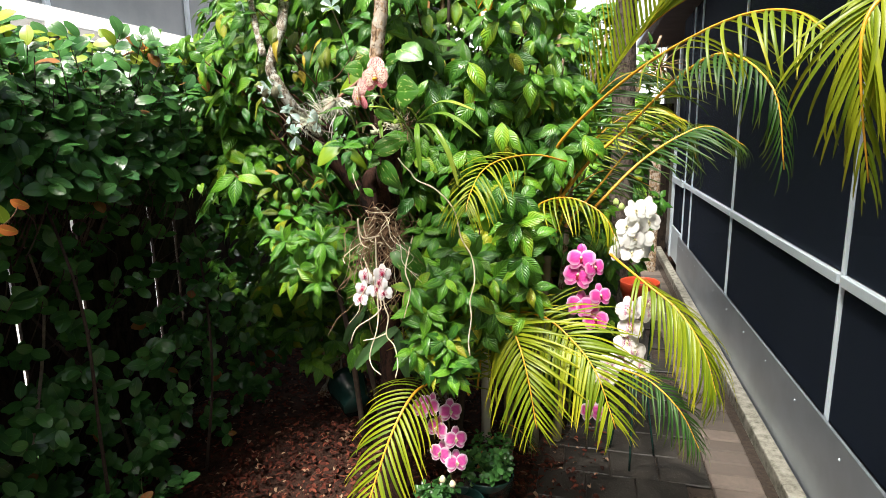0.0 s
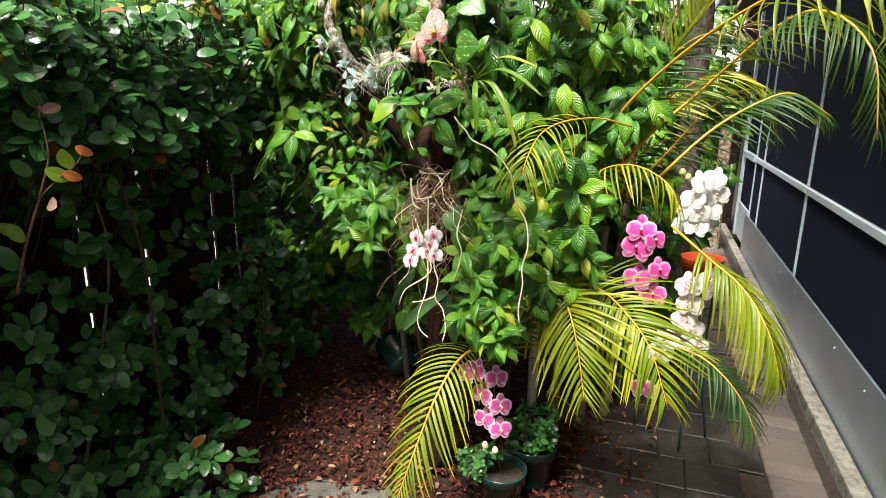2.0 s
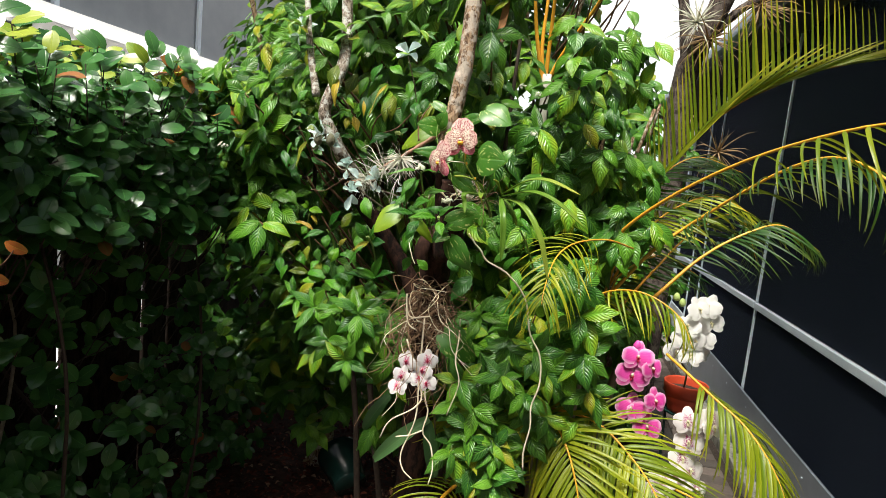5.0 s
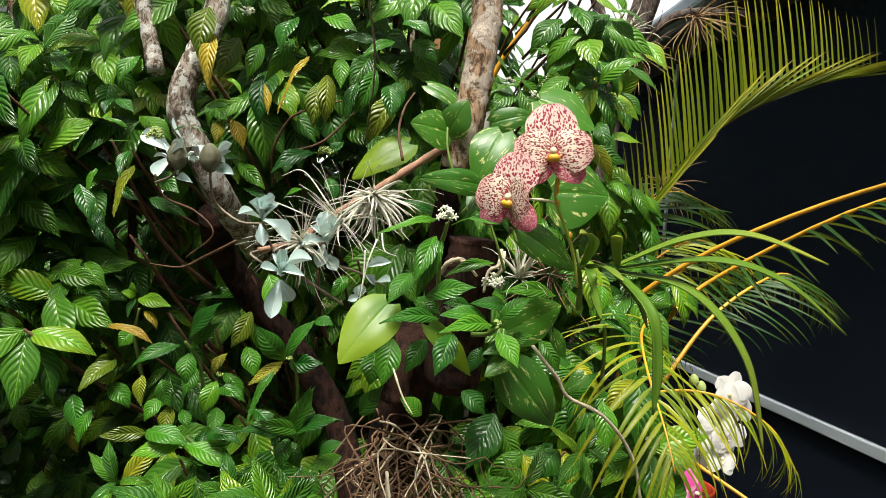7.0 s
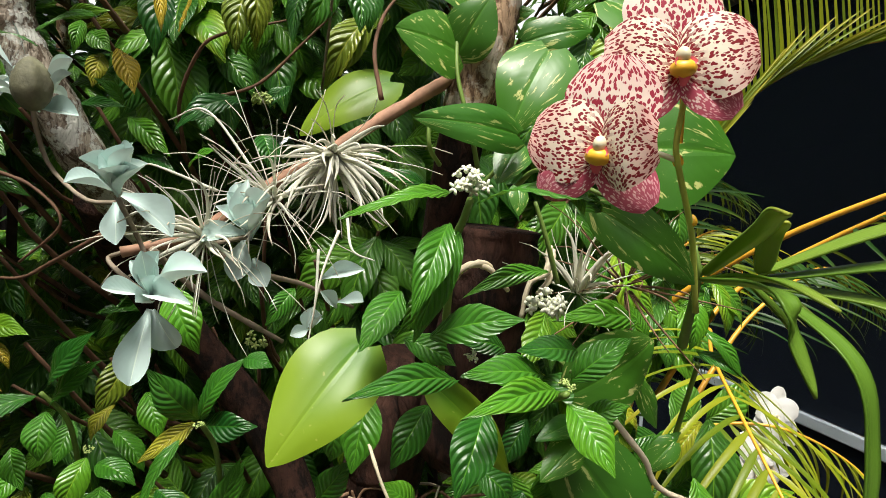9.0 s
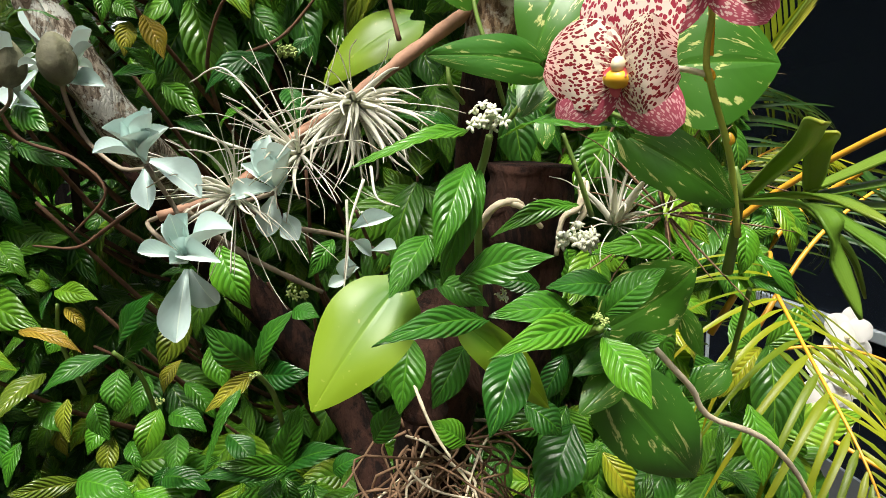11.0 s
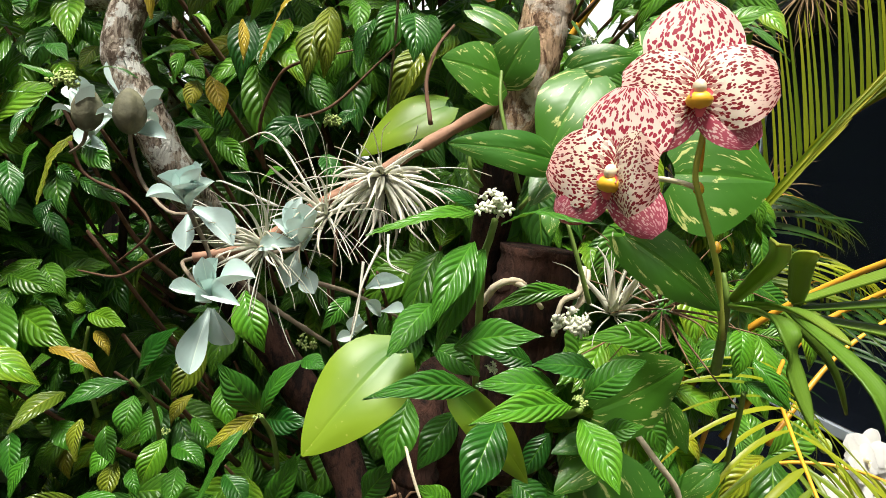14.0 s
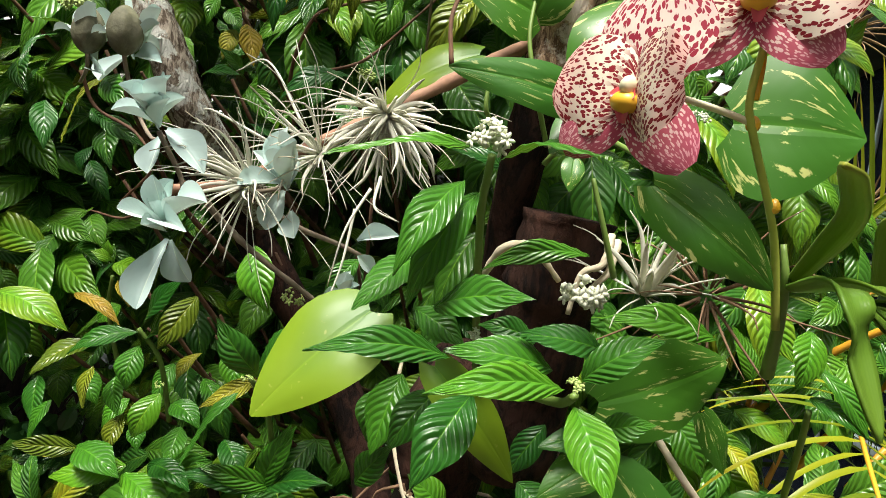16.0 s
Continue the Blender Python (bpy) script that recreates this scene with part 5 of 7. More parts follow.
cof_yellow((-0.505, 0.250, 1.333), (-0.478, 0.240, 1.306), 0.016, -20)
cof_yellow((-0.260, 0.140, 1.731), (-0.298, 0.120, 1.640), 0.019, 19)
cof_bright((-0.520, 0.260, 1.351), (-0.458, 0.230, 1.346), 0.024, -4)
cof_bright((-0.523, 0.260, 1.355), (-0.539, 0.240, 1.364), 0.016, -18)
cof_bright((-0.527, 0.260, 1.356), (-0.527, 0.250, 1.379), 0.012, 20)
cof_bright((-0.357, 0.120, 1.260), (-0.372, 0.100, 1.215), 0.026, -15)
cof_bright((-0.405, 0.160, 1.163), (-0.475, 0.140, 1.143), 0.034, -9)
cof_bright((-0.483, 0.100, 1.672), (-0.471, 0.100, 1.695), 0.016, 25)
cof_bright((-0.194, 0.150, 1.818), (-0.251, 0.120, 1.798), 0.019, 17)
cof_bright((-0.372, 0.140, 1.686), (-0.344, 0.120, 1.667), 0.013, -13)
cof_bright((-0.395, 0.130, 1.644), (-0.348, 0.110, 1.650), 0.012, 24)
cof((-0.297, 0.140, 1.413), (-0.267, 0.120, 1.351), 0.036, 16)
cof((-0.544, 0.320, 1.287), (-0.564, 0.300, 1.262), 0.029, -5)
cof((-0.650, 0.360, 1.308), (-0.665, 0.340, 1.256), 0.037, -2)
cof((-0.339, 0.220, 1.290), (-0.317, 0.200, 1.245), 0.030, -12)
cof((-0.376, 0.240, 1.241), (-0.334, 0.220, 1.204), 0.026, -24)
cof((-0.570, 0.300, 1.200), (-0.528, 0.280, 1.166), 0.033, -7)
cof((-0.425, 0.260, 1.245), (-0.434, 0.240, 1.202), 0.027, -9)
cof((-0.590, 0.280, 1.161), (-0.602, 0.260, 1.112), 0.035, 24)
cof((-0.473, 0.260, 1.192), (-0.497, 0.240, 1.157), 0.027, 10)
cof((-0.218, 0.300, 1.090), (-0.179, 0.280, 1.122), 0.029, -9)
cof((-0.118, 0.020, 1.351), (-0.128, -0.000, 1.294), 0.034, 2)
cof((-0.613, 0.250, 1.770), (-0.545, 0.230, 1.766), 0.027, -21)
cof_yellow((-0.374, 0.070, 1.728), (-0.373, 0.050, 1.650), 0.026, 17)
cof((-0.339, 0.200, 1.758), (-0.355, 0.180, 1.695), 0.025, -12)
cof((-0.289, 0.180, 1.764), (-0.327, 0.160, 1.688), 0.022, -27)
cof((-0.241, 0.100, 1.774), (-0.188, 0.060, 1.747), 0.026, -3)
cof((0.159, 0.02, 1.414), (0.198, 0.0, 1.371), 0.014)
cof((0.162, 0.02, 1.39), (0.195, 0.0, 1.375), 0.016)
cof((0.154, 0.02, 1.435), (0.145, 0.0, 1.394), 0.024)
cof((0.158, 0.1, 1.382), (0.134, 0.1, 1.424), 0.022)
cof((0.084, 0.05, 1.352), (0.114, 0.04, 1.313), 0.03)
cof((-0.019, 0.05, 1.278), (0.017, 0.04, 1.25), 0.03)
cof((-0.138, 0.08, 1.321), (-0.144, 0.06, 1.275), 0.034)
cof((-0.154, 0.1, 1.225), (-0.124, 0.08, 1.274), 0.027)
cof((-0.071, 0.05, 1.244), (-0.103, 0.04, 1.271), 0.025)
cof((0.066, 0.02, 1.278), (0.086, 0.0, 1.326), 0.028)
cof((0.13, 0.06, 1.27), (0.169, 0.04, 1.317), 0.024)
cof((-0.07, 0.1, 1.52), (-0.124, 0.08, 1.53), 0.023)

r7 = np.random.default_rng(17)
for c in ((-0.328, 0.12, 1.1), (-0.5, 0.16, 1.1), (0.081, 0.05, 1.15), (0.17, 0.06, 1.2), (-0.56, 0.14, 1.84), (-0.539, 0.14, 1.901), (-0.394, 0.14, 1.877), (-0.66, 0.2, 1.74), (-0.2, 0.22, 1.9), (-0.3, 0.18, 1.95)):
    for m in whorl(c, (r7.uniform(-0.3, 0.3), -0.7, 0.7), 7, 0.078, r7, 74, 0.25, 0.85):
        child("leaf", ME_COFFEE[int(r7.integers(0, 4))], coffee_sprig, m)


def bud_head(parent, at, size, mat, n=16, seed=0):
    """A tight head of small round buds on a short stalk."""
    r = np.random.default_rng(seed)
    bm = bmesh.new()
    for k in range(n):
        d = Vector((r.normal(), r.normal(), abs(r.normal()) * 0.8)).normalized() * size * r.uniform(0.5, 1.0)
        bmesh.ops.create_icosphere(bm, subdivisions=1, radius=size * r.uniform(0.11, 0.2), matrix=Matrix.Translation(Vector(at) + d))
        face = (d + Vector((0, -0.3 * size, 0))).to_track_quat('Z', 'Y').to_matrix().to_4x4()
        for j in range(5 if k % 2 else 0):
            turn = Matrix.Rotation(j * 1.257, 4, 'Z') @ Matrix.Translation((size * 0.2, 0, 0)) @ Matrix.Diagonal((1.0, 0.5, 0.25, 1.0))
            bmesh.ops.create_icosphere(bm, subdivisions=1, radius=size * 0.2, matrix=Matrix.Translation(Vector(at) + d * 1.15) @ face @ turn)
    me = bpy.data.meshes.new("flower_head")
    bm.to_mesh(me)
    bm.free()
    me.polygons.foreach_set("use_smooth", [True] * len(me.polygons))
    me.materials.append(mat)
    return child("flower_head", me, parent)


bud_head(coffee_sprig, (-0.074, -0.11, 1.507), 0.012, M_BUD, 34, 0)
bud_head(coffee_sprig, (-0.014, -0.077, 1.435), 0.014, M_BUD, 34, 1)
bud_head(coffee_sprig, (-0.069, -0.11, 1.409), 0.006, M_BUD, 12, 2)
bud_head(coffee_sprig, (-0.016, -0.13, 1.4), 0.006, M_BUDGREEN, 12, 3)
bud_head(coffee_sprig, (-0.201, 0.0, 1.391), 0.009, M_BUDGREEN, 12, 4)
bud_head(coffee_sprig, (-0.233, 0.211, 1.602), 0.013, M_BUDGREEN, 34, 5)
bud_head(coffee_sprig, (-0.427, 0.03, 1.583), 0.012, M_BUDGREEN, 34, 6)
bud_head(coffee_sprig, (-0.348, 0.1, 1.274), 0.005, M_BUDGREEN, 12, 7)
bud_head(coffee_sprig, (-0.251, 0.06, 1.309), 0.005, M_BUDGREEN, 12, 8)
bud_head(coffee_sprig, (-0.729, 0.1, 1.516), 0.013, M_BUD, 14, 20)
bud_head(coffee_sprig, (-0.007, 0.35, 1.783), 0.013, M_BUD, 14, 21)
bud_head(coffee_sprig, (0.091, 0.4, 1.789), 0.013, M_BUD, 14, 22)
bud_head(coffee_sprig, (0.146, 0.35, 1.644), 0.013, M_BUD, 14, 23)
bud_head(coffee_sprig, (-0.383, 0.3, 1.834), 0.013, M_BUD, 14, 24)
bud_head(coffee_sprig, (0.137, 0.4, 1.767), 0.013, M_BUD, 14, 25)
stem('twig', [(-0.074, -0.11, 1.502), (-0.075, -0.1, 1.491), (-0.076, -0.08, 1.473), (-0.071, -0.04, 1.419), (-0.062, 0.02, 1.345)], 0.0022, 0.003, M_STEM, coffee_sprig, 18, 6)
stem('twig', [(-0.016, -0.13, 1.396), (-0.018, -0.1, 1.384), (-0.03, -0.06, 1.375)], 0.0022, 0.003, M_STEM, coffee_sprig, 18, 6)
stem('twig', [(-0.25, 0.066, 1.31), (-0.244, 0.1, 1.274), (-0.245, 0.15, 1.202)], 0.0022, 0.003, M_STEM, coffee_sprig, 18, 6)
stem('twig', [(-0.414, 0.16, 1.306), (-0.397, 0.18, 1.271), (-0.398, 0.22, 1.193)], 0.0022, 0.003, M_STEM, coffee_sprig, 18, 6)
stem('twig', [(-0.513, 0.25, 1.337), (-0.525, 0.27, 1.29), (-0.52, 0.3, 1.211)], 0.0022, 0.003, M_STEM, coffee_sprig, 18, 6)
stem('twig', [(0.163, 0.02, 1.381), (0.182, 0.06, 1.341), (0.206, 0.12, 1.266)], 0.0022, 0.003, M_STEM, coffee_sprig, 18, 6)

pothos = thing("pothos_vine", (0.0, 0.0, 0), "pothos vine with cream-splashed heart leaves climbing the stump", "vine")
pot = placed(pothos, ME_POTHOS, 0.8)
pot((-0.067, 0.000, 1.615), (-0.116, -0.030, 1.620), 0.048, -26)
pot((-0.067, 0.000, 1.615), (-0.049, -0.020, 1.655), 0.039, 10)
pot((-0.003, -0.020, 1.618), (-0.039, -0.050, 1.556), 0.053, 4)
pot((-0.032, -0.050, 1.550), (-0.106, -0.090, 1.550), 0.030, -26)
pot((0.053, -0.060, 1.547), (0.117, -0.080, 1.548), 0.079, 30)
pot((-0.008, 0.030, 1.638), (0.046, 0.010, 1.655), 0.030, 30)
pot((-0.023, -0.030, 1.548), (-0.044, -0.050, 1.517), 0.025, 0)
pot((-0.029, -0.050, 1.515), (-0.029, -0.060, 1.496), 0.013, 0)
pot((0.006, -0.110, 1.500), (0.069, -0.130, 1.460), 0.033, 30)
pot((-0.027, 0.050, 1.660), (-0.001, 0.030, 1.665), 0.019, 30)
pot((0.001, -0.100, 1.388), (0.080, -0.070, 1.419), 0.048, 30)
pot((0.008, -0.090, 1.348), (0.064, -0.110, 1.278), 0.054, 30)
pot((0.07, -0.05, 1.381), (0.089, -0.05, 1.348), 0.018)
pot((0.005, -0.1, 1.358), (-0.023, -0.12, 1.343), 0.021)
pot((0.002, -0.1, 1.37), (-0.025, -0.12, 1.369), 0.014)
pot((0.133, 0.0, 1.32), (0.108, 0.0, 1.294), 0.021)
pot((-0.095, 0.03, 1.679), (-0.039, 0.02, 1.653), 0.027)
pot((0.099, -0.02, 1.54), (0.124, -0.02, 1.584), 0.025)
pot((0.047, 0.0, 1.668), (0.116, -0.02, 1.634), 0.069)
pot((-0.02, 0.1, 1.065), (0.083, 0.1, 1.001), 0.086)
pot_lime = placed(pothos, ME_LIME, 0.8)
pot_lime((-0.13, -0.07, 1.407), (-0.18, -0.105, 1.345), 0.054, 0, 0)
pot_lime((-0.085, -0.1, 1.39), (-0.028, -0.1, 1.336), 0.026, 0, 1)
pot_lime((-0.11, 0.1, 1.612), (-0.19, 0.08, 1.562), 0.048, 0, 1)
stem('vine_stem', [(-0.026, -0.03, 1.56), (-0.025, -0.02, 1.546), (-0.044, 0.0, 1.516)], 0.0014, 0.002, M_STEM, pothos, 14, 6)
stem('vine_stem', [(-0.069, 0.0, 1.627), (-0.068, -0.01, 1.594), (-0.056, -0.01, 1.557), (-0.044, 0.01, 1.53)], 0.0014, 0.002, M_STEM, pothos, 14, 6)
stem('vine_stem', [(-0.089, -0.02, 1.561), (-0.087, -0.02, 1.541), (-0.076, 0.0, 1.531)], 0.0014, 0.002, M_STEM, pothos, 14, 6)
stem('vine_stem', [(0.001, -0.12, 1.509), (-0.02, -0.07, 1.526), (-0.022, -0.02, 1.517)], 0.0014, 0.002, M_STEM, pothos, 14, 6)
stem('vine_stem', [(-0.002, -0.1, 1.401), (-0.003, -0.05, 1.41)], 0.0014, 0.002, M_STEM, pothos, 14, 6)
stem('vine_stem', [(-0.016, -0.05, 1.506), (-0.006, -0.05, 1.481), (0.008, -0.04, 1.45)], 0.0014, 0.002, M_STEM, pothos, 14, 6)

silver = thing("silver_shrub", (-0.3, 0.0, 0), "silver-leaved seaside shrub with felted leaves and seed pods", "shrub")
sil = placed(silver, ME_SILVER, 0.42, "leaf", 18)
sil((-0.245, -0.1, 1.438), (-0.249, -0.11, 1.468), 0.011)
sil((-0.244, -0.1, 1.439), (-0.21, -0.12, 1.452), 0.015)
sil((-0.244, -0.1, 1.438), (-0.222, -0.13, 1.442), 0.011)
sil((-0.245, -0.1, 1.438), (-0.268, -0.11, 1.438), 0.01)
sil((-0.248, -0.09, 1.429), (-0.253, -0.1, 1.388), 0.016)
sil((-0.246, -0.09, 1.429), (-0.233, -0.09, 1.405), 0.015)
sil((-0.244, -0.1, 1.434), (-0.25, -0.12, 1.431), 0.009)
sil((-0.271, -0.08, 1.492), (-0.277, -0.09, 1.516), 0.011)
sil((-0.271, -0.08, 1.493), (-0.262, -0.1, 1.519), 0.012)
sil((-0.269, -0.08, 1.493), (-0.245, -0.1, 1.51), 0.014)
sil((-0.276, -0.07, 1.493), (-0.295, -0.09, 1.494), 0.012)
sil((-0.272, -0.07, 1.491), (-0.239, -0.08, 1.473), 0.017)
sil((-0.275, -0.07, 1.487), (-0.268, -0.08, 1.458), 0.012)
sil((-0.269, -0.08, 1.492), (-0.251, -0.1, 1.506), 0.01)
sil((-0.204, -0.04, 1.472), (-0.206, -0.06, 1.505), 0.013)
sil((-0.202, -0.04, 1.472), (-0.173, -0.07, 1.495), 0.018)
sil((-0.205, -0.04, 1.472), (-0.232, -0.05, 1.465), 0.014)
sil((-0.203, -0.04, 1.471), (-0.219, -0.06, 1.49), 0.011)
sil((-0.202, -0.03, 1.456), (-0.188, -0.04, 1.435), 0.014)
sil((-0.209, -0.03, 1.468), (-0.213, -0.04, 1.44), 0.015)
sil((-0.167, 0.0, 1.404), (-0.163, -0.01, 1.421), 0.009)
sil((-0.162, 0.0, 1.405), (-0.147, -0.02, 1.415), 0.01)
sil((-0.165, 0.0, 1.404), (-0.178, -0.01, 1.4), 0.009)
sil((-0.157, -0.02, 1.443), (-0.13, -0.034, 1.454), 0.011)
sil((-0.146, 0.0, 1.424), (-0.124, -0.01, 1.421), 0.011)
sil((-0.146, 0.0, 1.42), (-0.159, -0.01, 1.433), 0.01)
sil((-0.394, 0.02, 1.539), (-0.402, 0.0, 1.575), 0.01)
sil((-0.392, 0.02, 1.539), (-0.364, 0.0, 1.575), 0.016)
sil((-0.349, 0.0, 1.546), (-0.319, -0.01, 1.541), 0.013)
sil((-0.349, 0.0, 1.544), (-0.364, 0.0, 1.579), 0.009)
sil((-0.345, 0.0, 1.551), (-0.313, -0.01, 1.571), 0.01)
sil((-0.394, 0.02, 1.535), (-0.367, -0.0, 1.528), 0.009)
sil((-0.18, 0.05, 1.801), (-0.212, 0.04, 1.818), 0.02)
sil((-0.18, 0.05, 1.801), (-0.177, 0.03, 1.832), 0.02)
sil((-0.18, 0.05, 1.801), (-0.14, 0.04, 1.819), 0.02)
sil((-0.179, 0.05, 1.797), (-0.148, 0.03, 1.784), 0.017)
sil((-0.179, 0.05, 1.797), (-0.197, 0.03, 1.772), 0.018)
sil((-0.536, 0.2, 1.87), (-0.566, 0.2, 1.916), 0.02)
sil((-0.536, 0.2, 1.87), (-0.511, 0.2, 1.903), 0.02)
sil((-0.56, 0.2, 1.836), (-0.589, 0.2, 1.859), 0.02)
sil((-0.426, 0.1, 1.574), (-0.467, 0.1, 1.594), 0.022)
sil((-0.426, 0.1, 1.574), (-0.382, 0.1, 1.593), 0.022)
sil((-0.423, 0.1, 1.571), (-0.437, 0.1, 1.534), 0.019)
sil((-0.398, 0.1, 1.576), (-0.419, 0.1, 1.629), 0.019)


r6 = np.random.default_rng(3)
for c, n, size in (((-0.244, -0.102, 1.438), 4, 0.024), ((-0.27, -0.082, 1.494), 6, 0.03), ((-0.203, -0.042, 1.472), 6, 0.03), ((-0.164, 0.0, 1.405), 4, 0.018)):
    for m in whorl(c, (r6.uniform(0.0, 0.3), -0.6, 0.8), n, size, r6, 42, -0.1, 1.0, 0.001):
        child("leaf", ME_SILVER[int(r6.integers(0, 2))], silver, m)


def seed_pod(parent, at, r, seed):
    """A grey egg-shaped pod with seams, held by four curled calyx lobes."""
    q = np.random.default_rng(seed)
    bm = bmesh.new()
    bmesh.ops.create_uvsphere(bm, u_segments=40, v_segments=16, radius=r)
    for v in bm.verts:
        g = math.atan2(v.co.y, v.co.x) + 0.5
        h = v.co.z / r
        k = (1 - 0.16 * abs(math.cos(1.5 * g)) ** 14 + 0.025 * math.cos(10 * g)) * (1.05 - 0.1 * h - 0.16 * h * h)
        v.co.x *= k
        v.co.y *= k
        v.co.z *= 1.5
    for f in bm.faces:
        f.smooth = True
    bmesh.ops.rotate(bm, matrix=Matrix.Rotation(q.uniform(-0.15, 0.15), 3, "Y"), verts=bm.verts)
    bmesh.ops.translate(bm, vec=at, verts=bm.verts)
    pod = part("seed_pod", bm, M_PODS, parent, "grey green ribbed seed pod")
    lobe = meshes_of("calyx_lobe", [blade(w_spoon, 10, 4, 1.35, 0.9 + 1.2 * k, 0.4, -0.3, seed=k) for k in range(2)], M_SILVER)
    for k in range(4):
        g = 0.1 + k * 1.0 + q.uniform(-0.2, 0.2)
        d = Vector((math.cos(g), math.sin(g), 0.1))
        m = leaf_pose(Vector(at) + d * r * 0.55 + Vector((0, 0, -r * 1.2)), d, r * q.uniform(2.0, 2.6), (0, 0, 1), q.uniform(-15, 15), 0.75)
        child("calyx_lobe", lobe[k % 2], pod, m)


seed_pod(silver, (-0.388, 0.0, 1.56), 0.0112, 1)
seed_pod(silver, (-0.345, -0.02, 1.559), 0.0115, 2)
stem('twig', [(-0.387, 0.0, 1.547), (-0.401, 0.02, 1.536), (-0.429, 0.05, 1.529)], 0.0016, 0.0014, M_GREYTWIG, silver, 14, 6)
stem('twig', [(-0.344, -0.02, 1.547), (-0.346, -0.01, 1.532), (-0.341, 0.0, 1.508), (-0.307, -0.03, 1.488), (-0.273, -0.07, 1.487)], 0.0016, 0.0014, M_GREYTWIG, silver, 14, 6)
stem('twig', [(-0.27, -0.08, 1.489), (-0.262, -0.06, 1.46), (-0.243, -0.1, 1.439)], 0.0016, 0.0014, M_GREYTWIG, silver, 14, 6)
stem('twig', [(-0.245, -0.1, 1.436), (-0.288, -0.04, 1.45), (-0.281, -0.04, 1.456)], 0.0016, 0.0014, M_GREYTWIG, silver, 14, 6)
stem('twig', [(-0.203, -0.04, 1.471), (-0.225, -0.03, 1.465), (-0.251, -0.035, 1.461)], 0.0016, 0.0014, M_GREYTWIG, silver, 14, 6)
stem('twig', [(-0.179, 0.05, 1.794), (-0.165, 0.1, 1.716), (-0.174, 0.2, 1.62)], 0.0016, 0.0014, M_GREYTWIG, silver, 14, 6)


def air_plant(at, axis, n, length, seed, label, mat=None, thick=0.0016, spread=95.0, ribbons=0, sag=0.3):
    """A tuft of thin tapering curved needles, with flat tapering ribbons among them."""
    r = np.random.default_rng(seed)
    ob = thing("air_plant", at, label, "air plant", "air plants")
    A = Vector(axis).normalized()
    B = A.orthogonal().normalized()
    C = A.cross(B)
    for k in range(n + ribbons):
        g = k * 2.4 + r.uniform(-0.3, 0.3)
        s = radians(spread) * math.sqrt((k % n + 0.5) / n) * (1.0 if k < n else 0.8)
        d = A * math.cos(s) + (B * math.cos(g) + C * math.sin(g)) * math.sin(s)
        L = length * r.uniform(0.6, 1.2)
        o = Vector(at) + d * 0.006
        bend = Vector((r.uniform(-0.5, 0.5), r.uniform(-0.3, 0.3), -r.uniform(-0.3, 0.5) - sag)) * 0.4
        flat = k >= n
        if flat:
            L *= 0.8
            bend *= 1.2
        pts = [o, o + d * L * 0.4, o + (d + bend * 0.35).normalized() * L * 0.75, o + (d + bend * 0.9).normalized() * L]
        w = thick * r.uniform(0.7, 1.3) * (5.4 if flat else 1.0)
        v, f, u = tube([tuple(p) for p in pts], w, 0.0003, 10, 6)
        if flat:
            mid = np.repeat(v.reshape(10, 6, 3).mean(axis=1), 6, axis=0)
            across = np.array(Vector((r.uniform(-0.3, 0.3), -1.0, r.uniform(-0.2, 0.6))).normalized())
            off = v - mid
            v = mid + off - 0.8 * (off @ across)[:, None] * across
        child("ribbon" if flat else "needle", arrays_mesh("blade", v, f, u, mat or M_TILL), ob)
    return ob


air_plant((-0.154, -0.012, 1.531), (0.1, -0.55, -0.72), 34, 0.066, 1, 'silvery spiky air plant tied to a reddish branch', None, 0.00042, 100, 64, 0.2)
air_plant((-0.233, -0.03, 1.468), (-0.1, -0.8, 0.1), 46, 0.066, 2, 'grey thin-leaved air plant on the same branch', None, 0.00034, 95, 16)
air_plant((-0.192, -0.02, 1.496), (-0.1, -0.6, 0.1), 34, 0.066, 3, 'pale wispy air plant on the branch', None, 0.00034, 95, 12)
air_plant((0.032, -0.02, 1.441), (-0.1, -0.5, 0.7), 22, 0.06, 4, 'small grey green air plant beside the stump', None, 0.0006, 80, 8)
air_plant((0.07, -0.02, 1.449), (-0.4, -0.7, 0.2), 26, 0.07, 5, 'brown dry air plant near the orchid base', M_OLDROOT, 0.001)
stem('blade', [(-0.16, -0.03, 1.464), (-0.16, -0.04, 1.428), (-0.164, -0.05, 1.397)], 0.0012, 0.0004, M_TILL, old_tree, 18, 6, 0.0, 0, 'long pale hanging air plant blade')
stem('blade', [(-0.142, -0.05, 1.486), (-0.138, -0.07, 1.467), (-0.124, -0.07, 1.461)], 0.0012, 0.0004, M_TILL, old_tree, 18, 6, 0.0, 0, 'long pale hanging air plant blade')
stem('blade', [(-0.147, -0.05, 1.478), (-0.156, -0.06, 1.45), (-0.161, -0.06, 1.415)], 0.0012, 0.0004, M_TILL, old_tree, 18, 6, 0.0, 0, 'long pale hanging air plant blade')
stem('blade', [(-0.204, -0.03, 1.513), (-0.238, -0.02, 1.552), (-0.265, -0.01, 1.545)], 0.0012, 0.0004, M_TILL, old_tree, 18, 6, 0.0, 0, 'long pale hanging air plant blade')
stem('blade', [(-0.227, -0.03, 1.499), (-0.264, -0.03, 1.512), (-0.273, -0.03, 1.513)], 0.0012, 0.0004, M_TILL, old_tree, 18, 6, 0.0, 0, 'long pale hanging air plant blade')


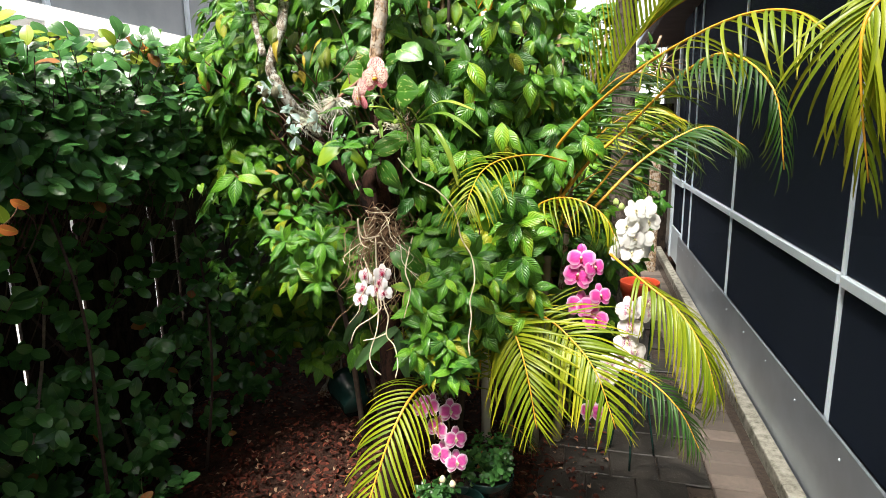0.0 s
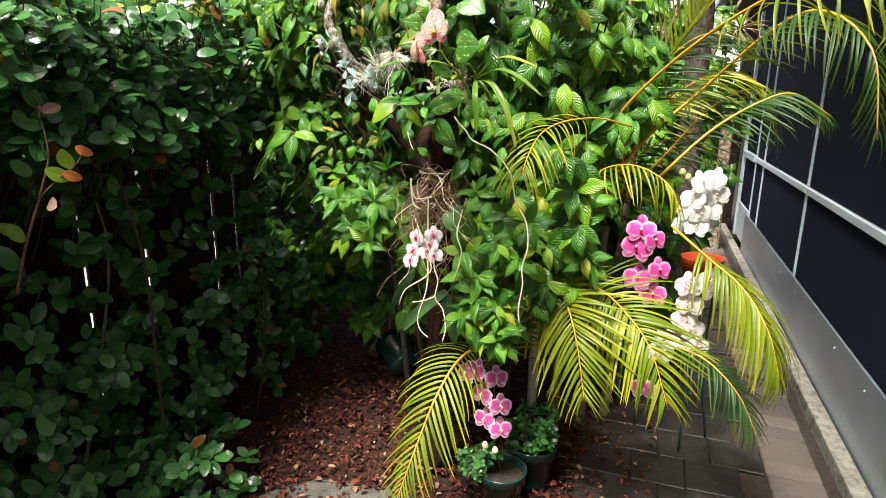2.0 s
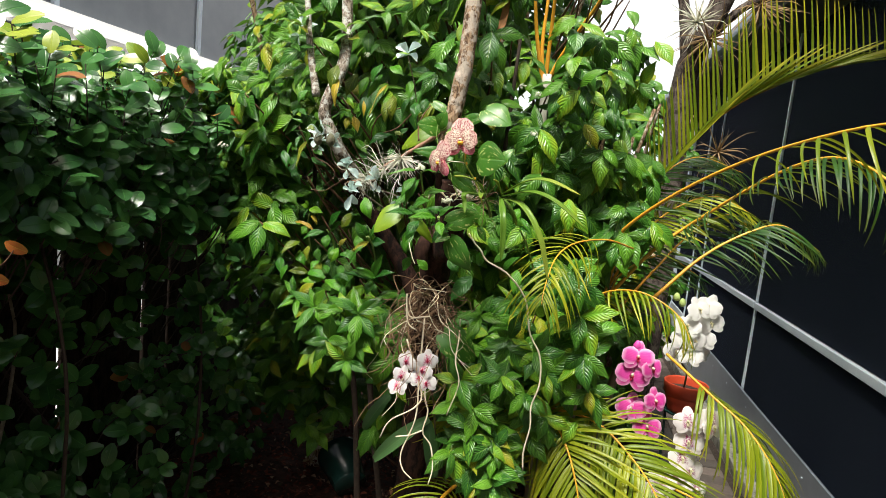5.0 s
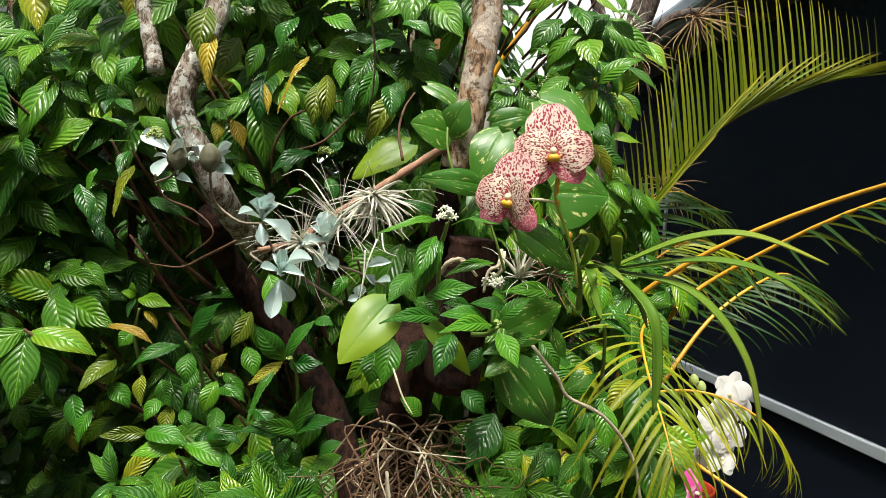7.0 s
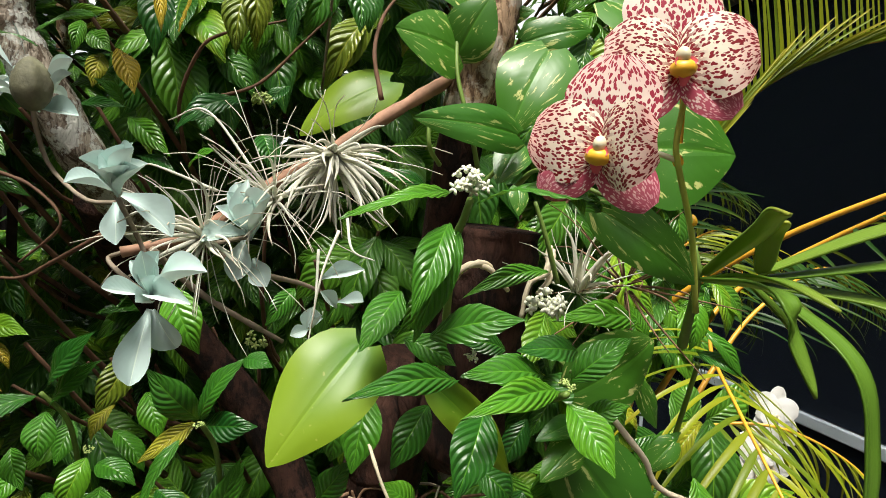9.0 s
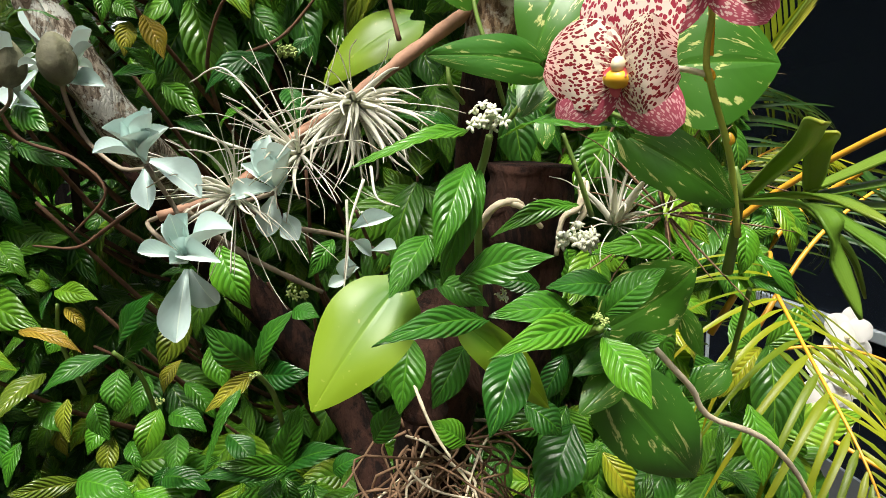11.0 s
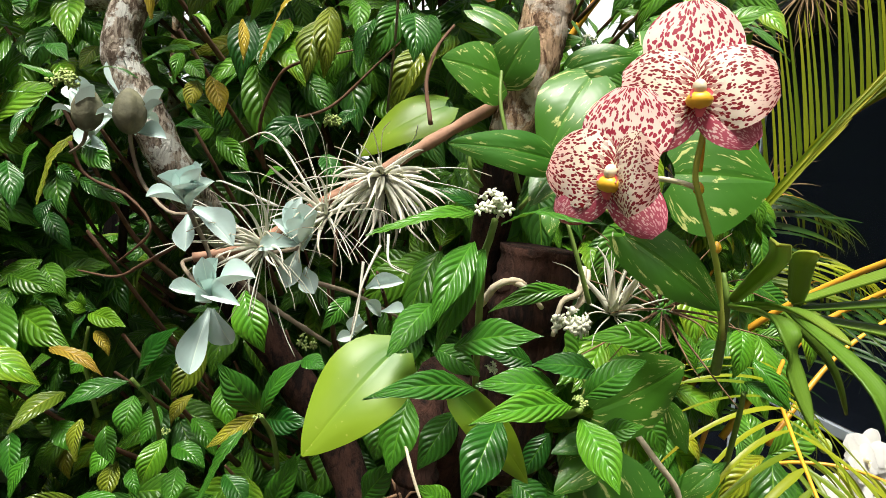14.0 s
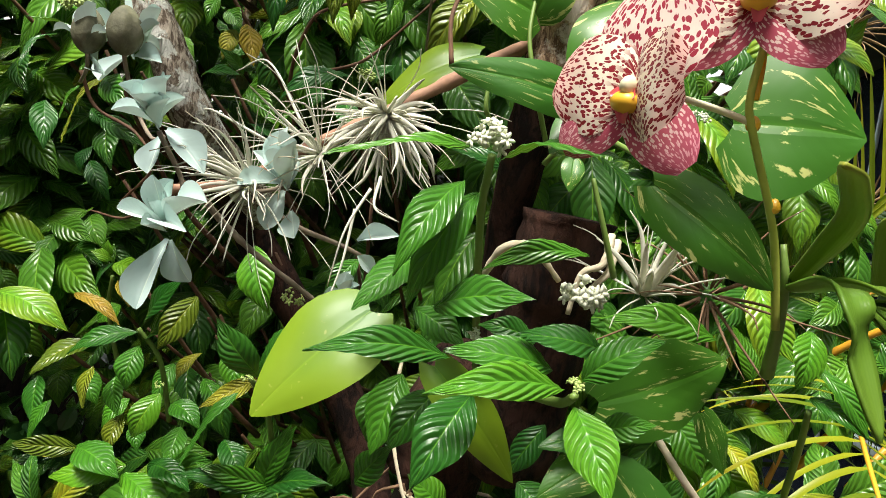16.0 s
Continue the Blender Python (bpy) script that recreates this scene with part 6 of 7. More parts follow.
def strap(parent, points, width, mat=None, fold=0.3):
    """A thick keeled strap leaf along a curve."""
    C = spline(points, 22)
    T = np.gradient(C, axis=0)
    V, UV, F = [], [], []
    for i in range(22):
        u = i / 21
        t = Vector(T[i]).normalized()
        s = t.cross(Vector((0.1, -0.5, 1))).normalized()
        n = s.cross(t)
        w = width * 0.5 * min(1.0, 0.55 + 2 * u) * (1 - 0.25 * u) * max(0.05, 1 - u ** 9)
        for k in range(7):
            v = k / 3 - 1
            V.append(Vector(C[i]) + s * w * v + n * (fold * w * abs(v)))
            UV.append((u, (v + 1) / 2))
        for k in range(7):
            v = 1 - k / 3
            V.append(Vector(C[i]) + s * w * v * 0.97 + n * (fold * w * abs(v) - 0.0016))
            UV.append((u, (v + 1) / 2))
    for i in range(21):
        for k in range(14):
            F.append((i * 14 + k, i * 14 + (k + 1) % 14, (i + 1) * 14 + (k + 1) % 14, (i + 1) * 14 + k))
    F.append(tuple(21 * 14 + k for k in range(14)))
    return child("strap_leaf", arrays_mesh("strap_leaf", [tuple(p) for p in V], F, UV, mat or M_STRAP), parent)


vanda = thing("strap_leaf_orchid", (0.07, -0.1, 1.4), "strap-leaved orchid with arching keeled green leaves on the stump", "orchid")

strap(vanda, [(0.121, -0.1, 1.468), (0.176, -0.15, 1.503), (0.226, -0.18, 1.51), (0.297, -0.2, 1.487)], 0.017)
strap(vanda, [(0.121, -0.1, 1.464), (0.192, -0.17, 1.482), (0.249, -0.2, 1.467), (0.315, -0.21, 1.419)], 0.017)
strap(vanda, [(0.122, -0.1, 1.461), (0.177, -0.16, 1.449), (0.223, -0.19, 1.388), (0.253, -0.19, 1.291)], 0.018)
strap(vanda, [(0.119, -0.1, 1.463), (0.135, -0.16, 1.426), (0.142, -0.17, 1.377), (0.143, -0.17, 1.321)], 0.016)
strap(vanda, [(0.121, -0.1, 1.468), (0.11, -0.12, 1.492), (0.105, -0.14, 1.501)], 0.016)
strap(vanda, [(0.121, -0.09, 1.461), (0.148, -0.1, 1.431), (0.164, -0.1, 1.4)], 0.014)
strap(vanda, [(0.082, -0.1, 1.466), (0.07, -0.16, 1.491), (0.048, -0.2, 1.5), (0.03, -0.23, 1.5)], 0.012)
strap(vanda, [(0.082, -0.1, 1.462), (0.053, -0.2, 1.465), (0.055, -0.21, 1.444), (0.06, -0.22, 1.422)], 0.012)
strap(vanda, [(0.082, -0.1, 1.462), (0.082, -0.16, 1.468), (0.087, -0.2, 1.458)], 0.014)
stem('stem', [(0.096, -0.06, 1.412), (0.088, -0.08, 1.442), (0.078, -0.1, 1.465), (0.074, -0.1, 1.483)], 0.0038, 0.0014, M_STEM, vanda, 14, 8)


# ---- orchids ----
def petal_paint(name, base, mark, style, edge=None, thin=0.18, seed=0.0):
    """A petal: plain, spotted, edged, or with an eye of another colour."""
    m = Nodes(name, 0.45, spec=0.4)
    u, v = m.uv()
    r = m.rand()
    a = m.math("ABSOLUTE", m.math("SUBTRACT", v, 0.5))
    c = base
    if style in ("spots", "net"):
        p = m.node("CombineXYZ", X=m.math("MULTIPLY", u, 6.5), Y=m.math("MULTIPLY", v, 11.0), Z=m.math("MULTIPLY", r, 50.0))
        w = m.node("VectorMath", settings={"operation": "ADD"}, i0=p, i1=m.node("VectorMath", settings={"operation": "MULTIPLY"}, i0=m.node("TexNoise", 1, Vector=p, Scale=1.1, Detail=2.0), i1=(0.7, 0.7, 0.7)))
        d = m.node("TexVoronoi", 0, Vector=w, Scale=2.3)
        stripe = m.math("SINE", m.math("ADD", m.math("MULTIPLY", v, 70.0), m.math("MULTIPLY", m.noise(3.0, 2.0, p), 4.0)))
        near = m.ramp(u, [(0.1, 1.0), (0.36, 0.0)])
        flush = m.mix(m.ramp(m.math("ADD", u, m.math("MULTIPLY", a, 0.3)), [(0.6, 0.0), (1.05, 0.75)]), base, edge or base)
        if style == "spots":
            spot = m.ramp(d, [(0.43, 1.0), (0.49, 0.0)])
            f = m.math("MAXIMUM", spot, m.math("MULTIPLY", m.math("GREATER_THAN", stripe, 0.1), near))
            c = m.mix(f, flush, mark)
        else:
            f = m.ramp(d, [(0.36, 0.0), (0.46, 1.0)])
            c = m.mix(m.math("MULTIPLY", f, m.ramp(u, [(0.0, 1.0), (1.0, 0.75)])), flush, mark)
    elif style == "edge":
        rim = m.math("MAXIMUM", m.math("MAXIMUM", m.ramp(a, [(0.28, 0.0), (0.46, 1.0)]), m.ramp(u, [(0.72, 0.0), (0.95, 1.0)])), m.ramp(u, [(0.0, 0.8), (0.16, 0.0)]))
        vein = m.math("SINE", m.math("MULTIPLY", v, 70.0))
        inner = m.mix(m.math("MULTIPLY", m.math("ADD", vein, 1.0), 0.05), mark, base)
        c = m.mix(rim, inner, base)
    elif style == "eye":
        n = m.noise(9.0, 2.0, m.node("CombineXYZ", X=m.math("MULTIPLY", u, 2.0), Y=m.math("MULTIPLY", v, 3.0), Z=m.math("MULTIPLY", r, 9.0)))
        f = m.math("MULTIPLY", m.ramp(u, [(0.2, 1.0), (0.42, 0.0)]), m.ramp(n, [(0.42, 0.0), (0.52, 1.0)]))
        c = m.mix(f, base, mark)
    else:
        c = m.mix(m.math("MULTIPLY", m.noise(40.0), 0.3), base, mark)
    m.color(c)
    vein = m.math("SINE", m.math("MULTIPLY", v, 45.0))
    m.bump(vein, 0.03, 0.001)
    m.thin(c, thin)
    return m.mat


def w_sepal(u):
    return 0.36 * max(0.0, math.sin(math.pi * (0.06 + 0.9 * u))) ** 0.55


def w_broad(u):
    return 0.52 * max(0.0, math.sin(math.pi * (0.07 + 0.88 * u ** 1.25))) ** 0.55


def w_petal(u):
    return 0.56 * max(0.0, math.sin(math.pi * (0.05 + 0.9 * u ** 0.85))) ** 0.5


def turned(piece, g, lift=0.0, size=1.0, tilt=0.0):
    """A blade turned by g degrees round the flower's axis."""
    v, f, u = piece
    m = Matrix.Rotation(radians(g - 90), 4, "Z") @ Matrix.Rotation(radians(tilt), 4, "X") @ Matrix.Scale(size, 4)
    w = np.array(m)
    return v @ w[:3, :3].T + np.array((0, 0, lift)), f, u


def orchid_kind(name, petal_m, sepal_m, lip_m, column_m, callus_m=None, low_m=None, tops=1.05, tilts=(0, 0), wide=w_sepal):
    """The meshes of one flower, of radius 1, facing +z with its top to +y."""
    pet = [blade(w_petal, 12, 10, 0.3, 0.6, 0.05, 0.16, wavy=0.035, seed=3 + k) for k in range(2)]
    sep = blade(w_sepal, 10, 6, 0.2, 0.5, 0.1, 0.2, wavy=0.015, seed=5)
    top = blade(wide, 12, 8, 0.12, 0.25, 0.05, 0.3, wavy=0.02, seed=6)
    lip = joined([
        turned(blade(lambda u: 0.2 * (1 - 0.5 * u) + 0.1 * math.sin(math.pi * u), 6, 4, 0.9, 1.6, 0.6, seed=1), 270, 0.05, 0.36),
        turned(blade(lambda u: 0.26 * math.sin(math.pi * (0.1 + 0.8 * u)), 6, 4, 1.2, 0.6, 0.5, seed=2), 205, 0.05, 0.25),
        turned(blade(lambda u: 0.26 * math.sin(math.pi * (0.1 + 0.8 * u)), 6, 4, 1.2, 0.6, 0.5, seed=2), 335, 0.05, 0.25),
    ])

    def knob(nm, r, sx, sy, sz, y, z, mat):
        bm = bmesh.new()
        bmesh.ops.create_uvsphere(bm, u_segments=12, v_segments=9, radius=r)
        for v in bm.verts:
            v.co = Vector((v.co.x * sx, v.co.y * sy + y, v.co.z * sz + z))
        for fc in bm.faces:
            fc.smooth = True
        me = bpy.data.meshes.new(nm)
        bm.to_mesh(me)
        bm.free()
        me.materials.append(mat)
        return me

    kind = {
        "flower": knob("flower", 0.1, 0.9, 1.15, 1.4, 0.05, 0.15, column_m),
        "sepal": [arrays_mesh("sepal", *turned(top, 90, -0.02, tops), sepal_m)] + [arrays_mesh("sepal", *turned(sep, g, 0.0, 1.0), low_m or sepal_m) for g in (222, 318)],
        "petal": [arrays_mesh("petal", *turned(pet[k], g, 0.03, 1.0, tilts[k]), petal_m) for k, g in enumerate((8, 172))],
        "lip": [arrays_mesh("lip", *lip, lip_m)],
        "callus": [knob("callus", 0.16, 1.1, 0.75, 0.9, -0.11, 0.14, callus_m)] if callus_m else [],
    }
    return kind


def flower(parent, kind, at, face, r, lean=0.0):
    Z = Vector(face).normalized()
    Y = Vector((0, 0, 1)) - Z * Z.z
    Y.normalize()
    X = Y.cross(Z)
    m = Matrix.Translation(at) @ Matrix((X, Y, Z)).transposed().to_4x4() @ Matrix.Rotation(radians(lean), 4, "Z") @ Matrix.Scale(r, 4)
    f = child("flower", kind["flower"], parent, m)
    for nm in ("sepal", "petal", "lip", "callus"):
        for me in kind[nm]:
            child(nm, me, f, m)
    return f


def orchid_bud(parent, at, r, mat):
    bm = bmesh.new()
    bmesh.ops.create_uvsphere(bm, u_segments=10, v_segments=8, radius=r)
    for v in bm.verts:
        v.co = Vector((v.co.x * (1 - 0.2 * v.co.z / r), v.co.y * (1 - 0.2 * v.co.z / r), v.co.z * 1.25)) + Vector(at)
    part("bud", bm, mat, parent)


M_YOLK = plain("orchid_yellow", (0.8, 0.45, 0.03), 0.4, var=0.15)
M_CREAM = plain("orchid_cream", (0.8, 0.74, 0.5), 0.4, var=0.1)
M_CRIMSON = plain("orchid_crimson", (0.5, 0.02, 0.08), 0.4, var=0.2)
M_MAGBUD = plain("magenta_bud", (0.6, 0.06, 0.32), 0.45, var=0.15)
M_SPIKE = plain("flower_spike", (0.12, 0.09, 0.03), 0.5, var=0.3)
M_OLEAF = plain_leaf("orchid_leaf", (0.03, 0.09, 0.025), (0.07, 0.15, 0.05), 0.4, 0.08)
M_SPOTPETAL = petal_paint("spotted_petal", (0.93, 0.83, 0.68), (0.26, 0.012, 0.02), "spots", (0.88, 0.5, 0.46))
M_SPOTTOP = petal_paint("spotted_sepal", (0.93, 0.8, 0.7), (0.4, 0.03, 0.06), "spots", (0.9, 0.6, 0.56))
M_SPOTLOW = petal_paint("netted_sepal", (0.93, 0.7, 0.66), (0.5, 0.02, 0.08), "net", (0.85, 0.3, 0.42))
M_ROSELIP = plain("rose_lip", (0.72, 0.13, 0.17), 0.4, var=0.25)
K_SPOT = orchid_kind("spotted", M_SPOTPETAL, M_SPOTTOP, M_ROSELIP, M_CREAM, M_YOLK, M_SPOTLOW, 1.28, (4, 4), w_broad)
K_SPOTCUP = orchid_kind("spotted", M_SPOTPETAL, M_SPOTTOP, M_ROSELIP, M_CREAM, M_YOLK, M_SPOTLOW, 1.22, (40, -2), w_broad)
K_WHITE = orchid_kind("white", petal_paint("white_petal", (0.93, 0.93, 0.91), (0.88, 0.89, 0.84), "plain", thin=0.4), petal_paint("white_sepal", (0.92, 0.92, 0.89), (0.86, 0.88, 0.8), "plain", thin=0.4), M_CREAM, M_CREAM)
K_MAGENTA = orchid_kind("magenta", petal_paint("magenta_petal", (0.92, 0.48, 0.72), (0.8, 0.05, 0.4), "edge"), petal_paint("magenta_sepal", (0.88, 0.4, 0.64), (0.74, 0.06, 0.36), "edge"), M_CRIMSON, M_CREAM)
K_PINK = orchid_kind("pink", petal_paint("pink_petal", (0.93, 0.76, 0.86), (0.74, 0.07, 0.4), "edge"), petal_paint("pink_sepal", (0.93, 0.74, 0.84), (0.7, 0.1, 0.4), "edge"), M_CREAM, M_CREAM)
K_EYED = orchid_kind("eyed", petal_paint("eyed_petal", (0.95, 0.94, 0.94), (0.5, 0.03, 0.16), "eye"), petal_paint("eyed_sepal", (0.93, 0.9, 0.88), (0.5, 0.04, 0.18), "eye"), M_CRIMSON, M_CRIMSON)
K_PALE = orchid_kind("pale", petal_paint("pale_petal", (0.92, 0.88, 0.88), (0.4, 0.05, 0.2), "eye", thin=0.3), petal_paint("pale_sepal", (0.9, 0.84, 0.85), (0.4, 0.08, 0.22), "eye", thin=0.3), M_CREAM, M_CREAM)

spotted = thing("spotted_orchid", (0.05, -0.1, 1.4), "moth orchid with cream petals covered in maroon spots", "orchid")

flower(spotted, K_SPOT, (0.023, -0.152, 1.578), (-0.22, -1, 0.03), 0.0405, 6)
flower(spotted, K_SPOTCUP, (-0.019, -0.158, 1.529), (-0.7, -1, -0.05), 0.0385, -6)
stem('spike', [(0.078, -0.1, 1.441), (0.067, -0.11, 1.476), (0.057, -0.12, 1.495), (0.038, -0.135, 1.525), (0.032, -0.14, 1.539), (0.032, -0.145, 1.562), (0.031, -0.15, 1.579)], 0.0021, 0.0015, M_SPIKEGREEN, spotted, 30, 7)
stem('pedicel', [(0.037, -0.135, 1.53), (0.023, -0.14, 1.532), (0.002, -0.155, 1.531), (-0.014, -0.165, 1.529)], 0.0016, 0.0014, M_CREAM, spotted, 12, 6)
stem('pedicel', [(0.034, -0.14, 1.539), (0.034, -0.14, 1.557), (0.027, -0.15, 1.572)], 0.0017, 0.0014, M_YOLK, spotted, 12, 6)
orchid_bud(spotted, (0.037, -0.135, 1.53), 0.003, M_YOLK)
orchid_bud(spotted, (0.058, -0.12, 1.498), 0.003, M_YOLK)

eyed = thing("mounted_orchid", (-0.15, 0.15, 0.9), "white moth orchid with crimson eyes hanging among pale roots", "orchid", "moth orchids")
flower(eyed, K_EYED, (-0.096, 0.020, 0.995), (-0.38, -1, -0.01), 0.029, -3)
flower(eyed, K_EYED, (-0.106, 0.020, 0.953), (-0.21, -1, -0.01), 0.029, -15)
flower(eyed, K_EYED, (-0.116, 0.020, 0.922), (-0.27, -1, 0.32), 0.029, 10)
flower(eyed, K_EYED, (-0.040, 0.020, 1.008), (0.14, -1, -0.03), 0.029, 1)
flower(eyed, K_EYED, (-0.050, 0.020, 0.978), (-0.17, -1, 0.06), 0.029, -10)
flower(eyed, K_EYED, (-0.037, 0.020, 0.945), (0.03, -1, 0.05), 0.029, 15)
flower(eyed, K_EYED, (-0.059, 0.020, 0.956), (0.1, -1, 0.28), 0.029, 10)
stem('spike', [(-0.032, 0.2, 0.722), (-0.053, 0.2, 0.843), (-0.092, 0.18, 0.93), (-0.138, 0.17, 0.981), (-0.159, 0.16, 0.963)], 0.003, 0.002, M_SPIKE, eyed, 20, 6)
oleaf = placed(eyed, meshes_of('orchid_leaf', [blade(lambda u: 0.14 * max(0.0, math.sin(math.pi * (0.08 + 0.86 * u))) ** 0.5, 10, 4, 0.2, 0.6, 0.4, seed=k) for k in range(2)], M_OLEAF), 0.28)
oleaf((-0.055, 0.2, 0.768), (-0.213, 0.15, 0.627), 0.044)
oleaf((-0.058, 0.2, 0.762), (-0.014, 0.16, 0.601), 0.041)
oleaf((-0.196, 0.24, 0.803), (-0.265, 0.2, 0.694), 0.039)
oleaf((-0.045, 0.24, 0.757), (0.05, 0.24, 0.865), 0.041)
oleaf((-0.265, 0.4, 1.011), (-0.334, 0.35, 0.857), 0.076)

pink = thing("pink_orchid", (0.12, 0.16, 0.2), "pink moth orchid with white-edged petals in a black pot", "orchid", "moth orchids")
flower(pink, K_PINK, (0.077, 0.13, 0.529), (-0.6, -1, 0.3), 0.042, -4)
flower(pink, K_PINK, (0.145, 0.13, 0.512), (0.7, -1, 0.3), 0.042, -4)
flower(pink, K_PINK, (0.099, 0.13, 0.445), (-0.4, -1, 0.3), 0.042, -6)
flower(pink, K_PINK, (0.162, 0.13, 0.412), (0.7, -1, 0.3), 0.042, -7)
flower(pink, K_PINK, (0.109, 0.13, 0.353), (-0.3, -1, 0.3), 0.042, -3)
flower(pink, K_PINK, (0.165, 0.13, 0.326), (0.7, -1, 0.3), 0.042, -3)
flower(pink, K_PINK, (0.042, 0.13, 0.513), (-0.7, -1, 0.3), 0.042, 8)
stem('spike', [(0.157, 0.22, 0.087), (0.136, 0.18, 0.223), (0.126, 0.16, 0.342), (0.133, 0.16, 0.45), (0.105, 0.16, 0.541), (0.069, 0.16, 0.548)], 0.003, 0.002, M_SPIKE, pink, 24, 6)
orchid_bud(pink, (0.114, 0.13, 0.255), 0.011, M_CREAM)
orchid_bud(pink, (0.15, 0.13, 0.243), 0.011, M_CREAM)

magenta = thing("magenta_orchid", (0.58, 0.6, 0.5), "magenta moth orchid with broad rounded petals on an arching spike", "orchid", "moth orchids")
flower(magenta, K_MAGENTA, (0.555, 0.5, 0.975), (-0.1, -1, 0.3), 0.052, 1)
flower(magenta, K_MAGENTA, (0.545, 0.5, 0.911), (-0.2, -1, 0.3), 0.056, -8)
flower(magenta, K_MAGENTA, (0.602, 0.5, 0.943), (0.8, -1, 0.3), 0.045, 9)
flower(magenta, K_MAGENTA, (0.556, 0.5, 0.8), (-0.2, -1, 0.3), 0.052, 0)
flower(magenta, K_MAGENTA, (0.626, 0.5, 0.838), (0.6, -1, 0.3), 0.045, 2)
flower(magenta, K_MAGENTA, (0.613, 0.5, 0.746), (0.1, -1, 0.3), 0.048, 6)
flower(magenta, K_MAGENTA, (0.583, 0.5, 0.79), (0.3, -1, 0.3), 0.045, -3)
orchid_bud(magenta, (0.551, 0.52, 1.009), 0.014, M_MAGBUD)
stem('spike', [(0.671, 0.6, 0.406), (0.629, 0.57, 0.648), (0.581, 0.55, 0.831), (0.552, 0.54, 0.994)], 0.004, 0.0025, M_SPIKE, magenta, 24, 6)

whiteo = thing("white_orchid", (0.75, 0.7, 0.5), "white moth orchid in full bloom in a red plastic pot", "orchid", "moth orchids")
flower(whiteo, K_WHITE, (0.781, 0.66, 1.145), (-0.4, -1, 0.34), 0.044, -13)
flower(whiteo, K_WHITE, (0.742, 0.62, 1.137), (0.44, -1, 0.51), 0.044, 15)
flower(whiteo, K_WHITE, (0.796, 0.66, 1.09), (0.0, -1, 0.25), 0.044, 14)
flower(whiteo, K_WHITE, (0.716, 0.62, 1.077), (-0.28, -1, 0.45), 0.044, -6)
flower(whiteo, K_WHITE, (0.755, 0.66, 1.08), (0.33, -1, 0.35), 0.044, -2)
flower(whiteo, K_WHITE, (0.71, 0.62, 1.029), (-0.13, -1, 0.24), 0.044, -1)
flower(whiteo, K_WHITE, (0.778, 0.66, 1.029), (-0.42, -1, 0.25), 0.044, 11)
flower(whiteo, K_WHITE, (0.743, 0.62, 1.03), (0.28, -1, 0.14), 0.044, -1)
flower(whiteo, K_WHITE, (0.698, 0.66, 0.973), (0.09, -1, 0.24), 0.044, 2)
flower(whiteo, K_WHITE, (0.737, 0.62, 0.978), (0.11, -1, 0.45), 0.044, -11)
flower(whiteo, K_WHITE, (0.772, 0.66, 0.985), (0.5, -1, 0.2), 0.044, -2)
stem('spike', [(0.783, 0.85, 0.784), (0.769, 0.78, 0.872), (0.733, 0.72, 0.931), (0.739, 0.69, 1.027), (0.778, 0.68, 1.138)], 0.004, 0.0025, M_SPIKE, whiteo, 24, 6)
orchid_bud(whiteo, (0.674, 0.66, 1.165), 0.012, M_BUDGREEN)
orchid_bud(whiteo, (0.695, 0.66, 1.148), 0.012, M_BUDGREEN)

paleo = thing("pale_orchid", (0.66, 0.5, 0.4), "pale mauve-veined moth orchid drooping behind palm leaflets", "orchid", "moth orchids")
flower(paleo, K_PALE, (0.723, 0.44, 0.81), (-0.3, -1, 0.35), 0.046, 14)
flower(paleo, K_PALE, (0.786, 0.44, 0.831), (0.4, -1, 0.35), 0.046, -9)
flower(paleo, K_PALE, (0.733, 0.44, 0.744), (-0.2, -1, 0.35), 0.046, 5)
flower(paleo, K_PALE, (0.721, 0.44, 0.688), (0.2, -1, 0.35), 0.046, 5)
flower(paleo, K_PALE, (0.749, 0.44, 0.656), (0.4, -1, 0.35), 0.046, -1)
flower(paleo, K_PALE, (0.775, 0.44, 0.594), (0.7, -1, 0.35), 0.046, -7)
flower(paleo, K_PALE, (0.673, 0.44, 0.607), (-0.5, -1, 0.35), 0.046, -10)
flower(paleo, K_PALE, (0.655, 0.44, 0.553), (-0.4, -1, 0.35), 0.046, -4)
flower(paleo, K_PALE, (0.708, 0.44, 0.614), (0, -1, 0.35), 0.046, -2)
flower(paleo, K_PINK, (0.612, 0.44, 0.41), (-0.2, -1, 0.35), 0.046, 8)
flower(paleo, K_PALE, (0.795, 0.44, 0.806), (0.8, -1, 0.35), 0.046, 3)
stem('spike', [(0.698, 0.6, 0.264), (0.72, 0.55, 0.457), (0.75, 0.52, 0.653), (0.765, 0.52, 0.763), (0.794, 0.52, 0.808)], 0.0035, 0.0025, M_SPIKE, paleo, 24, 6)


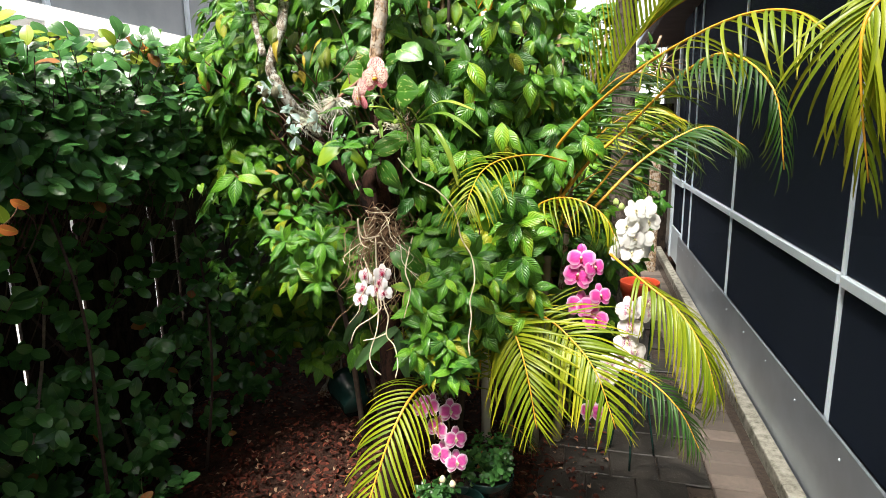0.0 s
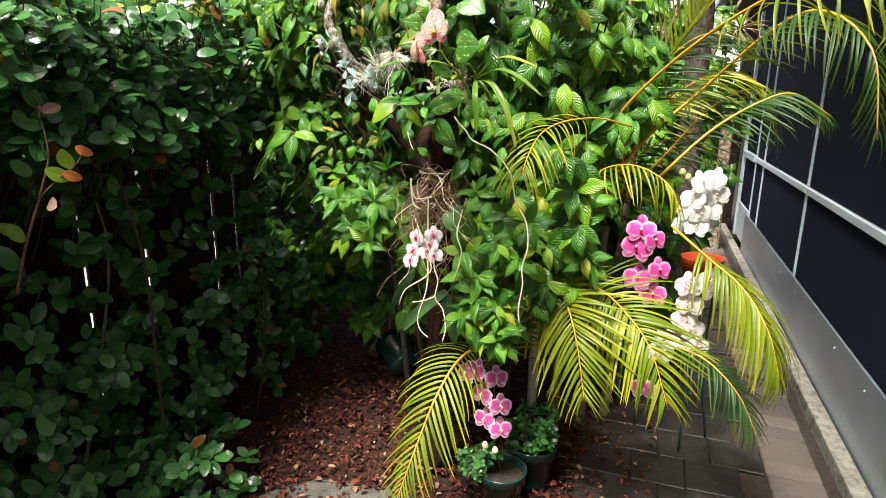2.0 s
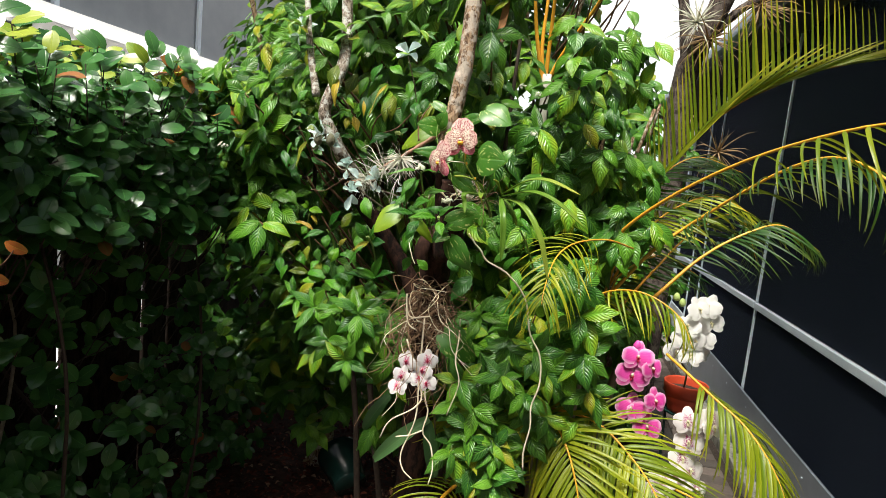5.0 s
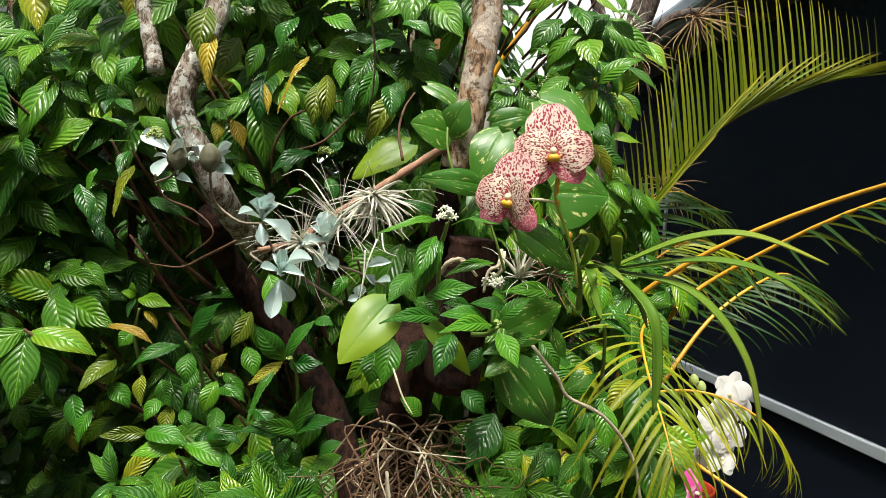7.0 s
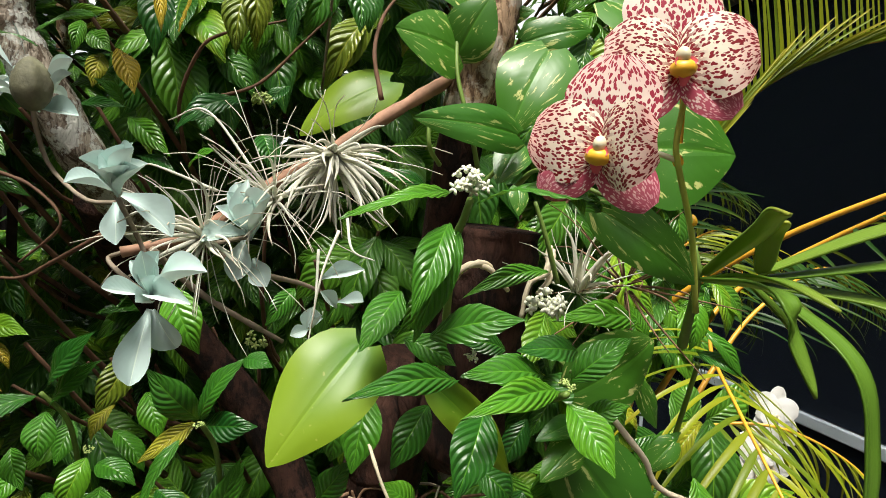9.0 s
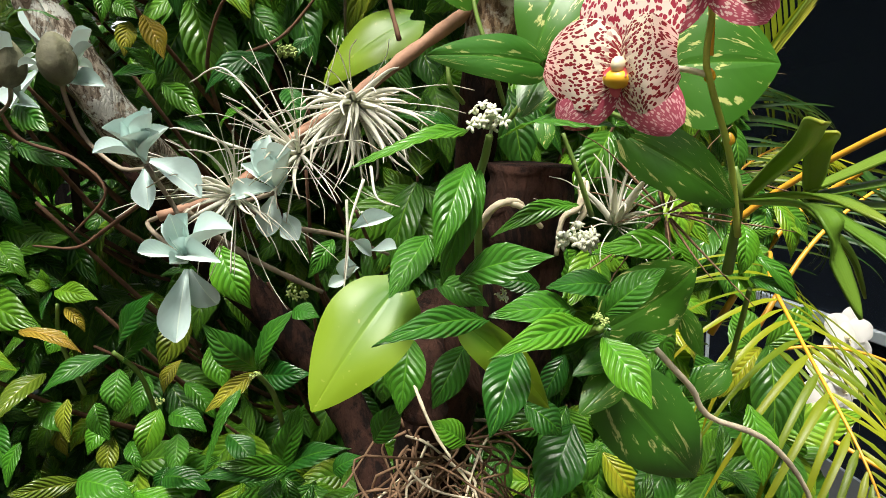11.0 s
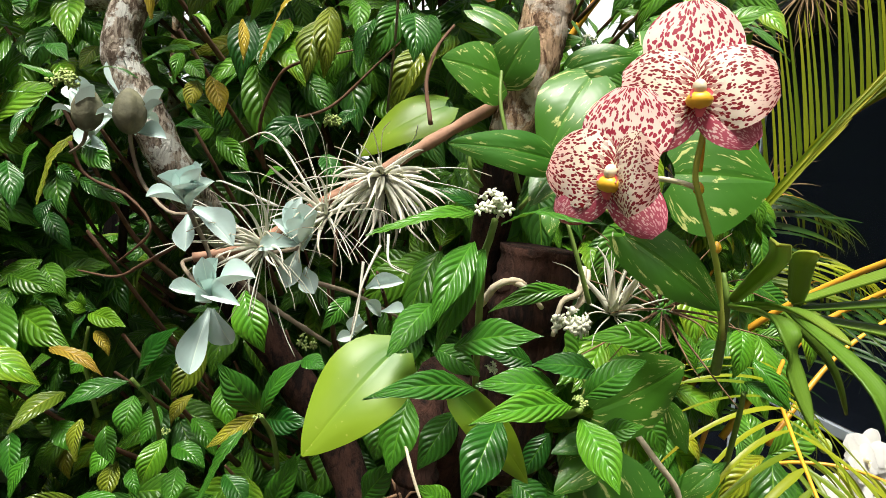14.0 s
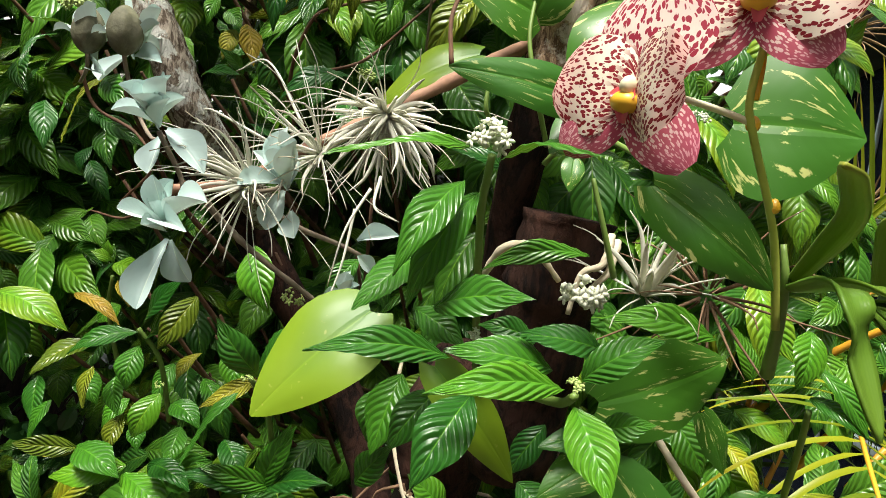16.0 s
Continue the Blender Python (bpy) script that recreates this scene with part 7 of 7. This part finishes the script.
# ---- pots ----
def plant_pot(name, m, r, h, mat, label, fill=True, lip=0.008):
    """A tapered plastic pot with a rolled rim, a wall and potting bark."""
    ob = thing(name, m.translation, label, "plant pot", "plant pots")
    prof = [(0.0, 0.0), (0.72 * r, 0.0), (0.74 * r, 0.01), (0.93 * r, h - 0.045), (1.0 * r, h - 0.043), (1.03 * r, h - 0.004), (1.03 * r, h), (0.99 * r, h + 0.002), (0.95 * r, h - 0.004), (0.9 * r, h - 0.06), (0.7 * r, 0.012), (0.0, 0.012)]
    V, F, n = [], [], 28
    for q, z in prof:
        for k in range(n):
            g = 2 * math.pi * k / n
            V.append((q * math.cos(g), q * math.sin(g), z))
    for i in range(len(prof) - 1):
        for k in range(n):
            F.append((i * n + k, i * n + (k + 1) % n, (i + 1) * n + (k + 1) % n, (i + 1) * n + k))
    child("pot_wall", arrays_mesh("pot_wall", V, F, None, mat), ob, m)
    if fill:
        bm = bmesh.new()
        bmesh.ops.create_circle(bm, cap_ends=True, segments=24, radius=0.9 * r)
        me = bpy.data.meshes.new("potting_mix")
        bm.to_mesh(me)
        bm.free()
        me.materials.append(M_SOIL)
        child("potting_mix", me, ob, m @ Matrix.Translation((0, 0, h - 0.03)))
    return ob


plant_pot('plant_pot', pose(0.237, 0.36, -0.012), 0.095, 0.17, M_POTBLACK, 'black plastic nursery pot holding a small bushy herb')
plant_pot('plant_pot', pose(0.16, 0.19, -0.012), 0.09, 0.15, M_POTBLACK, 'dark green plastic pot holding the pink orchid')
plant_pot('plant_pot', pose(-0.53, 0.93, 0.07, -72, 0, 40), 0.1, 0.2, M_POTBLACK, 'empty dark plastic pot tipped over on the mulch', False)
plant_pot('plant_pot', pose(0.792, 0.86, 0.701), 0.078, 0.11, M_POTRED, 'red plastic pot on a slim dark stand')


def plant_stand(x, y, top):
    """A slim three-legged metal stand with a ring."""
    ob = thing("plant_stand", (x, y, 0), "slim black metal plant stand on the walk", "plant stand")
    ring = [(x + 0.07 * math.cos(g), y + 0.07 * math.sin(g), top) for g in np.linspace(0, 2 * math.pi, 17)]
    stem("ring", ring, 0.005, 0.005, M_POTBLACK, ob, 40, 6)
    for k in range(3):
        g = 2.1 * k + 0.4
        stem("leg", [(x + 0.066 * math.cos(g), y + 0.066 * math.sin(g), top), (x + 0.06 * math.cos(g), y + 0.06 * math.sin(g), top * 0.5), (x + 0.11 * math.cos(g), y + 0.11 * math.sin(g), 0.0)], 0.005, 0.005, M_POTBLACK, ob, 14, 6)
    bm = bmesh.new()
    bmesh.ops.create_cone(bm, cap_ends=True, segments=20, radius1=0.068, radius2=0.068, depth=0.004, matrix=Matrix.Translation((x, y, top - 0.002)))
    part("tray", bm, M_POTBLACK, ob)


plant_stand(0.792, 0.86, 0.699)


def herb(at, r, n, h, seed, name="potted_herb", label="small bushy dark green herb in a black pot", leaf=0.026):
    ob = thing(name, at, label, "herb")
    q = np.random.default_rng(seed)
    poses = []
    for k in range(n):
        g, s = q.uniform(0, 6.28), r * math.sqrt(q.random())
        p = Vector(at) + Vector((s * math.cos(g), s * math.sin(g), h * q.uniform(0.25, 1.0)))
        poses += whorl(p, (math.cos(g) * 0.4, math.sin(g) * 0.4 - 0.3, 1), 6, leaf, q, 70, 0.1)
        if k % 6 == 0:
            stem("stalk", [at, tuple((Vector(at) + p) / 2 + Vector((0, 0, 0.01))), tuple(p)], 0.002, 0.001, M_STEM, ob, 8, 5)
    strewn("foliage", ROUND, poses, M_HEDGE, ob, q)


herb((0.237, 0.36, 0.13), 0.1, 60, 0.17, 1)
herb((0.08, 0.17, 0.11), 0.08, 40, 0.1, 2)
herb((-0.89, -0.15, -0.03), 0.2, 34, 0.26, 4, "hedge_sapling", "low dark green hedge sapling growing out of the mulch", 0.055)
herb((-1.64, 0.09, -0.03), 0.3, 40, 0.4, 5, "hedge_sapling", "shaded hedge sapling at the foot of the fence", 0.06)
herb((-1.31, -0.41, -0.03), 0.25, 30, 0.2, 6, "hedge_sapling", "low dark green hedge sapling beside the sandy ground", 0.055)


palm = thing("areca_palm", (0.45, 0.7, 0), "clumping areca palm with golden stalks and yellow-green feather fronds", "palm")
frond(palm, [(0.378, 0.62, 1.226), (0.453, 0.55, 1.373), (0.578, 0.42, 1.509), (0.733, 0.22, 1.627), (0.895, 0.0, 1.698), (0.991, -0.15, 1.687), (1.031, -0.28, 1.617)], 15, 0.2, (0, -0.35, 1), ME_PALM, 0.007, 1, 0.5, 62, 1.1, True)
frond(palm, [(0.456, 0.6, 1.164), (0.565, 0.62, 1.312), (0.681, 0.62, 1.424), (0.849, 0.38, 1.605), (0.94, 0.2, 1.639), (1.024, 0.05, 1.529), (1.051, 0.0, 1.331)], 34, 0.18, (0, -0.2, 1), ME_PALMDARK, 0.007, 2, 0.3, 62, 0.9, True)
frond(palm, [(0.592, 0.68, 1.135), (0.755, 0.75, 1.305), (0.906, 0.78, 1.41), (1.017, 0.8, 1.44), (1.141, 0.8, 1.365)], 26, 0.2, (0, -0.2, 1), ME_PALMDARK, 0.0065, 3, 0.25, 62, 0.8, True)
frond(palm, [(0.47, 0.8, 1.25), (0.511, 0.840, 1.439), (0.561, 0.840, 1.525), (0.650, 0.840, 1.662), (0.729, 0.840, 1.773), (0.825, 0.840, 1.862), (0.921, 0.840, 1.920), (1.046, 0.840, 1.981), (1.151, 0.840, 2.012), (1.28, 0.84, 2.06)], 46, 0.29, (-0.1, -1, 0.15), ME_COMB, 0.006, 4, 0.2, 75, 0.0, True, 'upright comb of narrow yellow-green leaflets', True)
frond(palm, [(0.491, 0.5, 1.327), (0.399, 0.35, 1.356), (0.308, 0.21, 1.349), (0.26, 0.09, 1.317), (0.243, -0.01, 1.256), (0.24, -0.05, 1.213)], 18, 0.15, (-0.15, -0.75, 0.55), ME_PALM, 0.0035, 5, 0.3, 68, 0.55, True)
frond(palm, [(0.351, 0.5, 1.027), (0.393, 0.42, 1.169), (0.506, 0.35, 1.214), (0.616, 0.3, 1.17), (0.666, 0.27, 1.084)], 24, 0.14, (0, -0.1, 1), ME_PALM, 0.004, 6, 0.12, 62, 1.2, True)
frond(palm, [(0.247, 0.36, 0.823), (0.332, 0.26, 0.777), (0.391, 0.17, 0.675), (0.436, 0.12, 0.485)], 28, 0.23, (-0.05, -1, 0.25), ME_PALM, 0.005, 7, 0.1, 66, 0.12, True)
frond(palm, [(0.303, 0.4, 0.793), (0.431, 0.33, 0.801), (0.531, 0.26, 0.751), (0.616, 0.2, 0.663), (0.684, 0.16, 0.492)], 30, 0.23, (0.1, -0.75, 0.55), ME_PALM, 0.005, 8, 0.2, 66, 0.22, True)
frond(palm, [(0.059, 0.26, 0.566), (0.013, 0.13, 0.556), (-0.029, 0.02, 0.463), (-0.075, -0.07, 0.289), (-0.109, -0.12, 0.156)], 26, 0.2, (-0.1, -0.85, 0.5), ME_PALM, 0.006, 9, 0.06, 66, 0.3, True)
frond(palm, [(0.659, 0.6, 0.975), (0.772, 0.45, 0.909), (0.876, 0.36, 0.84), (0.948, 0.28, 0.736), (0.989, 0.24, 0.603)], 30, 0.24, (0.3, -0.4, 0.8), ME_PALM, 0.005, 10, 0.2, 55, 0.95, True)
frond(palm, [(0.69, 0.45, 0.587), (0.8, 0.36, 0.581), (0.897, 0.3, 0.505), (0.959, 0.26, 0.391)], 22, 0.16, (0.2, -0.5, 0.8), ME_PALMDARK, 0.004, 11, 0.1, 62, 0.4, True)
frond(palm, [(0.26, 0.5, 0.302), (0.343, 0.46, 0.291), (0.412, 0.43, 0.225)], 14, 0.07, (0.1, -0.6, 0.8), ME_PALMDARK, 0.003, 12, 0.1, 62, 0.4, True)
frond(palm, [(0.154, 0.4, 0.446), (0.104, 0.34, 0.625), (0.052, 0.3, 0.765), (-0.02, 0.26, 0.794)], 20, 0.2, (-0.2, -0.7, 0.5), ME_PALM, 0.004, 13, 0.1, 62, 0.9, True)
frond(palm, [(0.183, 0.42, 0.463), (0.206, 0.36, 0.669), (0.156, 0.3, 0.793), (0.124, 0.26, 0.773)], 18, 0.2, (0.2, -0.7, 0.4), ME_PALM, 0.004, 14, 0.1, 62, 0.9, True)
frond(palm, [(1.18, -0.25, 1.771), (1.1, -0.36, 1.69), (1.045, -0.4, 1.62), (1.05, -0.4, 1.51), (1.09, -0.38, 1.33)], 24, 0.2, (-0.35, -0.8, 0.5), ME_PALM, 0.006, 15, 0.05, 48, 0.55, True)
frond(palm, [(0.46, 0.82, 1.15), (0.55, 0.86, 1.34), (0.66, 0.88, 1.46), (0.8, 0.9, 1.52), (0.95, 0.9, 1.46)], 30, 0.2, (0, -0.4, 1), ME_PALM, 0.0055, 32, 0.22, 58, 0.7, True)
frond(palm, [(0.44, 0.8, 1.1), (0.5, 0.85, 1.35), (0.58, 0.9, 1.55), (0.72, 0.95, 1.66), (0.9, 0.98, 1.62)], 28, 0.22, (0, -0.4, 1), ME_PALMDARK, 0.0055, 33, 0.3, 58, 0.8, True)
frond(palm, [(0.483, 0.75, 1.055), (0.612, 0.9, 1.202), (0.769, 1.0, 1.386), (0.928, 1.05, 1.454), (1.03, 1.05, 1.264)], 26, 0.24, (0, -0.2, 1), ME_PALMDARK, 0.006, 17, 0.25, 62, 0.8, False)
frond(palm, [(0.398, 0.7, 0.968), (0.458, 0.8, 1.047), (0.497, 0.9, 1.178), (0.658, 1.0, 1.267), (0.824, 1.0, 1.195)], 24, 0.22, (0, -0.3, 1), ME_PALMDARK, 0.006, 18, 0.2, 62, 0.8, False)

for k, (x, y, top, lean) in enumerate(((0.13, 0.92, 1.92, 0.0), (0.36, 0.9, 0.9, 0.05), (0.46, 0.95, 0.8, 0.08), (0.26, 0.75, 0.5, 0.0))):
    pts = [(x, y, -0.04), (x + lean * 0.3, y, top * 0.5), (x + lean, y - 0.03, top)]
    v, f, u = tube(pts, 0.022, 0.017, 40, 12)
    ring = np.repeat(np.array([1.12 if i % 5 == 0 else 1.0 for i in range(40)]), 12)[:, None]
    mid = np.repeat(v.reshape(40, 12, 3).mean(axis=1), 12, axis=0)
    child("cane", arrays_mesh("cane", mid + (v - mid) * ring, f, u, M_SHAFT if k == 0 else M_CANE), palm, None, "pale ringed palm cane")

for k, p in enumerate(([(0.121, 0.92, 1.864), (0.071, 0.9, 2.071), (0.036, 0.85, 2.302), (-0.013, 0.8, 2.479)], [(0.123, 0.92, 1.886), (0.125, 0.9, 2.073), (0.13, 0.85, 2.264), (0.149, 0.8, 2.48)], [(0.127, 0.92, 1.886), (0.186, 0.88, 2.009), (0.288, 0.8, 2.165), (0.36, 0.7, 2.295)], [(0.124, 0.92, 1.843), (0.096, 0.92, 2.034), (0.097, 0.92, 2.245), (0.07, 0.9, 2.523)])):
    stem('petiole', p, 0.009, 0.005, M_RACHIS, palm, 18, 8)
strap(palm, [(-0.046, 0.6, 1.831), (-0.039, 0.62, 1.959), (-0.023, 0.65, 2.081), (-0.033, 0.7, 2.21)], 0.03, M_SHEATH)


back_tree = thing("leaning_tree", (0.75, 1.5, 0), "leaning dark grey tree with dry air plants and hanging roots", "tree")

stem('trunk', [(0.72, 1.5, -0.05), (0.73, 1.5, 1.2), (0.716, 1.5, 1.957), (0.751, 1.5, 2.176), (0.825, 1.5, 2.379), (1.05, 1.5, 3.2)], 0.06, 0.045, M_DARKBARK, back_tree, 40, 14, 0.08, 9)
stem('limb', [(0.732, 1.5, 2.023), (0.66, 1.55, 2.45), (0.45, 1.6, 3.0)], 0.03, 0.02, M_DARKBARK, back_tree, 20, 10, 0.1, 5)
stem('limb', [(0.767, 1.5, 2.202), (0.986, 1.5, 2.409), (1.35, 1.45, 2.42)], 0.022, 0.015, M_DARKBARK, back_tree, 20, 10, 0.1, 6)
air_plant((0.728, 1.42, 2.279), (-0.5, -0.8, 0.3), 44, 0.14, 21, 'grey spiky air plant on the leaning tree', None, 0.004)
air_plant((0.785, 1.42, 2.209), (-0.2, -0.8, -0.6), 40, 0.18, 22, 'dry brown air plant skirt on the leaning tree', M_DRY, 0.004, 80)
air_plant((0.942, 1.3, 2.326), (0.2, -0.7, -0.8), 40, 0.2, 23, 'hanging dry brown roots on the leaning tree', M_DRY, 0.003, 70)
air_plant((0.868, 1.3, 1.713), (0.1, -0.8, -0.2), 30, 0.15, 24, 'dry tangled air plant low on the leaning tree', M_DRY, 0.003)
